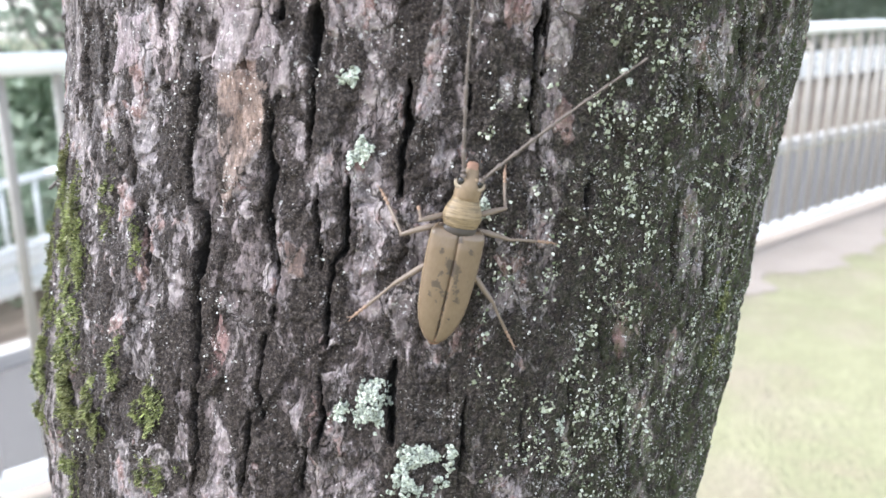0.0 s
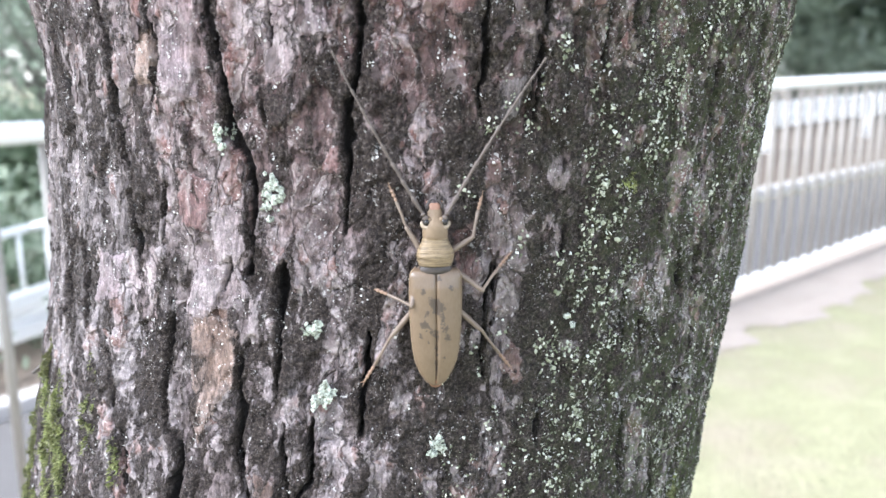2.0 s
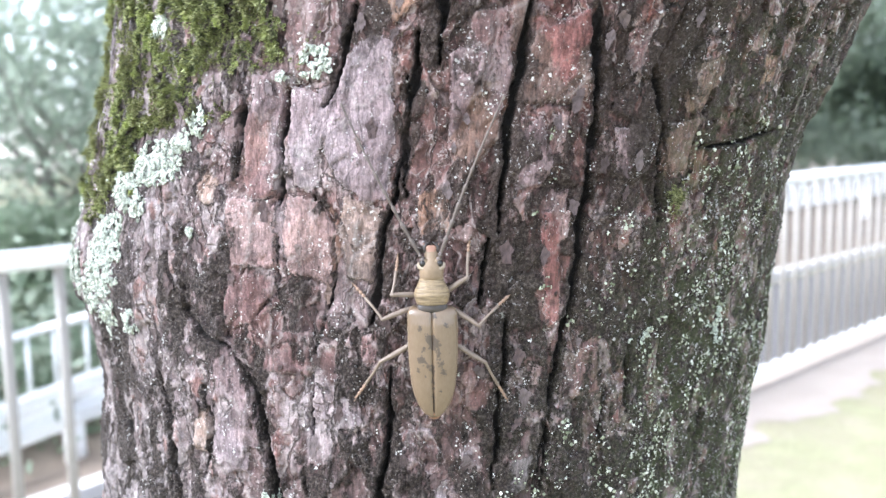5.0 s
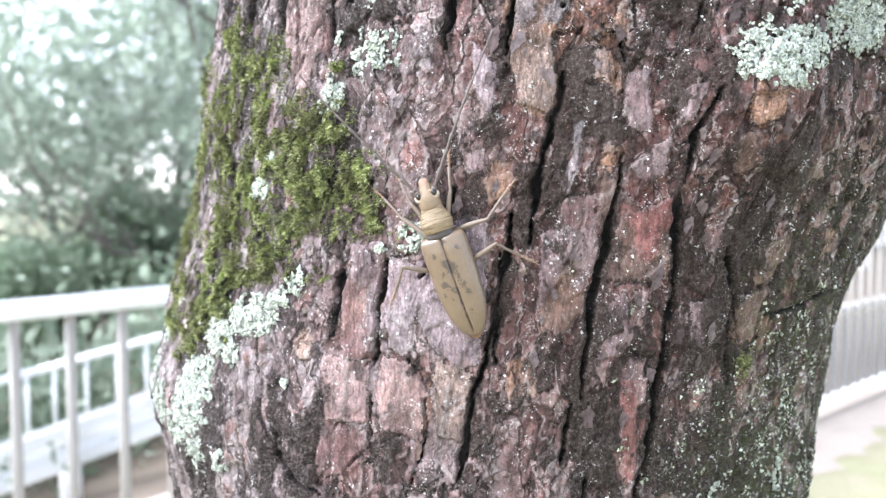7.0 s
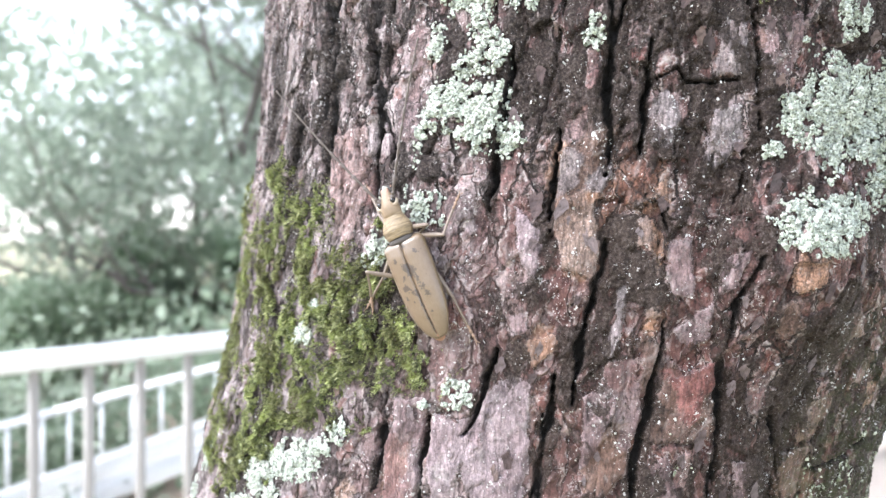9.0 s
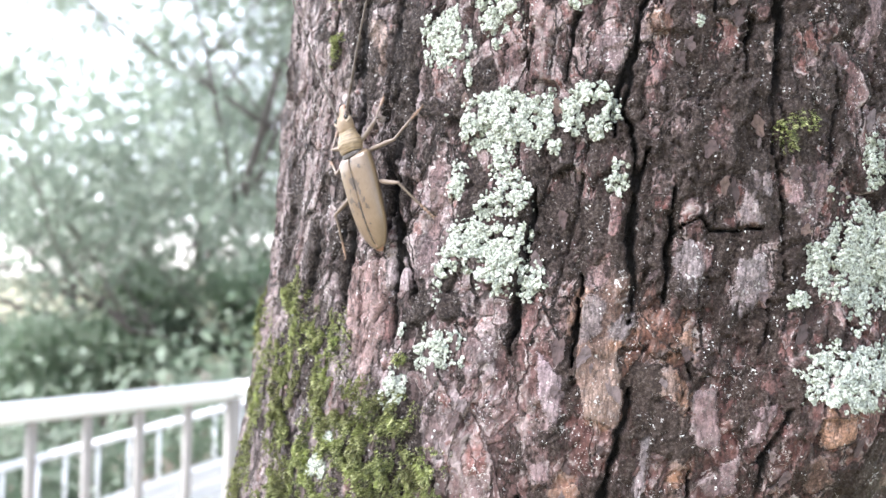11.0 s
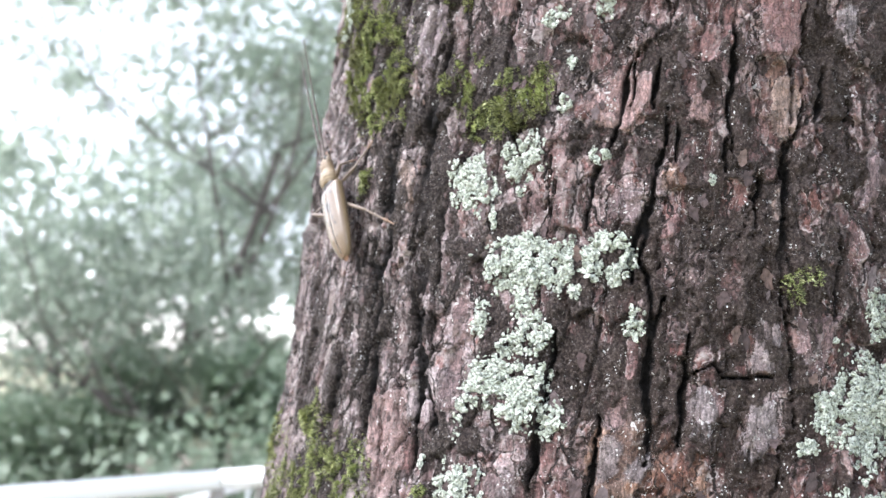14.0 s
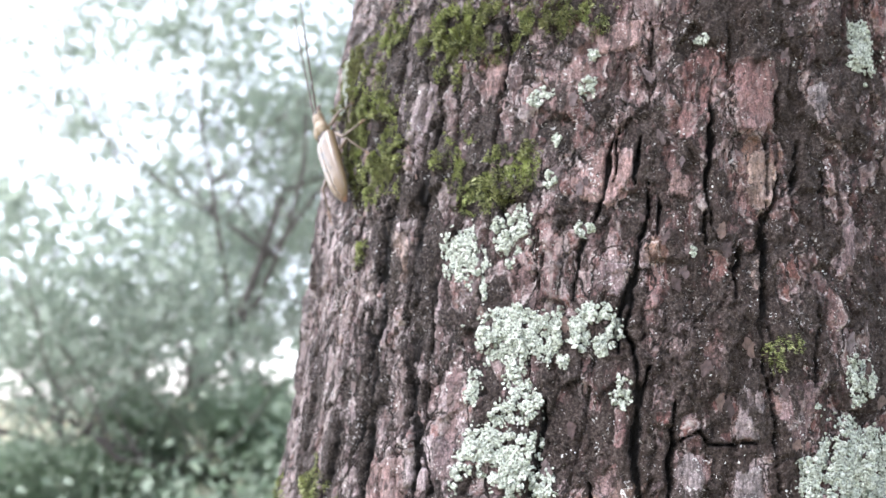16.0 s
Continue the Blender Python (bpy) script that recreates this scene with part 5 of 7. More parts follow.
patch('pale', 0.089, 1.412, 4.7, 9.3)
patch('pale', -0.036, 1.420, 4.5, 7.3)
patch('pale', -0.213, 1.480, 7.3, 5.5)
patch('pale', -0.539, 1.149, 5.2, 17.2)
patch('pale', -0.372, 1.149, 6.5, 11.3)
patch('pale', -0.189, 1.029, 2.4, 3.8)
patch('pale', -0.194, 1.089, 3.1, 3.1)
patch('pale', -0.066, 1.084, 3.9, 3.9)
patch('pale', 0.042, 1.117, 2.4, 3.0)
patch('pale', -0.172, 1.264, 7.6, 10.2)
patch('pale', -0.724, 1.546, 5.4, 8.6)
patch('pale', -0.355, 1.278, 8.7, 10.5)
patch('pale', -0.283, 1.512, 4.7, 5.7)
patch('pale', -0.341, 1.482, 2.2, 11.2)
patch('pale', 0.067, 1.536, 6.1, 8.2)
patch('pale', 0.275, 1.495, 3.8, 14.6)
patch('pale', -0.597, 1.416, 5.4, 9.7)
patch('pale', -0.668, 1.408, 5.6, 12.0)
patch('pale', -0.389, 1.386, 6.5, 5.0)
patch('pale', -0.231, 1.372, 2.5, 7.0)
patch('pale', -0.733, 1.551, 4.9, 11.1)
patch('pale', -0.817, 1.554, 2.3, 9.2)
patch('raw', -0.344, 1.134, 7.1, 8.8)
patch('raw', -0.531, 1.212, 3.2, 7.1)
patch('raw', -0.256, 1.278, 10.2, 9.4)
patch('raw', -0.520, 1.291, 3.7, 4.6)
patch('raw', 0.029, 1.309, 5.9, 11.5)
patch('raw', -0.151, 1.379, 6.3, 12.2)
patch('raw', -0.078, 1.397, 3.5, 7.0)
patch('raw', 0.039, 1.354, 3.5, 7.1)
patch('raw', -0.197, 1.348, 5.3, 3.5)
patch('raw', -0.417, 1.306, 5.3, 11.3)
patch('raw', -0.151, 1.400, 14.4, 10.8)
patch('raw', -0.039, 1.395, 7.3, 6.4)
patch('raw', 0.077, 1.518, 5.1, 9.9)
patch('raw', -0.156, 1.497, 2.8, 3.7)
patch('raw', 0.468, 1.303, 5.4, 7.2)
patch('raw', 0.551, 1.296, 2.8, 7.5)
patch('raw', -0.332, 1.125, 5.6, 9.6)
patch('raw', 0.280, 1.370, 5.4, 5.1)
patch('raw', 0.121, 1.524, 2.0, 4.0)
patch('raw', 0.154, 1.540, 2.1, 4.3)
patch('raw', -0.126, 1.487, 2.8, 3.7)
patch('raw', -0.143, 1.389, 3.9, 4.2)
patch('raw', -0.117, 1.370, 4.5, 5.9)
patch('raw', -0.356, 1.379, 2.0, 5.4)
patch('raw', -0.128, 1.393, 6.6, 6.6)
patch('raw', -0.109, 1.483, 1.7, 4.1)
patch('rose', 0.137, 1.329, 6.9, 16.5)
patch('rose', 0.233, 1.267, 3.4, 15.3)
patch('rose', -0.350, 1.246, 8.1, 7.2)
patch('rose', -0.514, 1.272, 3.7, 4.6)
patch('rose', -0.396, 1.264, 7.1, 10.7)
patch('rose', 0.140, 1.337, 9.0, 10.8)
patch('rose', -0.710, 1.408, 7.0, 10.0)
patch('rose', -0.704, 1.434, 4.0, 5.0)
patch('rose', -0.247, 1.515, 9.5, 11.3)
patch('rose', -0.127, 1.478, 3.7, 7.3)
patch('rose', -0.305, 1.395, 4.5, 7.2)
patch('rose', -0.398, 1.389, 7.4, 5.5)
patch('rose', 0.167, 1.438, 6.7, 11.5)
patch('rose', -0.355, 1.316, 7.4, 7.4)
patch('rose', -0.686, 1.408, 5.0, 10.0)
patch('rose', 0.089, 1.231, 6.9, 8.7)
patch('rose', -0.055, 1.552, 8.3, 10.4)
patch('rose', 0.057, 1.547, 8.5, 12.7)
patch('rose', -0.337, 1.065, 4.2, 11.7)
patch('rose', -0.186, 1.093, 3.1, 4.7)
patch('rose', 0.062, 1.429, 5.6, 5.6)
patch('rose', 0.078, 1.511, 8.2, 12.3)
patch('rose', 0.137, 1.162, 4.1, 9.7)
patch('rose', 0.552, 1.064, 2.6, 7.0)
patch('rose', -0.081, 1.535, 6.0, 9.9)
patch('rose', 0.035, 1.439, 4.1, 5.3)
patch('rose', 0.000, 1.482, 3.4, 4.6)
patch('rose', -0.645, 1.396, 3.5, 7.1)
patch('rose', -0.308, 1.398, 2.5, 5.0)
patch('rose', -0.527, 1.557, 5.5, 8.1)
patch('rose', -0.345, 1.545, 2.8, 10.2)
patch('rose', -0.246, 1.516, 5.1, 9.8)
patch('dark', -0.251, 1.425, 8.0, 8.0)
patch('dark', -0.211, 1.498, 9.3, 11.1)
patch('dark', -0.594, 1.432, 4.8, 11.5)
patch('dark', -0.188, 1.519, 5.7, 11.4)
patch('dark', -0.028, 1.281, 6.6, 11.6)
patch('dark', -0.558, 1.268, 17.0, 11.3)
patch('dark', -0.405, 1.231, 11.1, 7.4)
patch('dark', 0.165, 1.043, 19.5, 19.5)
patch('dark', 0.244, 1.106, 15.6, 31.1)
patch('dark', 0.479, 1.079, 25.3, 59.1)
patch('dark', 0.432, 1.157, 26.3, 52.5)
patch('dark', 0.380, 1.305, 10.5, 21.0)
patch('dark', 0.055, 1.290, 11.1, 11.1)
patch('dark', -0.239, 1.361, 5.3, 10.5)
patch('dark', 0.110, 1.457, 11.4, 15.1)
patch('dark', -0.302, 1.434, 5.4, 10.8)
patch('dark', -0.168, 1.540, 5.1, 16.3)
patch('dark', -0.515, 1.111, 6.9, 25.9)
patch('dark', -0.137, 1.244, 8.6, 6.9)
patch('dark', 0.305, 1.333, 18.8, 11.3)
patch('dark', -0.538, 1.402, 5.7, 7.6)
patch('dark', -0.467, 1.399, 11.1, 4.6)
patch('dark', -0.254, 1.422, 12.6, 10.8)
patch('dark', -0.241, 1.424, 9.1, 10.9)
patch('dark', -0.181, 1.475, 7.4, 9.3)
patch('dark', -0.023, 1.444, 11.1, 11.1)
patch('dark', -0.192, 1.535, 11.8, 11.8)
patch('dark', -0.317, 1.499, 4.7, 11.4)
patch('dark', 0.089, 1.461, 11.5, 11.5)
patch('dark', 0.217, 1.507, 10.3, 16.5)
patch('dark', -0.089, 1.486, 7.5, 9.4)
patch('dark', 0.122, 1.492, 7.9, 9.9)
patch('dark', -0.492, 1.510, 12.1, 12.1)
patch('dark', -0.721, 1.524, 6.5, 17.4)
patch('dark', 0.312, 1.316, 11.5, 22.9)
patch('dark', 0.436, 1.325, 11.9, 15.9)
patch('dark', 0.398, 1.353, 11.5, 11.5)
patch('dark', -0.786, 1.494, 5.6, 13.0)
patch('dark', -0.793, 1.472, 5.6, 12.9)
patch('dark', -0.800, 1.451, 5.6, 12.9)
patch('dark', -0.795, 1.432, 5.2, 10.7)
patch('dark', -0.829, 1.059, 12.5, 29.4)
patch('dark', -0.701, 1.105, 4.1, 14.5)
patch('dark', -0.972, 1.110, 3.8, 9.4)
patch('dark', -0.821, 1.032, 8.1, 20.9)
patch('dark', -0.811, 1.006, 4.8, 12.0)
patch('dark', -0.607, 1.052, 3.7, 9.3)
patch('dark', -0.487, 1.041, 7.2, 7.2)
patch('dark', -0.462, 1.020, 9.3, 7.4)
patch('dark', -0.581, 1.090, 2.8, 9.9)
patch('dark', -0.887, 1.382, 14.3, 16.7)
patch('dark', -0.930, 1.361, 14.6, 18.2)
patch('dark', -0.843, 1.336, 17.7, 17.7)
patch('dark', -0.649, 1.357, 16.2, 19.4)
patch('dark', -0.503, 1.343, 15.4, 13.4)
patch('dark', -0.393, 1.332, 7.3, 5.6)
patch('dark', -0.771, 1.316, 13.9, 10.4)
patch('dark', -0.957, 1.289, 7.2, 14.1)
patch('dark', -0.563, 1.365, 9.6, 7.5)
patch('dark', -0.565, 1.315, 8.6, 4.7)
patch('dark', -0.819, 1.308, 10.2, 17.1)
patch('dark', -0.916, 1.291, 6.2, 13.2)
patch('dark', -0.431, 1.338, 14.5, 8.7)
patch('dark', -0.842, 1.344, 12.6, 16.1)
patch('dark', -0.938, 1.532, 15.1, 16.4)
patch('dark', -0.609, 1.529, 6.3, 8.1)
patch('dark', -0.527, 1.516, 11.9, 13.0)
patch('dark', -0.441, 1.521, 4.7, 11.7)
patch('dark', -0.907, 1.497, 5.4, 3.4)
patch('dark', -0.999, 1.379, 11.6, 9.0)
patch('dark', -0.775, 1.390, 8.2, 10.5)
patch('dark', -0.569, 1.384, 5.5, 3.8)
patch('dark', 0.134, 1.455, 6.3, 6.7)
patch('dark', -0.585, 1.576, 23.2, 11.7)
patch('dark', -0.886, 1.588, 9.7, 15.1)
patch('dark', -0.397, 1.572, 22.3, 8.5)
patch('dark', -1.138, 1.586, 7.1, 11.8)
patch('dark', -0.827, 1.528, 7.6, 11.6)
patch('dark', -0.903, 1.495, 5.1, 6.1)
patch('dark', 0.480, 1.286, 4.0, 5.6)
patch('dark', 0.479, 1.178, 3.1, 3.1)
patch('dark', 0.902, 1.056, 4.5, 17.9)
patch('dark', -0.647, 1.572, 17.1, 19.5)
patch('dark', -0.554, 1.574, 16.7, 11.9)
patch('dark', -0.903, 1.584, 9.6, 16.1)
patch('dark', -0.830, 1.530, 11.5, 17.5)
patch('dark', -0.998, 1.543, 6.4, 14.8)
patch('dark', -0.587, 1.523, 6.9, 11.5)
patch('dark', -0.431, 1.520, 6.2, 11.0)
patch('dark', -0.941, 1.380, 12.5, 9.5)
patch('dark', -0.769, 1.372, 10.8, 11.7)
patch('dark', -0.934, 1.357, 12.3, 12.5)
patch('dark', -0.769, 1.348, 12.2, 11.7)
patch('dark', -0.608, 1.341, 10.0, 9.1)
patch('dark', -0.509, 1.345, 7.1, 8.8)
patch('dark', -0.904, 1.327, 13.5, 11.4)
patch('dark', -0.757, 1.320, 13.5, 9.8)
patch('dark', -0.634, 1.325, 9.2, 8.4)
patch('dark', -0.865, 1.302, 9.6, 8.3)
patch('dark', -0.444, 1.338, 4.8, 6.9)
patch('dark', -0.610, 1.578, 13.1, 8.1)
patch('dark', -0.684, 1.576, 9.4, 6.4)
patch('dark', -0.423, 1.573, 14.1, 5.2)
patch('dark', -1.061, 1.582, 14.9, 11.4)
patch('dark', -0.932, 1.556, 14.7, 10.7)
patch('dark', -0.840, 1.536, 9.7, 8.3)
patch('dark', -1.019, 1.550, 12.8, 11.5)
patch('dark', -0.877, 1.532, 9.7, 8.9)
patch('dark', -0.617, 1.527, 5.6, 7.3)
patch('dark', -0.455, 1.519, 5.2, 9.3)
patch('dark', -0.533, 1.511, 7.2, 5.4)



def weathered_bark():
    """Ridges parted by fissures, plates on the ridges, thin scales on the plates, and a granular crust over all."""
    s, z = BS + WARP_S, BZ + WARP_Z
    # long upright furrows that open and close
    f1, f2, _, fu, _ = plates(s / 0.0185, z / 0.10, 41)
    furrow = step01(np.abs(fu), 0.16, 0.34) * (1 - step01(f2 - f1, 0.015, 0.085)) * step01(rough_noise(s * 40, z * 14, 47, 3), -0.10, 0.30)
    upper = np.maximum(step01(BZ, 1.36, 1.40), step01(BZ, 1.285, 1.33) * step01(BA, 0.05, 0.3))
    furrow *= np.clip(0.25 + 0.75 * step01(-BA, 0.75, 0.95) + 0.5 * step01(BA, 0.6, 0.8) + 0.5 * upper, 0, 1)
    cut = np.maximum(CUT, furrow * (0.6 + 0.35 * step01(-BA, 0.3, 0.5)))
    p1, p2, lot = PLATE[:3]
    seam = (1 - step01(p2 - p1, 0.0, 0.034)) * step01(rough_noise(s * 60, z * 30, 97, 3), -0.25, 0.15)
    q1, q2, chip = CHIP[:3]
    edge = 1 - step01(q2 - q1, 0.0, 0.10)
    slab = step01(SLAB, -0.25, 0.45)
    smooth = np.clip(LAYERS["pale"] * 0.8 + LAYERS["rose"] * 0.55 + 0.95 * slab, 0, 1)
    seam, edge = seam * (0.5 + 0.4 * upper) * (1 - slab), edge * (1 - slab)
    crust = 0.46 + 0.36 * rough_noise(s * 85, z * 12, 61) + 0.20 * rough_noise(s * 230, z * 75, 67, 3) + 0.24 * (chip - 0.5) + 0.22 * (lot - 0.5)
    crust += 0.16 * step01(BA, -0.1, 0.5) * (1 - step01(BZ, 1.22, 1.36)) - 0.07 * step01(BZ, 1.20, 1.30) * (1 - step01(BZ, 1.38, 1.45)) + 0.05 * step01(BZ, 1.36, 1.42) * step01(BA, -0.75, -0.35) + 0.10 * step01(BZ, 1.2, 1.26) * step01(BA, -0.1, 0.3) + 0.07 * np.exp(-((BZ - 1.25) / 0.06) ** 2) - 0.01 * step01(-BA, 0.3, 0.55) * (1 - step01(BZ, 1.22, 1.30))
    crust += 0.14 * np.exp(-((BA - 0.75) / 0.35) ** 2 - ((BZ - 1.315) / 0.05) ** 2)
    crust -= 0.06 * np.exp(-((BA + 0.25) / 0.30) ** 2 - ((BZ - 1.265) / 0.06) ** 2) - 0.09 * np.exp(-((BA + 0.1) / 0.5) ** 2 - ((BZ - 1.45) / 0.06) ** 2)
    crust += 0.14 * np.exp(-((BA - 0.15) / 0.45) ** 2 - ((BZ - 1.40) / 0.035) ** 2) + 0.10 * (1 - step01(BZ, 1.08, 1.16))
    warm = step01(BA, -0.45, -0.1) * (1 - step01(BA, 0.6, 0.95)) * step01(BZ, 1.22, 1.31) * (1 - step01(BZ, 1.38, 1.45) * 0.45)
    crust += 0.09 * step01(BZ, 1.35, 1.39) * step01(BA, -0.45, -0.25) * (1 - step01(BA, 0.1, 0.35))
    crust -= 0.05 * warm + 0.13 * upper
    crust = np.clip(crust + 0.26 * HALO + 0.24 * LAYERS["dark"] - 0.5 * LAYERS["pale"] - 0.5 * LAYERS["rose"] - 0.6 * LAYERS["raw"] - 0.17 * slab, 0, 1)
    crusty = step01(crust, 0.45, 0.65)
    grain = rough_noise(s * 800, z * 800, 71, 2)
    h = 0.0007 * rough_noise(s * 70, z * 8, 73) + 0.0010 * rough_noise(s * 16, z * 9, 79)
    h += (0.0012 + 0.0010 * upper) * shingles(lot, PLATE[3], PLATE[4], 101) * (1 - 0.4 * smooth) - 0.0020 * seam
    h += ((0.0007 + 0.0005 * upper) * shingles(chip, CHIP[3], CHIP[4], 103) - 0.0006 * edge) * (1 - 0.6 * smooth)
    h += 0.00035 * shingles(BIT[2], BIT[3], BIT[4], 107) * (1 - 0.5 * smooth)
    h += 0.00075 * grain * (0.05 + crusty) + 0.0004 * crusty
    h += 0.001 * RAISE * slab * (1 - step01(cut, 0.1, 0.5)) + 0.00022 * slab * rough_noise(s * 260, z * 60, 215, 3)
    # the edges of the fissures stand up a little, their floors are rough
    lip = step01(cut, 0.05, 0.35) * (1 - step01(cut, 0.35, 0.7))
    h += 0.0005 * lip - 0.0046 * cut + 0.0014 * cut * rough_noise(s * 300, z * 90, 83, 3)
    green = step01(BA, 0.28, 0.62) * (1 - step01(BZ, 1.30, 1.42)) * 0.65
    green = green + 0.55 * step01(BA, 0.75, 1.0) * (1 - step01(BZ, 1.16, 1.26))
    green = np.clip(green + 0.25 * step01(BA, -0.05, 0.35) * (1 - step01(BZ, 1.22, 1.32)) + LAYERS["green"], 0, 1.3)
    tone = np.clip(0.5 + 0.5 * (lot - 0.5) + 0.6 * (chip - 0.5) + 0.3 * (BIT[2] - 0.5) + 0.12 * rough_noise(s * 30, z * 20, 89), 0, 1)
    rim = np.maximum((step01(p2 - p1, 0.04, 0.09) - step01(p2 - p1, 0.09, 0.24)) * step01(lot, 0.35, 0.8), 0.8 * (step01(q2 - q1, 0.05, 0.12) - step01(q2 - q1, 0.12, 0.30)) * step01(chip, 0.45, 0.85))
    rim = np.clip(rim * step01(rough_noise(s * 120, z * 80, 113, 3), -0.35, 0.35) + 0.5 * lip * step01(rough_noise(s * 90, z * 40, 117, 3), 0.0, 0.4), 0, 1)
    # greyer bark low down; the grey towards -x also stands in for haze
    grey = np.clip((1 - step01(BZ, 1.13, 1.23)) * 0.75 + (0.6 - 0.3 * upper) * step01(-BA, 0.35, 0.7), 0, 1)
    flank = step01(-BA, 0.55, 0.85) * (0.45 + 0.55 * upper)
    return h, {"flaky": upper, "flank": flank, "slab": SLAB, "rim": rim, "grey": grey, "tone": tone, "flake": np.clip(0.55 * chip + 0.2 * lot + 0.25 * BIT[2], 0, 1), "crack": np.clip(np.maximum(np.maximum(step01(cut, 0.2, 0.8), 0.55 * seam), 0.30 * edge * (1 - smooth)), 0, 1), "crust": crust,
               "pale": LAYERS["pale"], "raw": LAYERS["raw"], "rose": LAYERS["rose"], "green": green, "warm": warm}


def build_trunk(root):
    h, layers = weathered_bark()
    X, Y, Z = bark(BA, BZ, h)
    n, m = BA.shape
    k = np.arange(n * m).reshape(n, m)
    r = np.roll(k, -1, axis=0)
    faces = np.stack([k[:, :-1], r[:, :-1], r[:, 1:], k[:, 1:]], -1).reshape(-1, 4)
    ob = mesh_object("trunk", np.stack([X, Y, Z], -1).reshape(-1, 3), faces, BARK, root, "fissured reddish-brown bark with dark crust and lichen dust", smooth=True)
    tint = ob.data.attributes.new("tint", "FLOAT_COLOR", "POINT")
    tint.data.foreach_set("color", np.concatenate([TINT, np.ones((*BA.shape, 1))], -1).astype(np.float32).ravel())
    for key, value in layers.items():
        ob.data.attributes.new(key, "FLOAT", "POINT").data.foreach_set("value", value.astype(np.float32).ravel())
    return h


near_tree = tagged(new("tree"), "old tree trunk with fissured bark, moss and pale lichen", "tree")
RELIEF = build_trunk(near_tree)


def relief(a, z):
    """Height of the bark's relief at one place."""
    i, j = int(np.argmin(np.abs(ANGLES - a))), int(np.argmin(np.abs(HEIGHTS - z)))
    return float(RELIEF[i, j])


def relief_many(a, z):
    i = np.clip(np.searchsorted(ANGLES, a), 0, len(ANGLES) - 1)
    j = np.clip(np.searchsorted(HEIGHTS, z), 0, len(HEIGHTS) - 1)
    return RELIEF[i, j]


def skin_frames(a, z, lift):
    """Places and axes (round, up, out) at many points of the skin."""
    p = np.stack(bark(a, z, lift), -1)
    e = np.stack(bark(a + 0.02, z, lift), -1) - p
    n = np.stack(bark(a, z + 0.004, lift), -1) - p
    e /= np.linalg.norm(e, axis=1)[:, None]
    n /= np.linalg.norm(n, axis=1)[:, None]
    o = np.cross(e, n)
    return p, e, n, o


def scatter(rng, a, z, rx, rz, turn, count, ragged=0.35, hole=False):
    """Places within a ragged oval on the skin; half sizes in metres. Also gives the nearness to the middle."""
    u, v = rng.uniform(-1.35, 1.35, (2, count * 3))
    k = rng.uniform(0, 100)
    d = np.hypot(u, v) + ragged * rough_noise(u * 2.2 + k, v * 2.2 + k, 5, 3)
    keep = d < 1.0
    if hole:
        keep &= np.hypot(u - 0.1, v + 0.1) + 0.25 * ripple(u * 4 + k, v * 4, 8) > 0.50
    keep &= rng.uniform(0, 1, len(u)) < np.clip(3.2 * (1.02 - d), 0.12, 1)
    u, v, d = u[keep][:count], v[keep][:count], d[keep][:count]
    c, s = math.cos(turn), math.sin(turn)
    return a + (u * rx * c + v * rz * s) / SPAN, z + (-u * rx * s + v * rz * c), 1 - d


def lobes(rng, p, e, n, o, size, sides=5):
    """Small cupped discs with uneven rims: places and triangles."""
    count = len(p)
    verts = []
    spin = rng.uniform(0, 6.3, count)
    for ring, lift in ((1.0, -0.16), (0.74, 0.16)):
        for j in range(sides):
            t = spin + 2 * math.pi * j / sides
            r = (size * ring * rng.uniform(0.72, 1.25, count))[:, None]
            verts.append(p + r * (np.cos(t)[:, None] * e + np.sin(t)[:, None] * n) + (size * lift * rng.uniform(0.5, 1.3, count))[:, None] * o)
    verts.append(p + (size * 0.06)[:, None] * o)
    verts = np.stack(verts, 1).reshape(-1, 3)
    one = []
    for j in range(sides):
        k = (j + 1) % sides
        one += [(j, k, sides + k), (j, sides + k, sides + j), (sides + j, sides + k, 2 * sides)]
    one = np.array(one)
    faces = (np.arange(count)[:, None, None] * (2 * sides + 1) + one[None]).reshape(-1, 3)
    return verts, faces


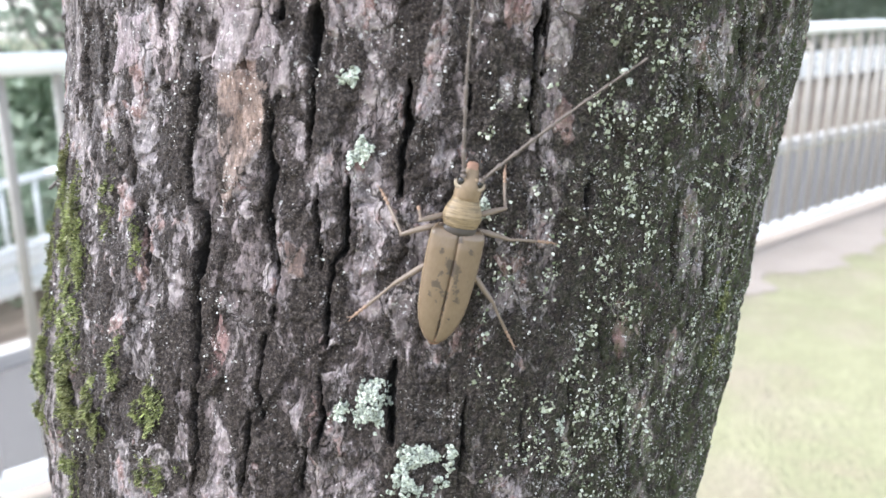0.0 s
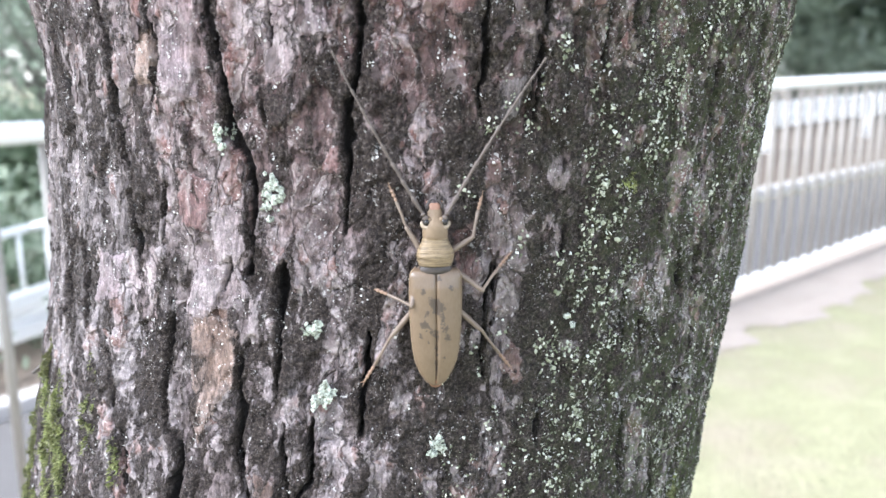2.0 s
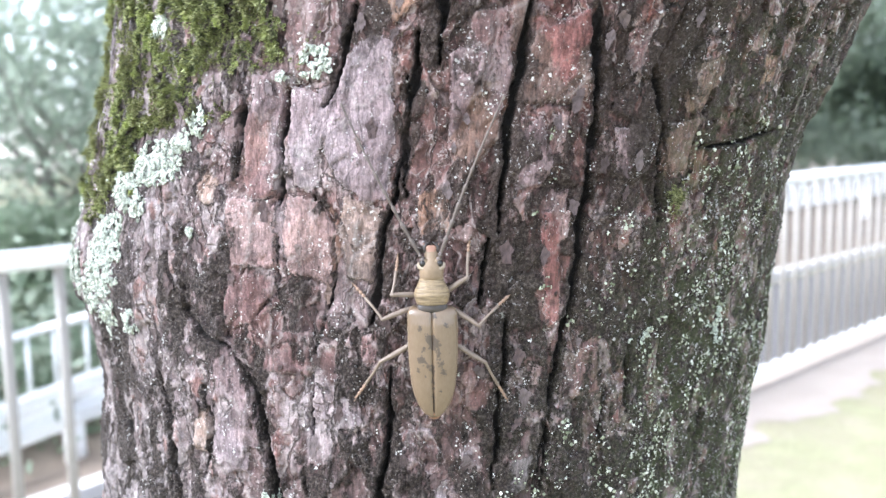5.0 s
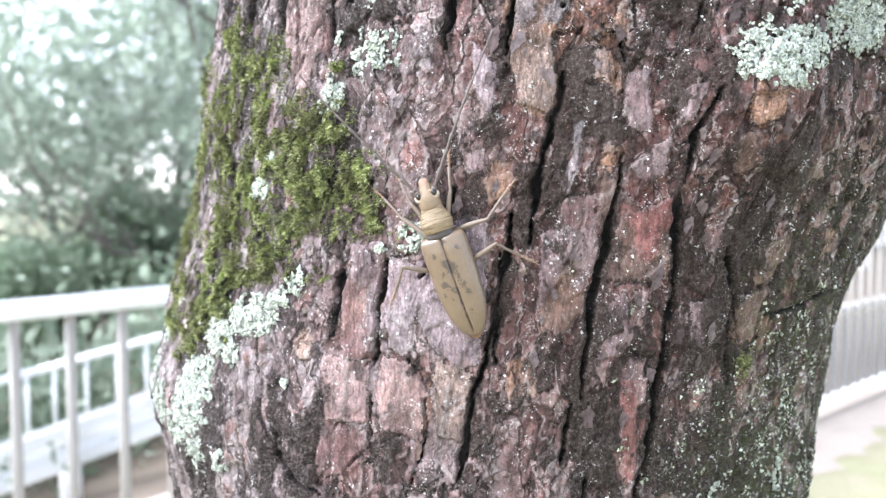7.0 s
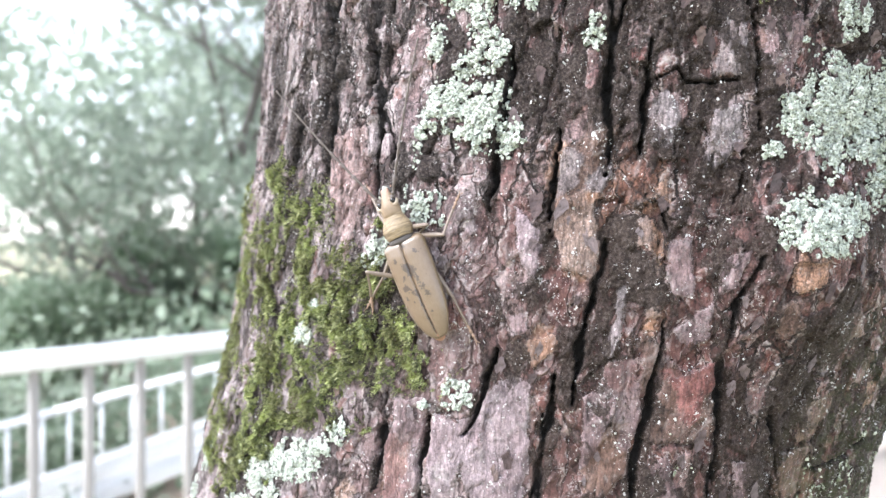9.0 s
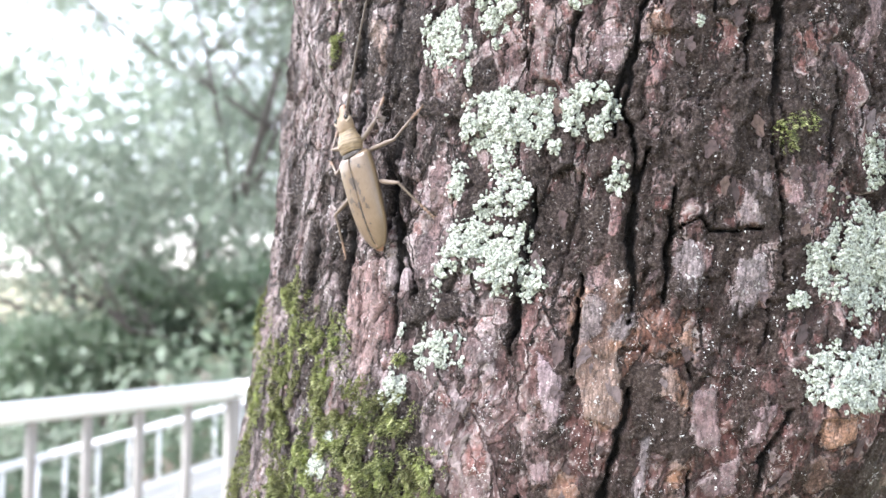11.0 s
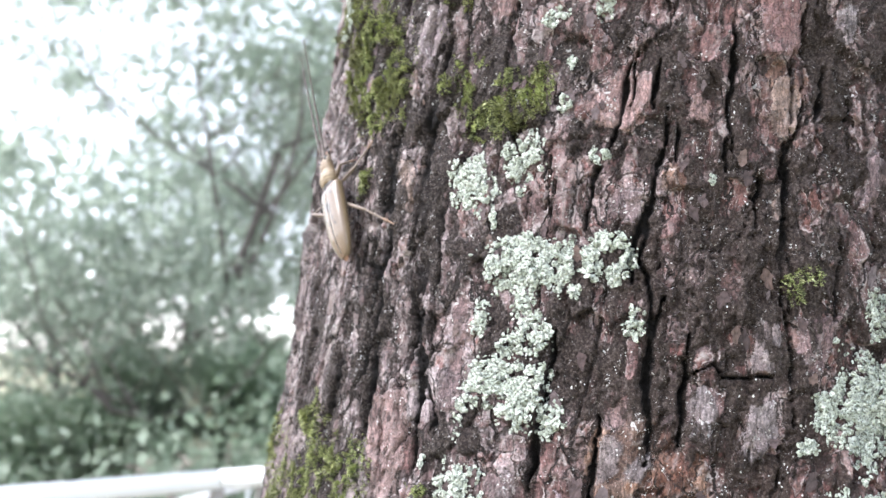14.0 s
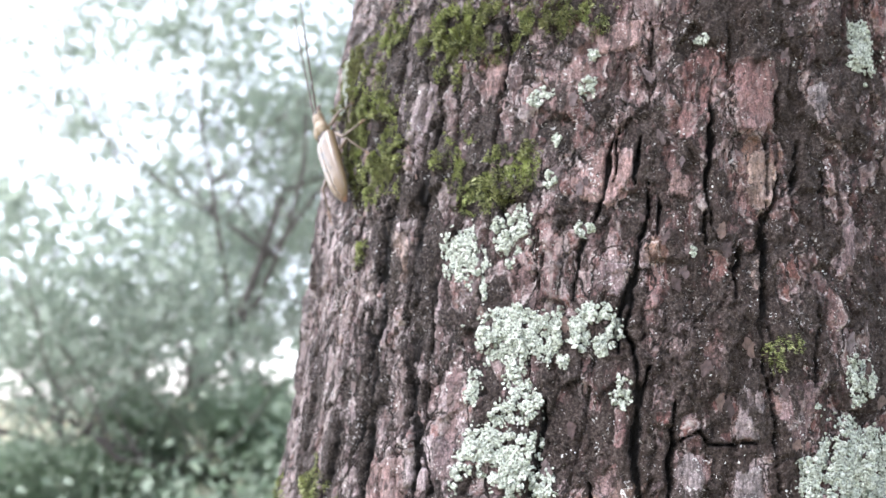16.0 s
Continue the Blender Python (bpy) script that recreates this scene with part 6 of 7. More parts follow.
def lichen(a, z, rx, rz, turn, hole=False):
    """A crust of small overlapping lobes; half sizes in millimetres."""
    rng = np.random.default_rng(int(abs(a) * 1e5 + z * 1e6) % 99991)
    rx, rz = rx / 1000, rz / 1000
    rx, rz = rx * 1.12, rz * 1.12
    count = int(np.clip(rx * rz * 3.14 / 0.44e-6, 24, 1900))
    pa, pz, mid = scatter(rng, a, z, rx, rz, radians(turn), count, 0.44, hole)
    if a > 0.25 and z < 1.33:           # on the shaded side it breaks up into crumbs
        some = rough_noise(pa * SPAN * 330, pz * 240, 29, 3) > 0.2
        pa, pz, mid = pa[some], pz[some], mid[some] - 0.3
    some = (rough_noise(pa * SPAN * 600, pz * 600, 31, 2) > -0.22) & (rough_noise(pa * SPAN * 210, pz * 210, 37, 3) > -0.44 - 0.25 * mid)
    pa, pz, mid = pa[some], pz[some], mid[some]
    count = len(pa)
    if count < 3:
        return
    size = rng.uniform(0.00038, 0.00105, count) * np.clip(0.75 + mid, 0.7, 1.25)
    p, e, n, o = skin_frames(pa, pz, relief_many(pa, pz) + rng.uniform(0.0, 0.0007, count) + 0.0005 * np.clip(mid, 0, 1))
    o = o + 0.42 * rng.normal(0, 1, o.shape)
    o /= np.linalg.norm(o, axis=1)[:, None]
    e = np.cross(n, o)
    e /= np.linalg.norm(e, axis=1)[:, None]
    n = np.cross(o, e)
    verts, faces = lobes(rng, p, e, n, o, size)
    mesh_object("lichen_patch", verts, faces, LICHEN, near_tree, "pale mint-green crusty lichen patch", smooth=True)


def moss(a, z, rx, rz):
    """A cushion of small leafy shoots; half sizes in millimetres."""
    rng = np.random.default_rng(int(abs(a) * 1e5 + z * 1e6) % 99991)
    rx, rz = rx / 1000, rz / 1000
    rx, rz = rx * 1.2, rz * 1.2
    count = int(np.clip(rx * rz * 3.14 / 0.36e-6, 30, 2900))
    pa, pz, mid = scatter(rng, a, z, rx, rz, 0.0, count, 0.52)
    # bare dark gaps run through the cushion
    some = rough_noise(pa * SPAN * 230, pz * 150, 19, 3) > (0.03 if z > 1.45 else -0.04) - 0.28 * mid
    pa, pz, mid = pa[some], pz[some], mid[some]
    count = len(pa)
    if count < 3:
        return
    size = rng.uniform(0.00045, 0.00125, count) * np.clip(0.7 + 0.8 * mid, 0.6, 1.3)
    mound = np.clip(rough_noise(pa * SPAN * 210, pz * 210, 17, 3) + 0.35, 0, 1.2)
    p, e, n, o = skin_frames(pa, pz, relief_many(pa, pz) + 0.0002 + 0.0030 * mound * np.clip(2.5 * mid, 0.15, 1) * rng.uniform(0.6, 1.0, count))
    size = size * (0.65 + 0.6 * mound)
    blades, verts = 5, []
    spin = rng.uniform(0, 6.3, count)
    for j in range(blades):
        t = spin + 2 * math.pi * j / blades + rng.normal(0, 0.25, count)
        away = np.cos(t)[:, None] * e + np.sin(t)[:, None] * n - 0.25 * np.array([0, 0, 1])
        side = -np.sin(t)[:, None] * e + np.cos(t)[:, None] * n
        s = size[:, None] * rng.uniform(0.7, 1.3, (count, 1))
        tip = p + away * s * rng.uniform(0.4, 0.9, (count, 1)) + o * s * rng.uniform(0.1, 0.9, (count, 1))
        verts += [p - side * s * 0.18 - o * 0.0006, p + side * s * 0.18 - o * 0.0006, tip]
    verts = np.stack(verts, 1).reshape(-1, 3)
    one = np.arange(blades * 3).reshape(-1, 3)
    faces = (np.arange(count)[:, None, None] * (blades * 3) + one[None]).reshape(-1, 3)
    # shoots hang together in small cushions: each draws its own green
    ob = mesh_object("moss_patch", verts, faces, MOSS, near_tree, "cushion of yellow-green moss on the bark")
    ob["kind"] = "stuff"


lichen(-0.572, 1.489, 8.2, 11.7, -20)
lichen(-0.443, 1.497, 7.6, 7.2, 0)
lichen(-0.442, 1.485, 1.5, 2.8, 0)
lichen(-0.499, 1.477, 1.3, 4.5, -10)
lichen(-0.432, 1.462, 12.5, 8.1, 0)
lichen(-0.339, 1.461, 4.7, 8.7, 0)
for turn in (20, 70, 115, 165, 215, 300, 345):
    lichen(-0.250 + 0.0058 * math.cos(radians(turn)) / SPAN, 1.4615 + 0.0062 * math.sin(radians(turn)), 3.2, 3.4, 0)
lichen(-0.310, 1.451, 1.8, 3.2, 0)
lichen(-0.413, 1.447, 3.3, 6.9, 0)
lichen(-0.503, 1.442, 3.7, 6.0, 0)
lichen(-0.382, 1.436, 6.9, 7.6, 20)
lichen(-0.438, 1.433, 2.2, 4.0, 0)
lichen(-0.463, 1.422, 8.9, 7.7, 20)
lichen(-0.395, 1.414, 7.6, 8.7, 0)
lichen(-0.324, 1.411, 5.0, 6.8, 0)
lichen(-0.512, 1.410, 2.2, 9.0, 0)
lichen(-0.185, 1.441, 2.7, 5.4, 0)
lichen(-0.286, 1.496, 3.3, 2.6, 0)
lichen(-0.362, 1.528, 1.7, 2.7, 0)
lichen(-0.366, 1.514, 2.1, 3.2, 0)
lichen(-0.410, 1.544, 4.8, 2.8, 0)
lichen(-0.488, 1.387, 8.3, 6.8, 0)
lichen(-0.067, 1.488, 2.0, 1.7, 0)
lichen(-0.584, 1.393, 1.0, 2.3, 0)
lichen(0.295, 1.419, 14.4, 16.3, 15)
lichen(0.303, 1.448, 4.8, 8.5, 0)
lichen(0.177, 1.405, 3.0, 2.9, 0)
lichen(0.215, 1.439, 1.4, 1.2, 0)
lichen(-0.576, 1.374, 4.2, 7.2, 0)
lichen(-0.742, 1.345, 3.7, 4.1, 0)
lichen(-0.728, 1.355, 2.8, 1.8, 0)
lichen(-0.582, 1.313, 3.5, 4.7, 0)
lichen(-0.711, 1.300, 11.5, 7.5, 0)
lichen(-0.797, 1.290, 3.9, 6.1, 0)
lichen(-0.872, 1.268, 10.3, 10.3, 0)
lichen(-0.324, 1.329, 5.8, 4.7, 0)
lichen(-0.393, 1.325, 1.3, 1.7, 0)
lichen(0.286, 1.383, 13.2, 8.4, 10)
lichen(0.287, 1.417, 13.2, 12.8, 0)
lichen(0.458, 1.407, 12.3, 17.5, 20)
lichen(0.173, 1.406, 2.4, 2.6, 0)
lichen(0.513, 1.392, 8.3, 5.8, 0)
lichen(-0.752, 1.344, 4.8, 3.6, 0)
lichen(-0.583, 1.313, 4.1, 4.5, 0)
lichen(-0.717, 1.300, 10.3, 4.0, -5)
lichen(-0.794, 1.292, 3.7, 5.8, 0)
lichen(-0.868, 1.274, 5.6, 6.0, 0)
lichen(-0.953, 1.252, 7.7, 6.8, 0)
lichen(-0.849, 1.247, 5.6, 6.5, 0)
lichen(-0.741, 1.247, 3.7, 4.6, 0)
lichen(0.463, 1.244, 5.5, 4.1, 0)
lichen(0.660, 1.269, 2.4, 2.8, 0)
lichen(-0.567, 1.279, 1.9, 1.7, 0)
lichen(0.706, 1.245, 4.5, 12.2, -8)
lichen(-0.350, 1.192, 2.3, 4.0, 0)
lichen(-0.244, 1.175, 3.3, 6.2, 0)
lichen(-0.141, 1.139, 2.9, 2.2, 0)
lichen(-0.104, 1.118, 2.7, 4.5, 20)
lichen(0.136, 1.104, 2.4, 3.0, 0)
lichen(0.373, 1.139, 2.1, 3.0, 0)
lichen(0.472, 1.178, 2.1, 2.4, 0)
lichen(-0.003, 1.050, 5.5, 6.7, 0)
lichen(-0.060, 1.048, 2.9, 2.9, 0)
lichen(0.117, 1.029, 10.0, 8.3, 0, True)
lichen(0.384, 1.137, 1.9, 4.5, 0)
lichen(0.406, 1.038, 1.9, 4.8, 0)
lichen(0.553, 1.111, 2.4, 1.7, 0)
lichen(-0.102, 1.119, 2.0, 2.7, 20)
lichen(-0.141, 1.138, 2.7, 2.6, 0)
lichen(-0.459, 1.457, 7.0, 7.0, 0)
lichen(-0.388, 1.457, 6.6, 6.6, 0)
lichen(-0.416, 1.417, 9.1, 6.6, 0)
lichen(-0.374, 1.422, 6.2, 6.2, 0)
lichen(-0.530, 1.484, 5.0, 5.7, 0)
lichen(0.304, 1.563, 7.8, 10.6, 0)
lichen(-0.411, 1.545, 3.7, 3.5, 0)
lichen(-0.304, 1.547, 2.5, 4.5, 10)
lichen(-0.299, 1.559, 1.9, 1.9, 0)
lichen(-0.191, 1.562, 1.5, 1.0, 0)
lichen(-1.170, 1.579, 5.4, 11.9, 0)
lichen(-0.071, 1.562, 2.3, 1.7, 0)
moss(-0.829, 1.059, 11.3, 26.8)
moss(-0.701, 1.105, 3.8, 13.2)
moss(-0.972, 1.110, 3.4, 8.5)
moss(-0.821, 1.032, 7.4, 19.0)
moss(-0.811, 1.006, 4.4, 10.9)
moss(-0.607, 1.052, 3.4, 8.5)
moss(-0.487, 1.041, 6.6, 6.6)
moss(-0.462, 1.020, 8.4, 6.7)
moss(-0.581, 1.090, 2.5, 9.0)
moss(-0.887, 1.382, 13.0, 15.2)
moss(-0.930, 1.361, 13.3, 16.6)
moss(-0.843, 1.336, 16.1, 16.1)
moss(-0.649, 1.357, 14.7, 17.6)
moss(-0.503, 1.343, 14.0, 12.2)
moss(-0.393, 1.332, 6.6, 5.1)
moss(-0.771, 1.316, 12.6, 9.5)
moss(-0.957, 1.289, 6.5, 12.8)
moss(-0.563, 1.365, 8.7, 6.8)
moss(-0.565, 1.315, 7.8, 4.3)
moss(-0.819, 1.308, 9.3, 15.5)
moss(-0.916, 1.291, 5.7, 12.0)
moss(-0.431, 1.338, 13.2, 7.9)
moss(-0.842, 1.344, 11.5, 14.6)
moss(-0.938, 1.532, 13.8, 14.9)
moss(-0.609, 1.529, 5.7, 7.3)
moss(-0.527, 1.516, 10.8, 11.8)
moss(-0.441, 1.521, 4.3, 10.7)
moss(-0.907, 1.497, 4.9, 3.1)
moss(-0.999, 1.379, 10.5, 8.2)
moss(-0.775, 1.390, 7.4, 9.5)
moss(-0.569, 1.384, 5.0, 3.5)
moss(0.134, 1.455, 5.7, 6.1)
moss(-0.585, 1.576, 21.1, 10.7)
moss(-0.886, 1.588, 8.8, 13.7)
moss(-0.397, 1.572, 20.3, 7.7)
moss(-1.138, 1.586, 6.4, 10.7)
moss(-0.827, 1.528, 6.9, 10.5)
moss(-0.903, 1.495, 4.6, 5.6)
moss(0.480, 1.286, 3.6, 5.1)
moss(0.479, 1.178, 2.8, 2.8)
moss(0.902, 1.056, 4.1, 16.3)
moss(-0.647, 1.572, 15.5, 17.7)
moss(-0.554, 1.574, 15.2, 10.9)
moss(-0.903, 1.584, 8.8, 14.6)
moss(-0.830, 1.530, 10.4, 15.9)
moss(-0.998, 1.543, 5.9, 13.4)
moss(-0.587, 1.523, 6.2, 10.4)
moss(-0.431, 1.520, 5.6, 10.0)
moss(-0.941, 1.380, 13.2, 10.0)
moss(-0.769, 1.372, 11.4, 12.3)
moss(-0.934, 1.357, 12.9, 13.2)
moss(-0.769, 1.348, 12.8, 12.3)
moss(-0.608, 1.341, 10.5, 9.6)
moss(-0.509, 1.345, 7.4, 9.3)
moss(-0.904, 1.327, 14.2, 12.0)
moss(-0.757, 1.320, 14.2, 10.3)
moss(-0.634, 1.325, 9.7, 8.8)
moss(-0.865, 1.302, 10.1, 8.7)
moss(-0.444, 1.338, 5.1, 7.3)
lichen(-0.803, 1.293, 9.3, 6.4, 0)
lichen(-0.702, 1.301, 9.4, 5.7, 0)
lichen(-0.621, 1.306, 4.9, 4.0, 0)
lichen(-0.853, 1.277, 10.1, 6.7, 0)
lichen(-0.889, 1.261, 9.1, 8.0, 0)
lichen(-0.743, 1.286, 5.7, 4.2, 0)
lichen(0.236, 1.418, 7.8, 8.6, 0)
lichen(0.328, 1.422, 10.4, 9.9, 0)
lichen(0.438, 1.417, 12.5, 12.3, 0)
lichen(0.534, 1.400, 8.6, 11.6, 0)
lichen(0.374, 1.409, 7.5, 6.9, 0)
lichen(0.303, 1.384, 7.8, 7.0, 0)
lichen(0.241, 1.384, 7.1, 7.3, 0)
lichen(0.360, 1.390, 6.1, 5.4, 0)
lichen(0.462, 1.430, 10.6, 6.3, 0)
moss(-0.610, 1.578, 16.4, 10.1)
moss(-0.684, 1.576, 11.7, 8.0)
moss(-0.423, 1.573, 17.7, 6.4)
moss(-1.061, 1.582, 18.6, 14.3)
moss(-0.932, 1.556, 18.3, 13.3)
moss(-0.840, 1.536, 12.1, 10.4)
moss(-1.019, 1.550, 15.9, 14.3)
moss(-0.877, 1.532, 12.2, 11.1)
moss(-0.617, 1.527, 6.9, 9.1)
moss(-0.455, 1.519, 6.4, 11.6)
moss(-0.533, 1.511, 9.0, 6.8)
moss(-1.15, 1.365, 14.0, 26.0)
moss(-1.18, 1.325, 13.0, 22.0)
moss(-1.05, 1.30, 12.0, 16.0)
moss(-1.08, 1.06, 11.0, 26.0)
moss(-1.05, 1.03, 10.0, 18.0)
moss(-1.0, 1.10, 5.0, 10.0)
moss(-1.2, 1.575, 7.0, 14.0)
moss(-1.0, 1.545, 9.0, 16.0)
moss(-0.98, 1.40, 10.0, 10.0)
moss(-1.25, 1.39, 10.0, 12.0)
moss(-0.78, 1.35, 12.0, 18.0)
moss(-0.70, 1.325, 12.0, 12.0)
moss(-0.66, 1.36, 10.0, 14.0)
moss(-0.9, 1.30, 10.0, 12.0)
moss(-0.6, 1.335, 9.0, 10.0)
moss(-0.88, 1.085, 9.0, 18.0)
moss(-0.70, 1.03, 9.0, 12.0)
lichen(-1.15, 1.268, 6.0, 9.0, 0)
lichen(-1.05, 1.262, 6.0, 9.0, 0)
lichen(-1.1, 1.29, 5.0, 6.0, 0)


def crumbs(name, seed, clumps, per, a0, a1, z0, z1, low, high, spread, material, label):
    """Loose grains of lichen that gather in small upright clumps over a stretch of the bark."""
    rng = np.random.default_rng(seed)
    a, z = rng.uniform(a0, a1, clumps * 4), rng.uniform(z0, z1, clumps * 4)
    thick = rough_noise(a * SPAN * 45, z * 30, seed, 4) + 0.3 * rng.normal(0, 1, len(a))
    edge = np.minimum(np.minimum(a - a0, a1 - a) / 0.3, np.minimum(z - z0, z1 - z) / 0.07)
    keep = (thick > 0.05) & (rng.uniform(0, 1, len(a)) < edge)
    a, z = a[keep][:clumps], z[keep][:clumps]
    n = rng.integers(2, per, len(a)) * rng.integers(1, 3, len(a))
    wide = np.repeat(rng.uniform(0.4, 1.0, len(a)) * np.sqrt(n / per), n) * spread
    a = np.repeat(a, n) + rng.normal(0, 1, n.sum()) * wide / SPAN
    z = np.repeat(z, n) + rng.normal(0, 1, n.sum()) * wide * 1.5
    size = low + (high - low) * rng.uniform(0, 1, len(a)) ** 2
    p, e, n, o = skin_frames(a, z, relief_many(a, z) + 0.0001)
    o = o + 0.5 * rng.normal(0, 1, o.shape)
    o /= np.linalg.norm(o, axis=1)[:, None]
    e = np.cross(n, o)
    e /= np.linalg.norm(e, axis=1)[:, None]
    n = np.cross(o, e)
    verts, faces = lobes(rng, p, e, n, o, size, 4)
    mesh_object(name, verts, faces, material, near_tree, label, smooth=True)["kind"] = "stuff"


crumbs("lichen_crust", 5, 1150, 14, 0.12, 1.35, 0.94, 1.325, 0.00022, 0.00085, 0.0019, CRUMB, "grey-green lichen grains strewn over dark bark")
crumbs("lichen_dust", 6, 900, 6, -1.3, 1.2, 0.94, 1.70, 0.00016, 0.0005, 0.0014, DUST, "scattered white lichen grains")


def bark_scales(count):
    """Loose scales of bark, thin and slightly curled, that lift off along one edge."""
    rng = np.random.default_rng(12)
    shapes = []
    for k in range(10):
        bm = bmesh.new()
        n = 13
        rim = [(math.cos(t) * rng.uniform(0.5, 1.2), math.sin(t) * rng.uniform(0.5, 1.2)) for t in np.linspace(0, 2 * math.pi, n, endpoint=False)]
        curl = rng.uniform(0.1, 0.3)
        lift = lambda x, y: curl * (x * x * 0.5 + 0.5 * (y - 0.4) ** 2) + 0.10 * y
        top = [bm.verts.new((x, y, lift(x, y) + 0.10)) for x, y in rim]
        low = [bm.verts.new((x * 0.97, y * 0.97, lift(x, y) - 0.06)) for x, y in rim]
        mid = bm.verts.new((0.05, 0.0, lift(0, 0) + 0.13))
        for i in range(n):
            bm.faces.new((top[i], top[(i + 1) % n], mid))
            bm.faces.new((low[i], low[(i + 1) % n], top[(i + 1) % n], top[i]))
        me = bpy.data.meshes.new("bark_scale")
        bm.to_mesh(me)
        bm.free()
        me.materials.append(SCALE)
        shapes.append(me)
    made = 0
    while made < count:
        a, z = rng.uniform(-1.1, 0.4), rng.uniform(1.2, 1.66)
        i, j = int(np.searchsorted(ANGLES, a)), int(np.searchsorted(HEIGHTS, z))
        if CUT[i, j] > 0.05 or RELIEF[i, j] < -0.001:
            continue
        p, up, east, out = bark_frame(a, z, float(RELIEF[i - 2:i + 3, j - 4:j + 5].max()) - 0.0002)
        w = rng.uniform(0.0007, 0.0022)
        turn = Matrix((east, up, out)).transposed().to_4x4() @ pose(0, 0, 0, rng.normal(0, 5), rng.normal(0, 5), rng.normal(0, 14))
        ob = new("bark_scale", shapes[made % 10])
        ob.parent = near_tree
        ob.matrix_basis = Matrix.Translation(p) @ turn @ Matrix.Diagonal((w, w * rng.uniform(1.2, 2.2), w * 0.8, 1))
        made += 1


bark_scales(280)


def stub_twig(a, z, length):
    """A dead twig's end that sticks out of the bark."""
    p, up, east, out = bark_frame(a, z, -0.001)
    tip = p + out * length - up * length * 0.9
    mid = p.lerp(tip, 0.5) + up * 0.0006
    part("twig", tube(bmesh.new(), [p, mid, tip], [0.0011, 0.0009, 0.0006], 7), FAR_WOOD, near_tree, "short dark twig end")


stub_twig(-1.25, 1.095, 0.0055)



# ---- the longhorn beetle: x to its right, y ahead, z away from the bark, in millimetres until linked ----
def rings(bm, stations, sides=24, wrinkle=None):
    """A body lofted along y: stations of y, half width, half height, centre z."""
    loops = []
    for y, w, h, c in stations:
        loop = []
        for j in range(sides):
            t = 2 * math.pi * j / sides
            k = 1.0 if wrinkle is None else wrinkle(y, t)
            loop.append(bm.verts.new((w * k * math.cos(t), y, c + h * k * math.sin(t))))
        loops.append(loop)
    for a, b in zip(loops, loops[1:]):
        for j in range(sides):
            bm.faces.new((a[j], b[j], b[(j + 1) % sides], a[(j + 1) % sides]))
    bm.faces.new(loops[0])
    bm.faces.new(loops[-1][::-1])
    return bm


def shrink(bm):
    bmesh.ops.recalc_face_normals(bm, faces=bm.faces)
    bmesh.ops.scale(bm, vec=(0.00103, 0.00103, 0.00103), verts=bm.verts)
    return bm


def soft_rows(values, n):
    """A smooth course of n steps through evenly spaced values."""
    values = np.asarray(values, dtype=float)
    x = np.linspace(0, len(values) - 1, n)
    raw = np.interp(x, np.arange(len(values)), values)
    for _ in range(2):
        raw[1:-1] = (raw[:-2] + 2 * raw[1:-1] + raw[2:]) / 4
    return raw


WORN_SPOTS = ((0.4, -2.1, 1.9), (-0.9, -1.2, 1.0), (-3.4, 1.6, 0.7), (-3.0, -7.0, 1.0), (-1.5, -8.6, 0.9), (2.0, -8.5, 1.2), (2.9, -11.0, 0.8), (1.9, -16.3, 0.6), (3.9, 2.5, 0.8),
              (-2.5, -4.0, 0.7), (-4.2, -10.0, 0.6), (1.6, -5.0, 0.8), (0.3, 5.6, 0.9), (-2.2, -11.5, 0.5))


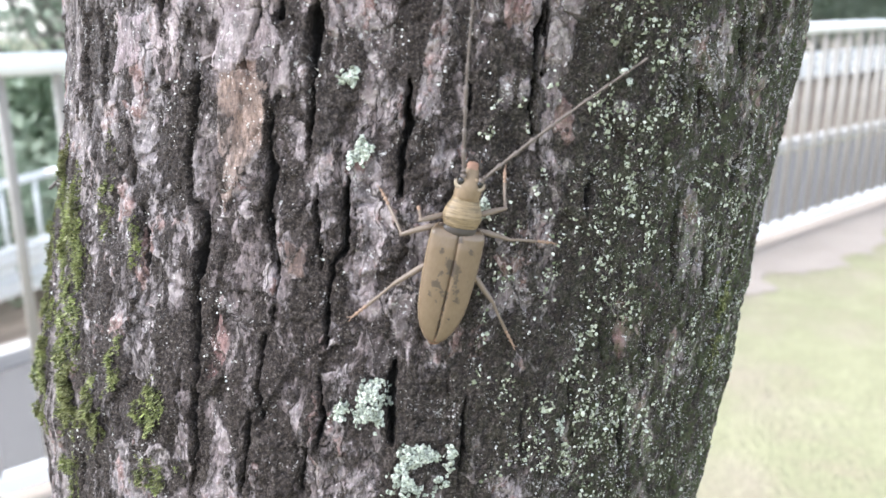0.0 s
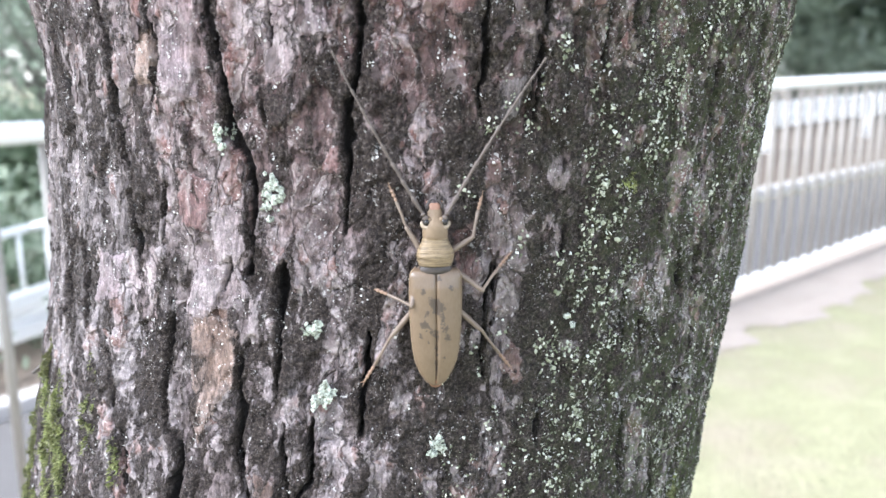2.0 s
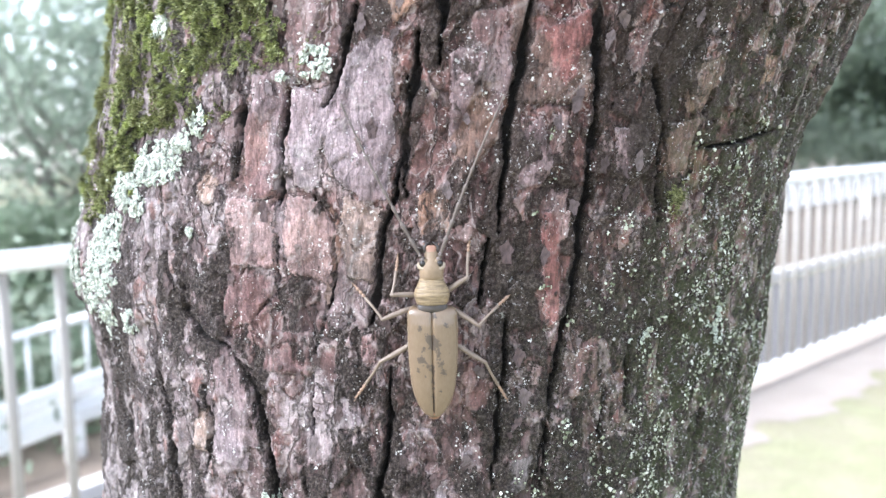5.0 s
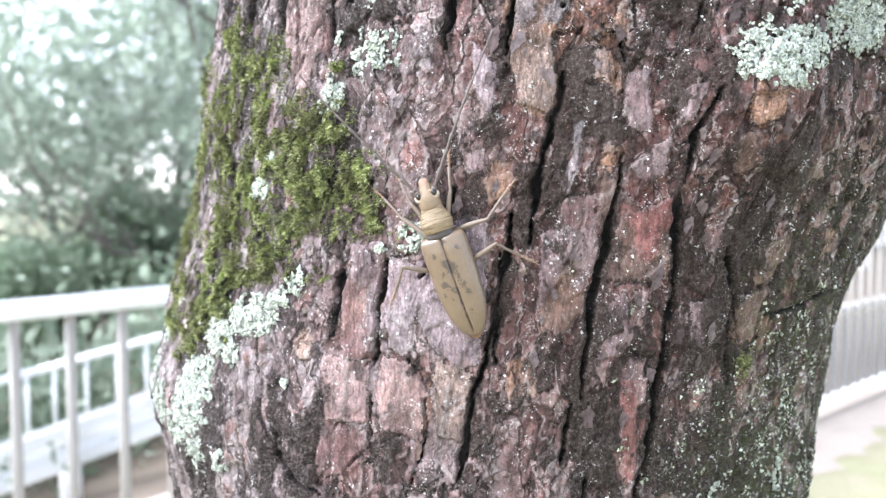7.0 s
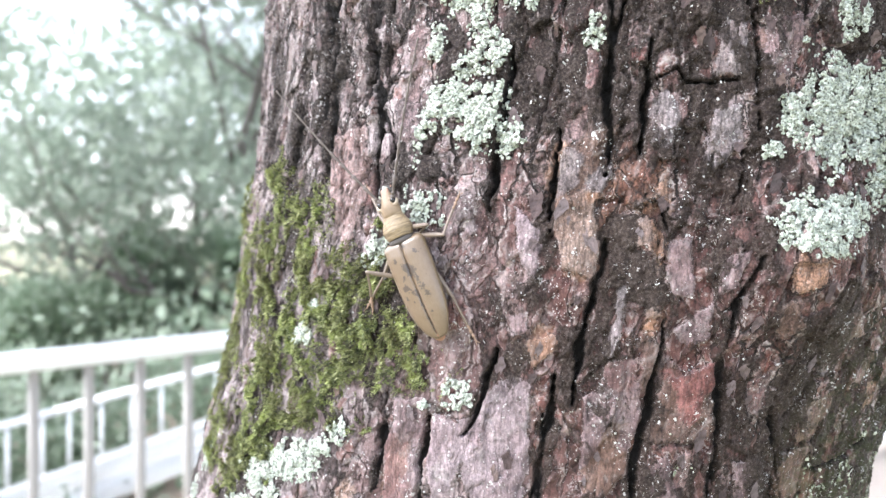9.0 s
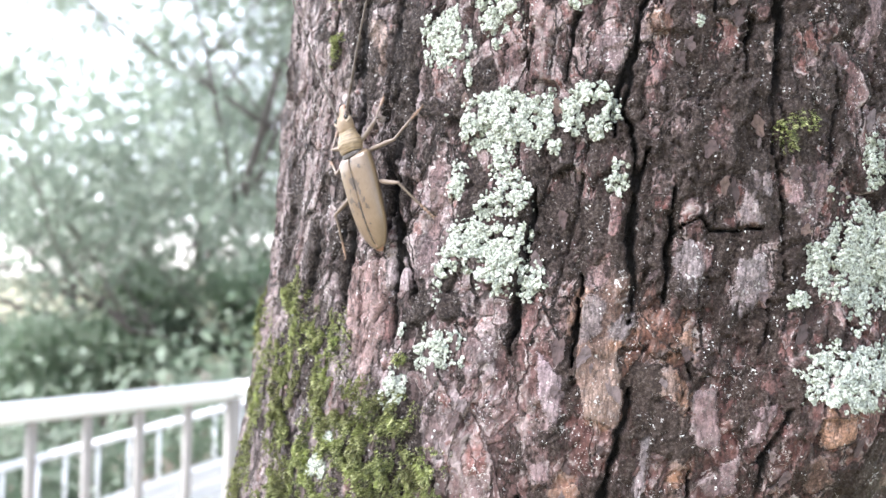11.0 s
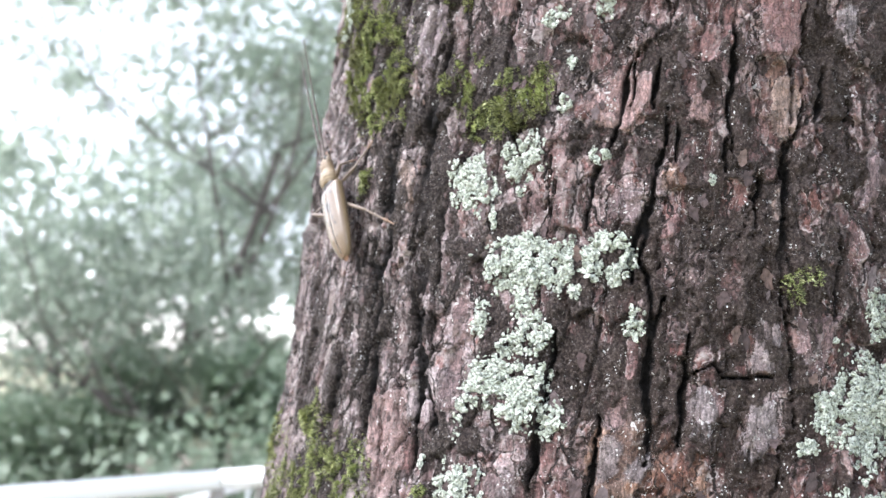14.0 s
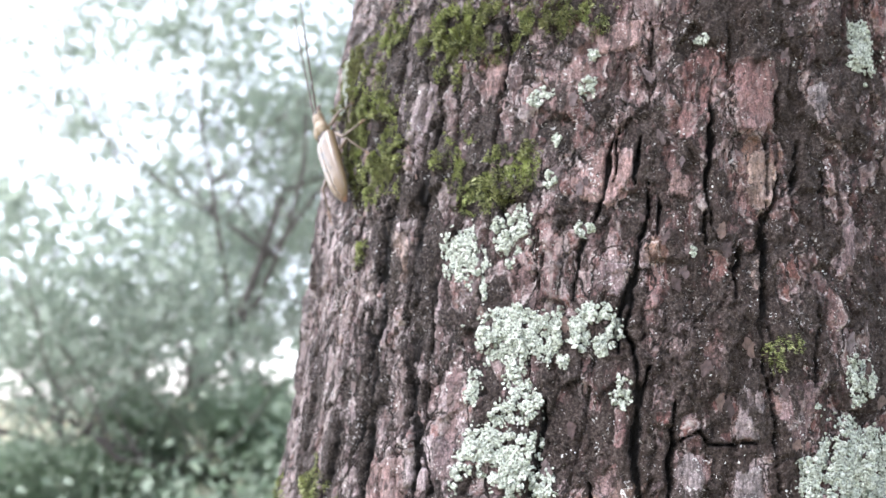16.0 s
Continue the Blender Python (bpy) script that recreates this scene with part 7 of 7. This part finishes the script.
def elytron(side, root):
    n, m = 44, 16
    u = np.linspace(0, 1, n)
    half = np.interp(u, [0, 0.015, 0.05, 0.2, 0.42, 0.58, 0.7, 0.8, 0.88, 0.94, 0.98, 1], [5.3, 6.3, 6.8, 6.95, 6.8, 6.5, 6.1, 5.4, 4.4, 3.35, 2.35, 1.2])
    crest = np.interp(u, [0, 0.04, 0.15, 0.5, 0.75, 0.9, 1], [5.2, 6.5, 7.1, 7.0, 6.3, 5.2, 3.9])
    bm = bmesh.new()
    worn_at, margin_at = bm.verts.layers.float.new("worn"), bm.verts.layers.float.new("margin")
    grid = []
    for i in range(n):
        y = 7.6 - 32.0 * u[i] + (0.5 if i == 0 else 0)
        row = []
        for j in range(m):
            t = j / (m - 1)
            x = half[i] * math.sin(t * math.pi * 0.56) / math.sin(math.pi * 0.56) if t < 0.9 else half[i] * (1.0 - 0.10 * (t - 0.9) / 0.1 * 0.4)
            z = 2.2 + (crest[i] - 2.2) * max(0.0, math.cos(t * math.pi / 2)) ** 0.62
            shoulder = 0.35 * math.exp(-((u[i] - 0.05) / 0.05) ** 2 - ((t - 0.75) / 0.18) ** 2)
            seam_dip = 0.28 * math.exp(-(t / 0.035) ** 2)
            v = bm.verts.new((side * (0.05 + x), y - (0.8 * (1 - t) if i == 0 else 0), z + shoulder - seam_dip))
            v[worn_at] = min(1.0, sum(math.exp(-((side * x - sx) / sr) ** 2 - ((y - sy) / (sr * 1.15)) ** 2) for sx, sy, sr in WORN_SPOTS) + (0.7 * math.exp(-(x / 0.2) ** 2) if u[i] > 0.5 else 0))
            v[margin_at] = max(0.0, min(1.0, (t - 0.72) / 0.15)) * (1 if t < 0.96 else 0.4)
            row.append(v)
        grid.append(row)
    for a, b in zip(grid, grid[1:]):
        for j in range(m - 1):
            q = (a[j], b[j], b[j + 1], a[j + 1])
            bm.faces.new(q if side > 0 else q[::-1])
    bmesh.ops.recalc_face_normals(bm, faces=bm.faces)
    bmesh.ops.solidify(bm, geom=bm.faces[:], thickness=0.25)
    return part("elytron", shrink(bm), ELYTRON, root, "straw-coloured wing case with dark worn spots along the seam")


def leg_meshes(l1, l2):
    """A thigh and a shin with its foot pads, each along +x from its joint."""
    bm = bmesh.new()
    tube(bm, [(-0.3, 0, 0), (0.4, 0, 0), (l1 * 0.35, 0, 0.12), (l1 * 0.7, 0, 0.12), (l1 * 0.93, 0, 0), (l1 + 0.25, 0, 0)], [0.4, 0.58, 0.80, 0.72, 0.54, 0.38], 10)
    thigh = shrink(bm)
    bm = bmesh.new()
    shin = l2 * 0.62
    tube(bm, [(-0.2, 0, 0), (0.5, 0, 0), (shin * 0.5, 0, 0.1), (shin * 0.95, 0, 0), (shin, 0, 0)], [0.3, 0.42, 0.38, 0.50, 0.3], 8)
    pad = (l2 - shin) / 4
    upper_part = len(bm.faces)
    for i in range(4):
        x = shin + pad * i
        w = (0.52, 0.58, 0.56, 0.32)[i]
        tube(bm, [(x - 0.1, 0, -0.05 * i), (x + pad * 0.6, 0, -0.06 * i), (x + pad * 0.95, 0, -0.08 * i)], [0.3, w, w * 0.55], 8)
    for s in (-1, 1):
        tube(bm, [(l2 - 0.2, s * 0.2, -0.3), (l2 + 0.5, s * 0.6, -0.45), (l2 + 0.8, s * 0.7, -0.8)], [0.16, 0.12, 0.04], 5)
    for k, f in enumerate(bm.faces):
        f.material_index = int(k >= upper_part)
    return thigh, shrink(bm)


LEGS = [  # side, hip x, y, z; rest foot x, y; thigh, shin with foot
    (-1, 3.0, 11.0, 2.4, 11.5, 21.5, 9.0, 12.0), (1, 3.0, 11.0, 2.4, 12.5, 22.0, 9.0, 12.0),
    (-1, 4.2, 7.6, 1.6, 21.0, 11.0, 11.0, 14.0), (1, 4.2, 7.6, 1.6, 22.0, 10.0, 11.0, 14.0),
    (-1, 5.2, -3.0, 1.5, 22.5, -16.0, 12.0, 15.5), (1, 5.2, -3.0, 1.5, 20.0, -18.0, 12.0, 15.5)]
KNEES = [(0.9, -0.25, 0.5), (0.1, -0.8, 0.5), (0.6, 0.35, 0.5)]
FOOTHOLDS = [  # for each leg: seconds, angle round the trunk, height
    [(0, 0.02, 1.1048), (0.5, 0.065, 1.1267), (1, 0.06, 1.1459), (1.5, 0.011, 1.1625), (2, -0.025, 1.1827), (2.5, -0.024, 1.1816), (3, 0.007, 1.2075), (3.5, 0.039, 1.2325), (4, -0.03, 1.2533), (4.5, -0.081, 1.2715), (5, -0.079, 1.2717), (7.5, -0.438, 1.3694), (8, -0.449, 1.3757), (8.5, -0.547, 1.3749)],
    [(0, 0.169, 1.1142), (0.5, 0.176, 1.1264), (1, 0.168, 1.1456), (1.5, 0.194, 1.1574), (2, 0.16, 1.1766), (2.5, 0.12, 1.1901), (3, 0.135, 1.1988), (3.5, 0.14, 1.2204), (4, 0.114, 1.2441), (4.5, 0.144, 1.2616), (5, 0.054, 1.2776), (7.5, -0.309, 1.3716), (8, -0.372, 1.3809), (8.5, -0.478, 1.3795), (12, -0.776, 1.4824), (13, -0.966, 1.5039), (14, -0.974, 1.5059)],
    [(0, -0.054, 1.1092), (0.5, -0.04, 1.1107), (1, -0.032, 1.1316), (1.5, -0.037, 1.1511), (2, -0.029, 1.1507), (2.5, -0.102, 1.1866), (3, -0.103, 1.1866), (3.5, -0.102, 1.2125), (4, -0.077, 1.2396), (4.5, -0.073, 1.2388), (5, -0.16, 1.2636), (7.5, -0.514, 1.3529), (8, -0.492, 1.352), (8.5, -0.57, 1.3552), (12, -0.968, 1.4586), (13, -1.037, 1.4696)],
    [(0, 0.314, 1.0928), (0.5, 0.264, 1.1118), (1, 0.335, 1.1124), (1.5, 0.292, 1.1308), (2, 0.226, 1.1595), (2.5, 0.237, 1.1768), (3, 0.219, 1.1977), (3.5, 0.27, 1.2141), (4, 0.239, 1.2201), (4.5, 0.202, 1.2585), (5, 0.153, 1.2603), (7.5, -0.171, 1.3607), (8, -0.165, 1.3614), (8.5, -0.324, 1.3661), (11, -0.605, 1.4668), (12, -0.648, 1.464), (14, -0.884, 1.5124)],
    [(0, -0.073, 1.0742), (0.5, -0.094, 1.1007), (1, -0.081, 1.1019), (1.5, -0.059, 1.1184), (2, -0.034, 1.1206), (2.5, -0.073, 1.1383), (3, -0.146, 1.1749), (3.5, -0.161, 1.1898), (4, -0.13, 1.202), (4.5, -0.114, 1.2243), (5, -0.143, 1.2291), (7.5, -0.381, 1.3223), (8, -0.379, 1.3225), (8.5, -0.438, 1.3309), (12, -0.854, 1.4353), (13, -0.906, 1.4469)],
    [(0, 0.267, 1.0626), (0.5, 0.245, 1.0799), (1, 0.262, 1.0943), (1.5, 0.308, 1.1232), (2, 0.28, 1.1236), (2.5, 0.228, 1.1314), (3, 0.228, 1.1583), (3.5, 0.205, 1.1845), (4, 0.24, 1.2106), (4.5, 0.184, 1.2096), (5, 0.166, 1.2278), (7.5, -0.061, 1.3215), (8, -0.131, 1.3492), (8.5, -0.279, 1.3412), (11, -0.548, 1.4303), (12, -0.618, 1.4554), (13, -0.641, 1.4556), (14, -0.762, 1.4761)],
]


def antenna_mesh(length):
    """Eleven joints, each a little swollen at its end, along +y."""
    points, radii, y = [], [], 0.0
    for i, l in enumerate([2.4, 0.9] + [(length - 3.3) / 9] * 9):
        r = 0.74 if i == 0 else 0.64 - 0.036 * i
        for f, k in ((0.0, 0.62), (0.12, 0.78), (0.6, 0.85), (0.88, 1.25), (0.97, 0.95)):
            points.append((0.0011 * (y + f * l) ** 2, y + f * l, 0))
            radii.append(r * k)
        y += l
    return shrink(tube(bmesh.new(), points, radii, 8))


def build_beetle():
    root = tagged(new("longhorn_beetle"), "straw-brown longhorn beetle crawling up the bark", "beetle")
    bm = bmesh.new()
    ys = soft_rows([-24.2, -20, -14, -6, 0, 5, 8], 20)
    rings(bm, [(y, w, h, c) for y, w, h, c in zip(ys, soft_rows([0.5, 3.2, 5.2, 5.7, 5.5, 5.2, 4.2], 20), soft_rows([0.5, 1.6, 2.5, 2.9, 2.9, 2.8, 2.0], 20), soft_rows([3.4, 3.1, 2.9, 2.7, 2.7, 2.8, 3.3], 20))])
    part("abdomen", shrink(bm), CHITIN, root, "brown underside and tip of the body")
    bm = rings(bmesh.new(), [(-21.6, 2.3, 1.1, 3.3), (-23.4, 2.1, 1.0, 3.2), (-24.5, 1.6, 0.8, 2.8), (-25.0, 1.2, 0.5, 2.6), (-25.3, 0.6, 0.3, 2.5)], 16)
    part("tail_tip", shrink(bm), RUST_CHITIN, root, "rust-brown tip of the abdomen")
    elytron(-1, root)
    elytron(1, root)
    bm = bmesh.new()
    ys = np.linspace(8.4, 15.8, 42)
    ws = np.interp(ys, [8.4, 8.7, 9.2, 11.0, 12.6, 14.0, 15.0, 15.8], [4.2, 4.4, 4.55, 5.05, 4.7, 4.0, 3.55, 3.35])
    rings(bm, [(y, w, w * 0.66, 4.2 - 0.05 * abs(y - 11)) for y, w in zip(ys, ws)], 32,
          lambda y, t: 1 + (0.005 * math.sin(y * 9.4 + 1.4 * math.sin(3 * t) + 0.8 * math.sin(7 * t)) + 0.006 * math.sin(y * 13 + 5 * math.cos(4 * t))) * max(0.0, math.sin(t)) + 0.004 * math.sin(9 * t + 2 * y))
    part("pronotum", shrink(bm), COLLAR, root, "yellow-brown collar with fine cross wrinkles")
    bm = rings(bmesh.new(), [(y, w, h, 4.1) for y, w, h in ((6.2, 3.9, 2.2), (7.0, 4.5, 2.45), (7.6, 4.4, 2.4), (8.3, 4.2, 2.35), (8.9, 3.8, 2.1))], 24)
    part("waist", shrink(bm), DARK_CHITIN, root, "dark joint between collar and wing cases")
    bm = bmesh.new()
    rings(bm, [(15.0, 3.2, 2.2, 4.0), (16.2, 3.3, 2.35, 4.0), (17.4, 3.35, 2.4, 4.0), (18.6, 3.3, 2.35, 4.0), (19.6, 3.05, 2.2, 3.9), (20.4, 2.5, 1.95, 3.7), (21.2, 2.0, 1.65, 3.5), (22.3, 1.85, 1.4, 3.2), (23.2, 1.75, 1.1, 3.0), (23.7, 1.3, 0.7, 2.8)], 28)
    part("head", shrink(bm), CHITIN, root, "yellow-brown head")
    bm = rings(bmesh.new(), [(22.6, 0.7, 0.35, 4.0), (23.1, 1.25, 0.45, 3.7), (23.8, 1.5, 0.5, 3.4), (24.5, 1.35, 0.45, 3.1), (24.8, 0.9, 0.3, 3.0)], 16)
    part("face_plate", shrink(bm), RUST_CHITIN, root, "rust-red plate above the jaws")
    for s in (-1, 1):
        bm = bmesh.new()
        tube(bm, [(s * 1.6, 22.8, 3.0), (s * 1.95, 24.0, 2.9), (s * 1.4, 25.2, 2.8), (s * 0.4, 25.7, 2.7)], [0.6, 0.55, 0.35, 0.12], 8)
        part("jaw", shrink(bm), DARK_CHITIN, root, "small dark jaw")
        bm = bmesh.new()
        bmesh.ops.create_uvsphere(bm, u_segments=16, v_segments=10, radius=1.05, matrix=Matrix.Translation((s * 2.35, 19.9, 4.85)) @ Matrix.Diagonal((0.9, 1.1, 1.0, 1)))
        eye = part("eye", shrink(bm), EYE_GLOSS, root, "glossy black kidney-shaped eye")
        bm = bmesh.new()
        tube(bm, [(s * (2.35 + 1.2 * math.cos(k)), 19.8 + 1.25 * math.sin(k), 5.1 - 0.35 * math.cos(k)) for k in np.linspace(3.1, 6.7, 11)], [0.15, 0.38, 0.5, 0.56, 0.6, 0.62, 0.62, 0.58, 0.5, 0.36, 0.12], 8)
        part("eye_rim", shrink(bm), PALE_CHITIN, eye, "pale rim behind the eye")
        bm = rings(bmesh.new(), [(19.8, 0.9, 0.8, 4.7), (20.6, 0.85, 0.8, 4.7), (21.2, 0.5, 0.5, 4.7)], 12)
        bmesh.ops.translate(bm, vec=(s * 1.5, 0, 0), verts=bm.verts)
        part("antenna_socket", shrink(bm), CHITIN, root)
        part("palp", shrink(tube(bmesh.new(), [(s * 1.1, 23, 2.4), (s * 1.6, 24.3, 2.2), (s * 2.1, 25.2, 2.0)], [0.22, 0.24, 0.2], 6)), RUST_CHITIN, root)
    feelers, legs = [], []
    for s in (-1, 1):
        feelers.append((s, part("antenna", antenna_mesh(50.0), ANTENNA_CHITIN, root, "long grey jointed antenna")))
    for s, hx, hy, hz, fx, fy, l1, l2 in LEGS:
        thigh, shin = leg_meshes(l1, l2)
        leg = part("leg", thigh, LEG_CHITIN, root, "grey-brown thigh")
        lower = part("shin", shin, LEG_CHITIN, leg, "grey-brown shin with rust-orange foot pads")
        lower.data.materials.append(FOOT_CHITIN)
        legs.append((leg, lower))
    return root, feelers, legs


beetle, FEELERS, LEG_PARTS = build_beetle()
# seconds, angle round the trunk, height, heading from upright (to the right plus), rise of the head
CRAWL_LOW = [(0, 0.092, 1.0921, 11.6, 9.0), (0.5, 0.093, 1.1117, 11.4, 9.0), (1, 0.088, 1.1228, 10.7, 9.0), (1.5, 0.090, 1.1385, 2.5, -4.3), (2, 0.087, 1.1492, -0.4, -5.0),
         (2.5, 0.065, 1.1625, 5.5, -3.3), (3, 0.061, 1.1838, 7.6, 0.2), (3.5, 0.062, 1.2040, 10.6, -3.2), (4, 0.054, 1.2248, 5.9, -5.0), (4.5, 0.047, 1.2400, 1.9, -5.0),
         (5, 0.006, 1.2501, 1.0, -3.7), (5.2, -0.005, 1.2543, -6.3, -1.9), (6.2, -0.136, 1.2942, -13.9, -0.2), (7.3, -0.269, 1.3338, -20.6, 0.5), (7.5, -0.289, 1.3437, -12.8, 0.7),
         (8, -0.328, 1.3514, -22.3, 3.3)]
CRAWL_HIGH = [(8.5, -0.399, 1.3512, -25.2, 3.1), (9.6, -0.542, 1.3940, -20.8, 6.5), (10.8, -0.678, 1.4387, -14.1, 10.3), (11, -0.715, 1.4456, -13.4, 10.7), (11.5, -0.754, 1.4496, -17.0, 8.1),
         (12, -0.795, 1.4563, -20.0, 8.6), (12.5, -0.829, 1.4646, -27.5, 11.0), (13, -0.825, 1.4674, -34.0, 10.9), (13.5, -0.892, 1.4773, -32.3, 7.7), (14, -0.963, 1.4864, -25.3, 2.2),
         (14.5, -1.012, 1.5050, -20.6, 0.4), (15, -1.032, 1.5222, -22.5, 4.0), (15.5, -1.027, 1.5284, -23.9, 8.0), (16, -1.049, 1.5429, -24.8, 10.2)]
CRAWL = CRAWL_LOW + CRAWL_HIGH
# seconds, how far each antenna points away from straight ahead: the one on the beetle's left, the one on its right
FEEL = [(0.0, -12, 36), (0.5, -18, 24), (1.0, -22, 22), (1.5, -30, 33), (2.0, -32, 29), (2.5, -36, 26), (3.0, -26, 14), (3.5, -18, 40), (4.0, -22, 39), (4.5, -24, 28), (5.0, -30, 19), (5.2, -28, 17),
        (6.2, -22, 30), (7.3, -30, 40), (7.5, -28, 30), (8.0, -32, 28), (8.5, -26, 38), (9.6, -18, 30), (10.8, -10, 40), (11.0, -8, 47), (11.5, -14, 30), (12.0, -18, 28), (12.5, -14, 32), (13.0, -4, 34), (13.5, 0, 26),
        (14.0, 5, 18), (14.5, 7, 17), (15.0, 8, 20), (15.5, 10, 26), (16.0, 12, 31)]


# seconds, how far the body leans over towards its right, and how far it stands off the bark in millimetres
LEANS = [(0.0, 0.0, 0.0), (10.0, 0.0, 0.0), (12.0, -5.0, 0.3), (13.0, -6.0, 0.8), (14.0, -5.0, 1.6), (15.0, -5.0, 2.2), (16.0, -6.0, 2.4)]


def course(table, column, t):
    """A value of a table of rows at t seconds, rounded off over a quarter of a second."""
    ts, vs = [r[0] for r in table], [r[column] for r in table]
    return float(sum(w * np.interp(t + o, ts, vs) for o, w in ((-0.1, 0.2), (-0.05, 0.2), (0.0, 0.2), (0.05, 0.2), (0.1, 0.2))))


def beetle_pose(t):
    a, z, heading, rise = (course(CRAWL, k, t) for k in (1, 2, 3, 4))
    p, up, east, out = bark_frame(a, z, 0.0012)
    ahead = up * math.cos(radians(heading)) + east * math.sin(radians(heading))
    turn = Matrix((ahead.cross(out), ahead, out)).transposed().to_4x4()
    return Matrix.Translation(p) @ turn @ Matrix.Translation((0, 0, 0.001 * course(LEANS, 2, t))) @ pose(0, 0, 0, rise, course(LEANS, 1, t)) @ Matrix.Translation((0, 0, 0.0003 * abs(rise)))


def reach(hip, foot, l1, l2, pole):
    """The two poses of a bent leg: thigh in the beetle's space, shin in the thigh's."""
    d = foot - hip
    n = min(d.length, (l1 + l2) * 0.995)
    d.normalize()
    c = max(-1.0, min(1.0, (l1 * l1 + n * n - l2 * l2) / (2 * l1 * n)))
    side = (pole - d * pole.dot(d)).normalized()
    knee = hip + l1 * (d * c + side * math.sqrt(1 - c * c))
    x1 = (knee - hip).normalized()
    y1 = d.cross(side).normalized()
    z1 = x1.cross(y1)
    m1 = Matrix.Translation(hip) @ Matrix((x1, y1, z1)).transposed().to_4x4()
    x2 = (hip + d * n - knee).normalized()
    z2 = x2.cross(y1)
    m2 = Matrix.Translation(knee) @ Matrix((x2, y1, z2)).transposed().to_4x4()
    return m1, m1.inverted() @ m2


def on_bark(p):
    """Angle and height of a place near the skin."""
    return math.atan2(p.x - float(smooth_at(p.z, AXIS_X)), float(smooth_at(p.z, AXIS_Y)) - p.y), p.z


def strides(k):
    """Footholds of one leg over the stretches where it goes on at an even pace, three legs at a time."""
    s, hx, hy, hz, fx, fy, l1, l2 = LEGS[k]
    known, made = [h[0] for h in FOOTHOLDS[k]], []
    for i in range(33):
        t = i * 0.5
        if (i + (k in (0, 3, 4))) % 2 or min(abs(t - u) for u in known) < 0.7:
            continue
        a, z = on_bark(beetle_pose(min(t + 0.3, 16.0)) @ Vector((s * fx * 0.001, fy * 0.001, 0.0)))
        made.append((t, a, z))
    return made


def foothold(holds, t):
    """Where a foot is: it stays on its hold for a while, then swings over to the next one."""
    ts = [h[0] for h in holds]
    i = max(0, min(len(holds) - 2, sum(u <= t for u in ts) - 1))
    (t0, a0, z0), (t1, a1, z1) = holds[i], holds[i + 1]
    f = max(0.0, min(1.0, (t - t0) / (t1 - t0)))
    gap = max(0.0, 0.5 - 0.2 / (t1 - t0))
    f = max(0.0, min(1.0, (f - gap) / (1 - 2 * gap)))
    f = f * f * (3 - 2 * f)
    way = math.hypot((a1 - a0) * SPAN, z1 - z0)
    lift = 0.0006 + min(0.0025, way * 0.3) * math.sin(math.pi * f)
    return Vector([float(v) for v in bark(a0 + (a1 - a0) * f, z0 + (z1 - z0) * f, lift)])


def motions():
    """The beetle crawls up and round the trunk; its legs step with the way it goes and its antennae feel about."""
    times = [round(k * 0.1, 1) for k in range(161)]
    poses = [beetle_pose(t) for t in times]
    walk(beetle, list(zip(times, poses)))
    for k, ((s, hx, hy, hz, fx, fy, l1, l2), (leg, shin)) in enumerate(zip(LEGS, LEG_PARTS)):
        holds = sorted(FOOTHOLDS[k] + strides(k))
        thigh_rows, shin_rows = [], []
        for t, body in zip(times, poses):
            foot = body.inverted() @ foothold(holds, t)
            pole = Vector(KNEES[k // 2])
            pole.x *= s
            a, b = reach(Vector((s * hx, hy, hz)) * 0.001, foot, l1 * 0.001, l2 * 0.001, pole)
            thigh_rows.append((t, a))
            shin_rows.append((t, b))
        walk(leg, thigh_rows)
        walk(shin, shin_rows)
    for s, feeler in FEELERS:
        rows = []
        for t in times:
            away = course(FEEL, 1 if s < 0 else 2, t)
            rise = 9 + 5 * math.sin(2.3 * t + s)
            rows.append((t, Matrix.Translation((s * 0.0016, 0.0200, 0.0049)) @ pose(0, 0, 0, 0, 0, -away) @ pose(0, 0, 0, rise - 2, 0, 0)))
        walk(feeler, rows)


motions()
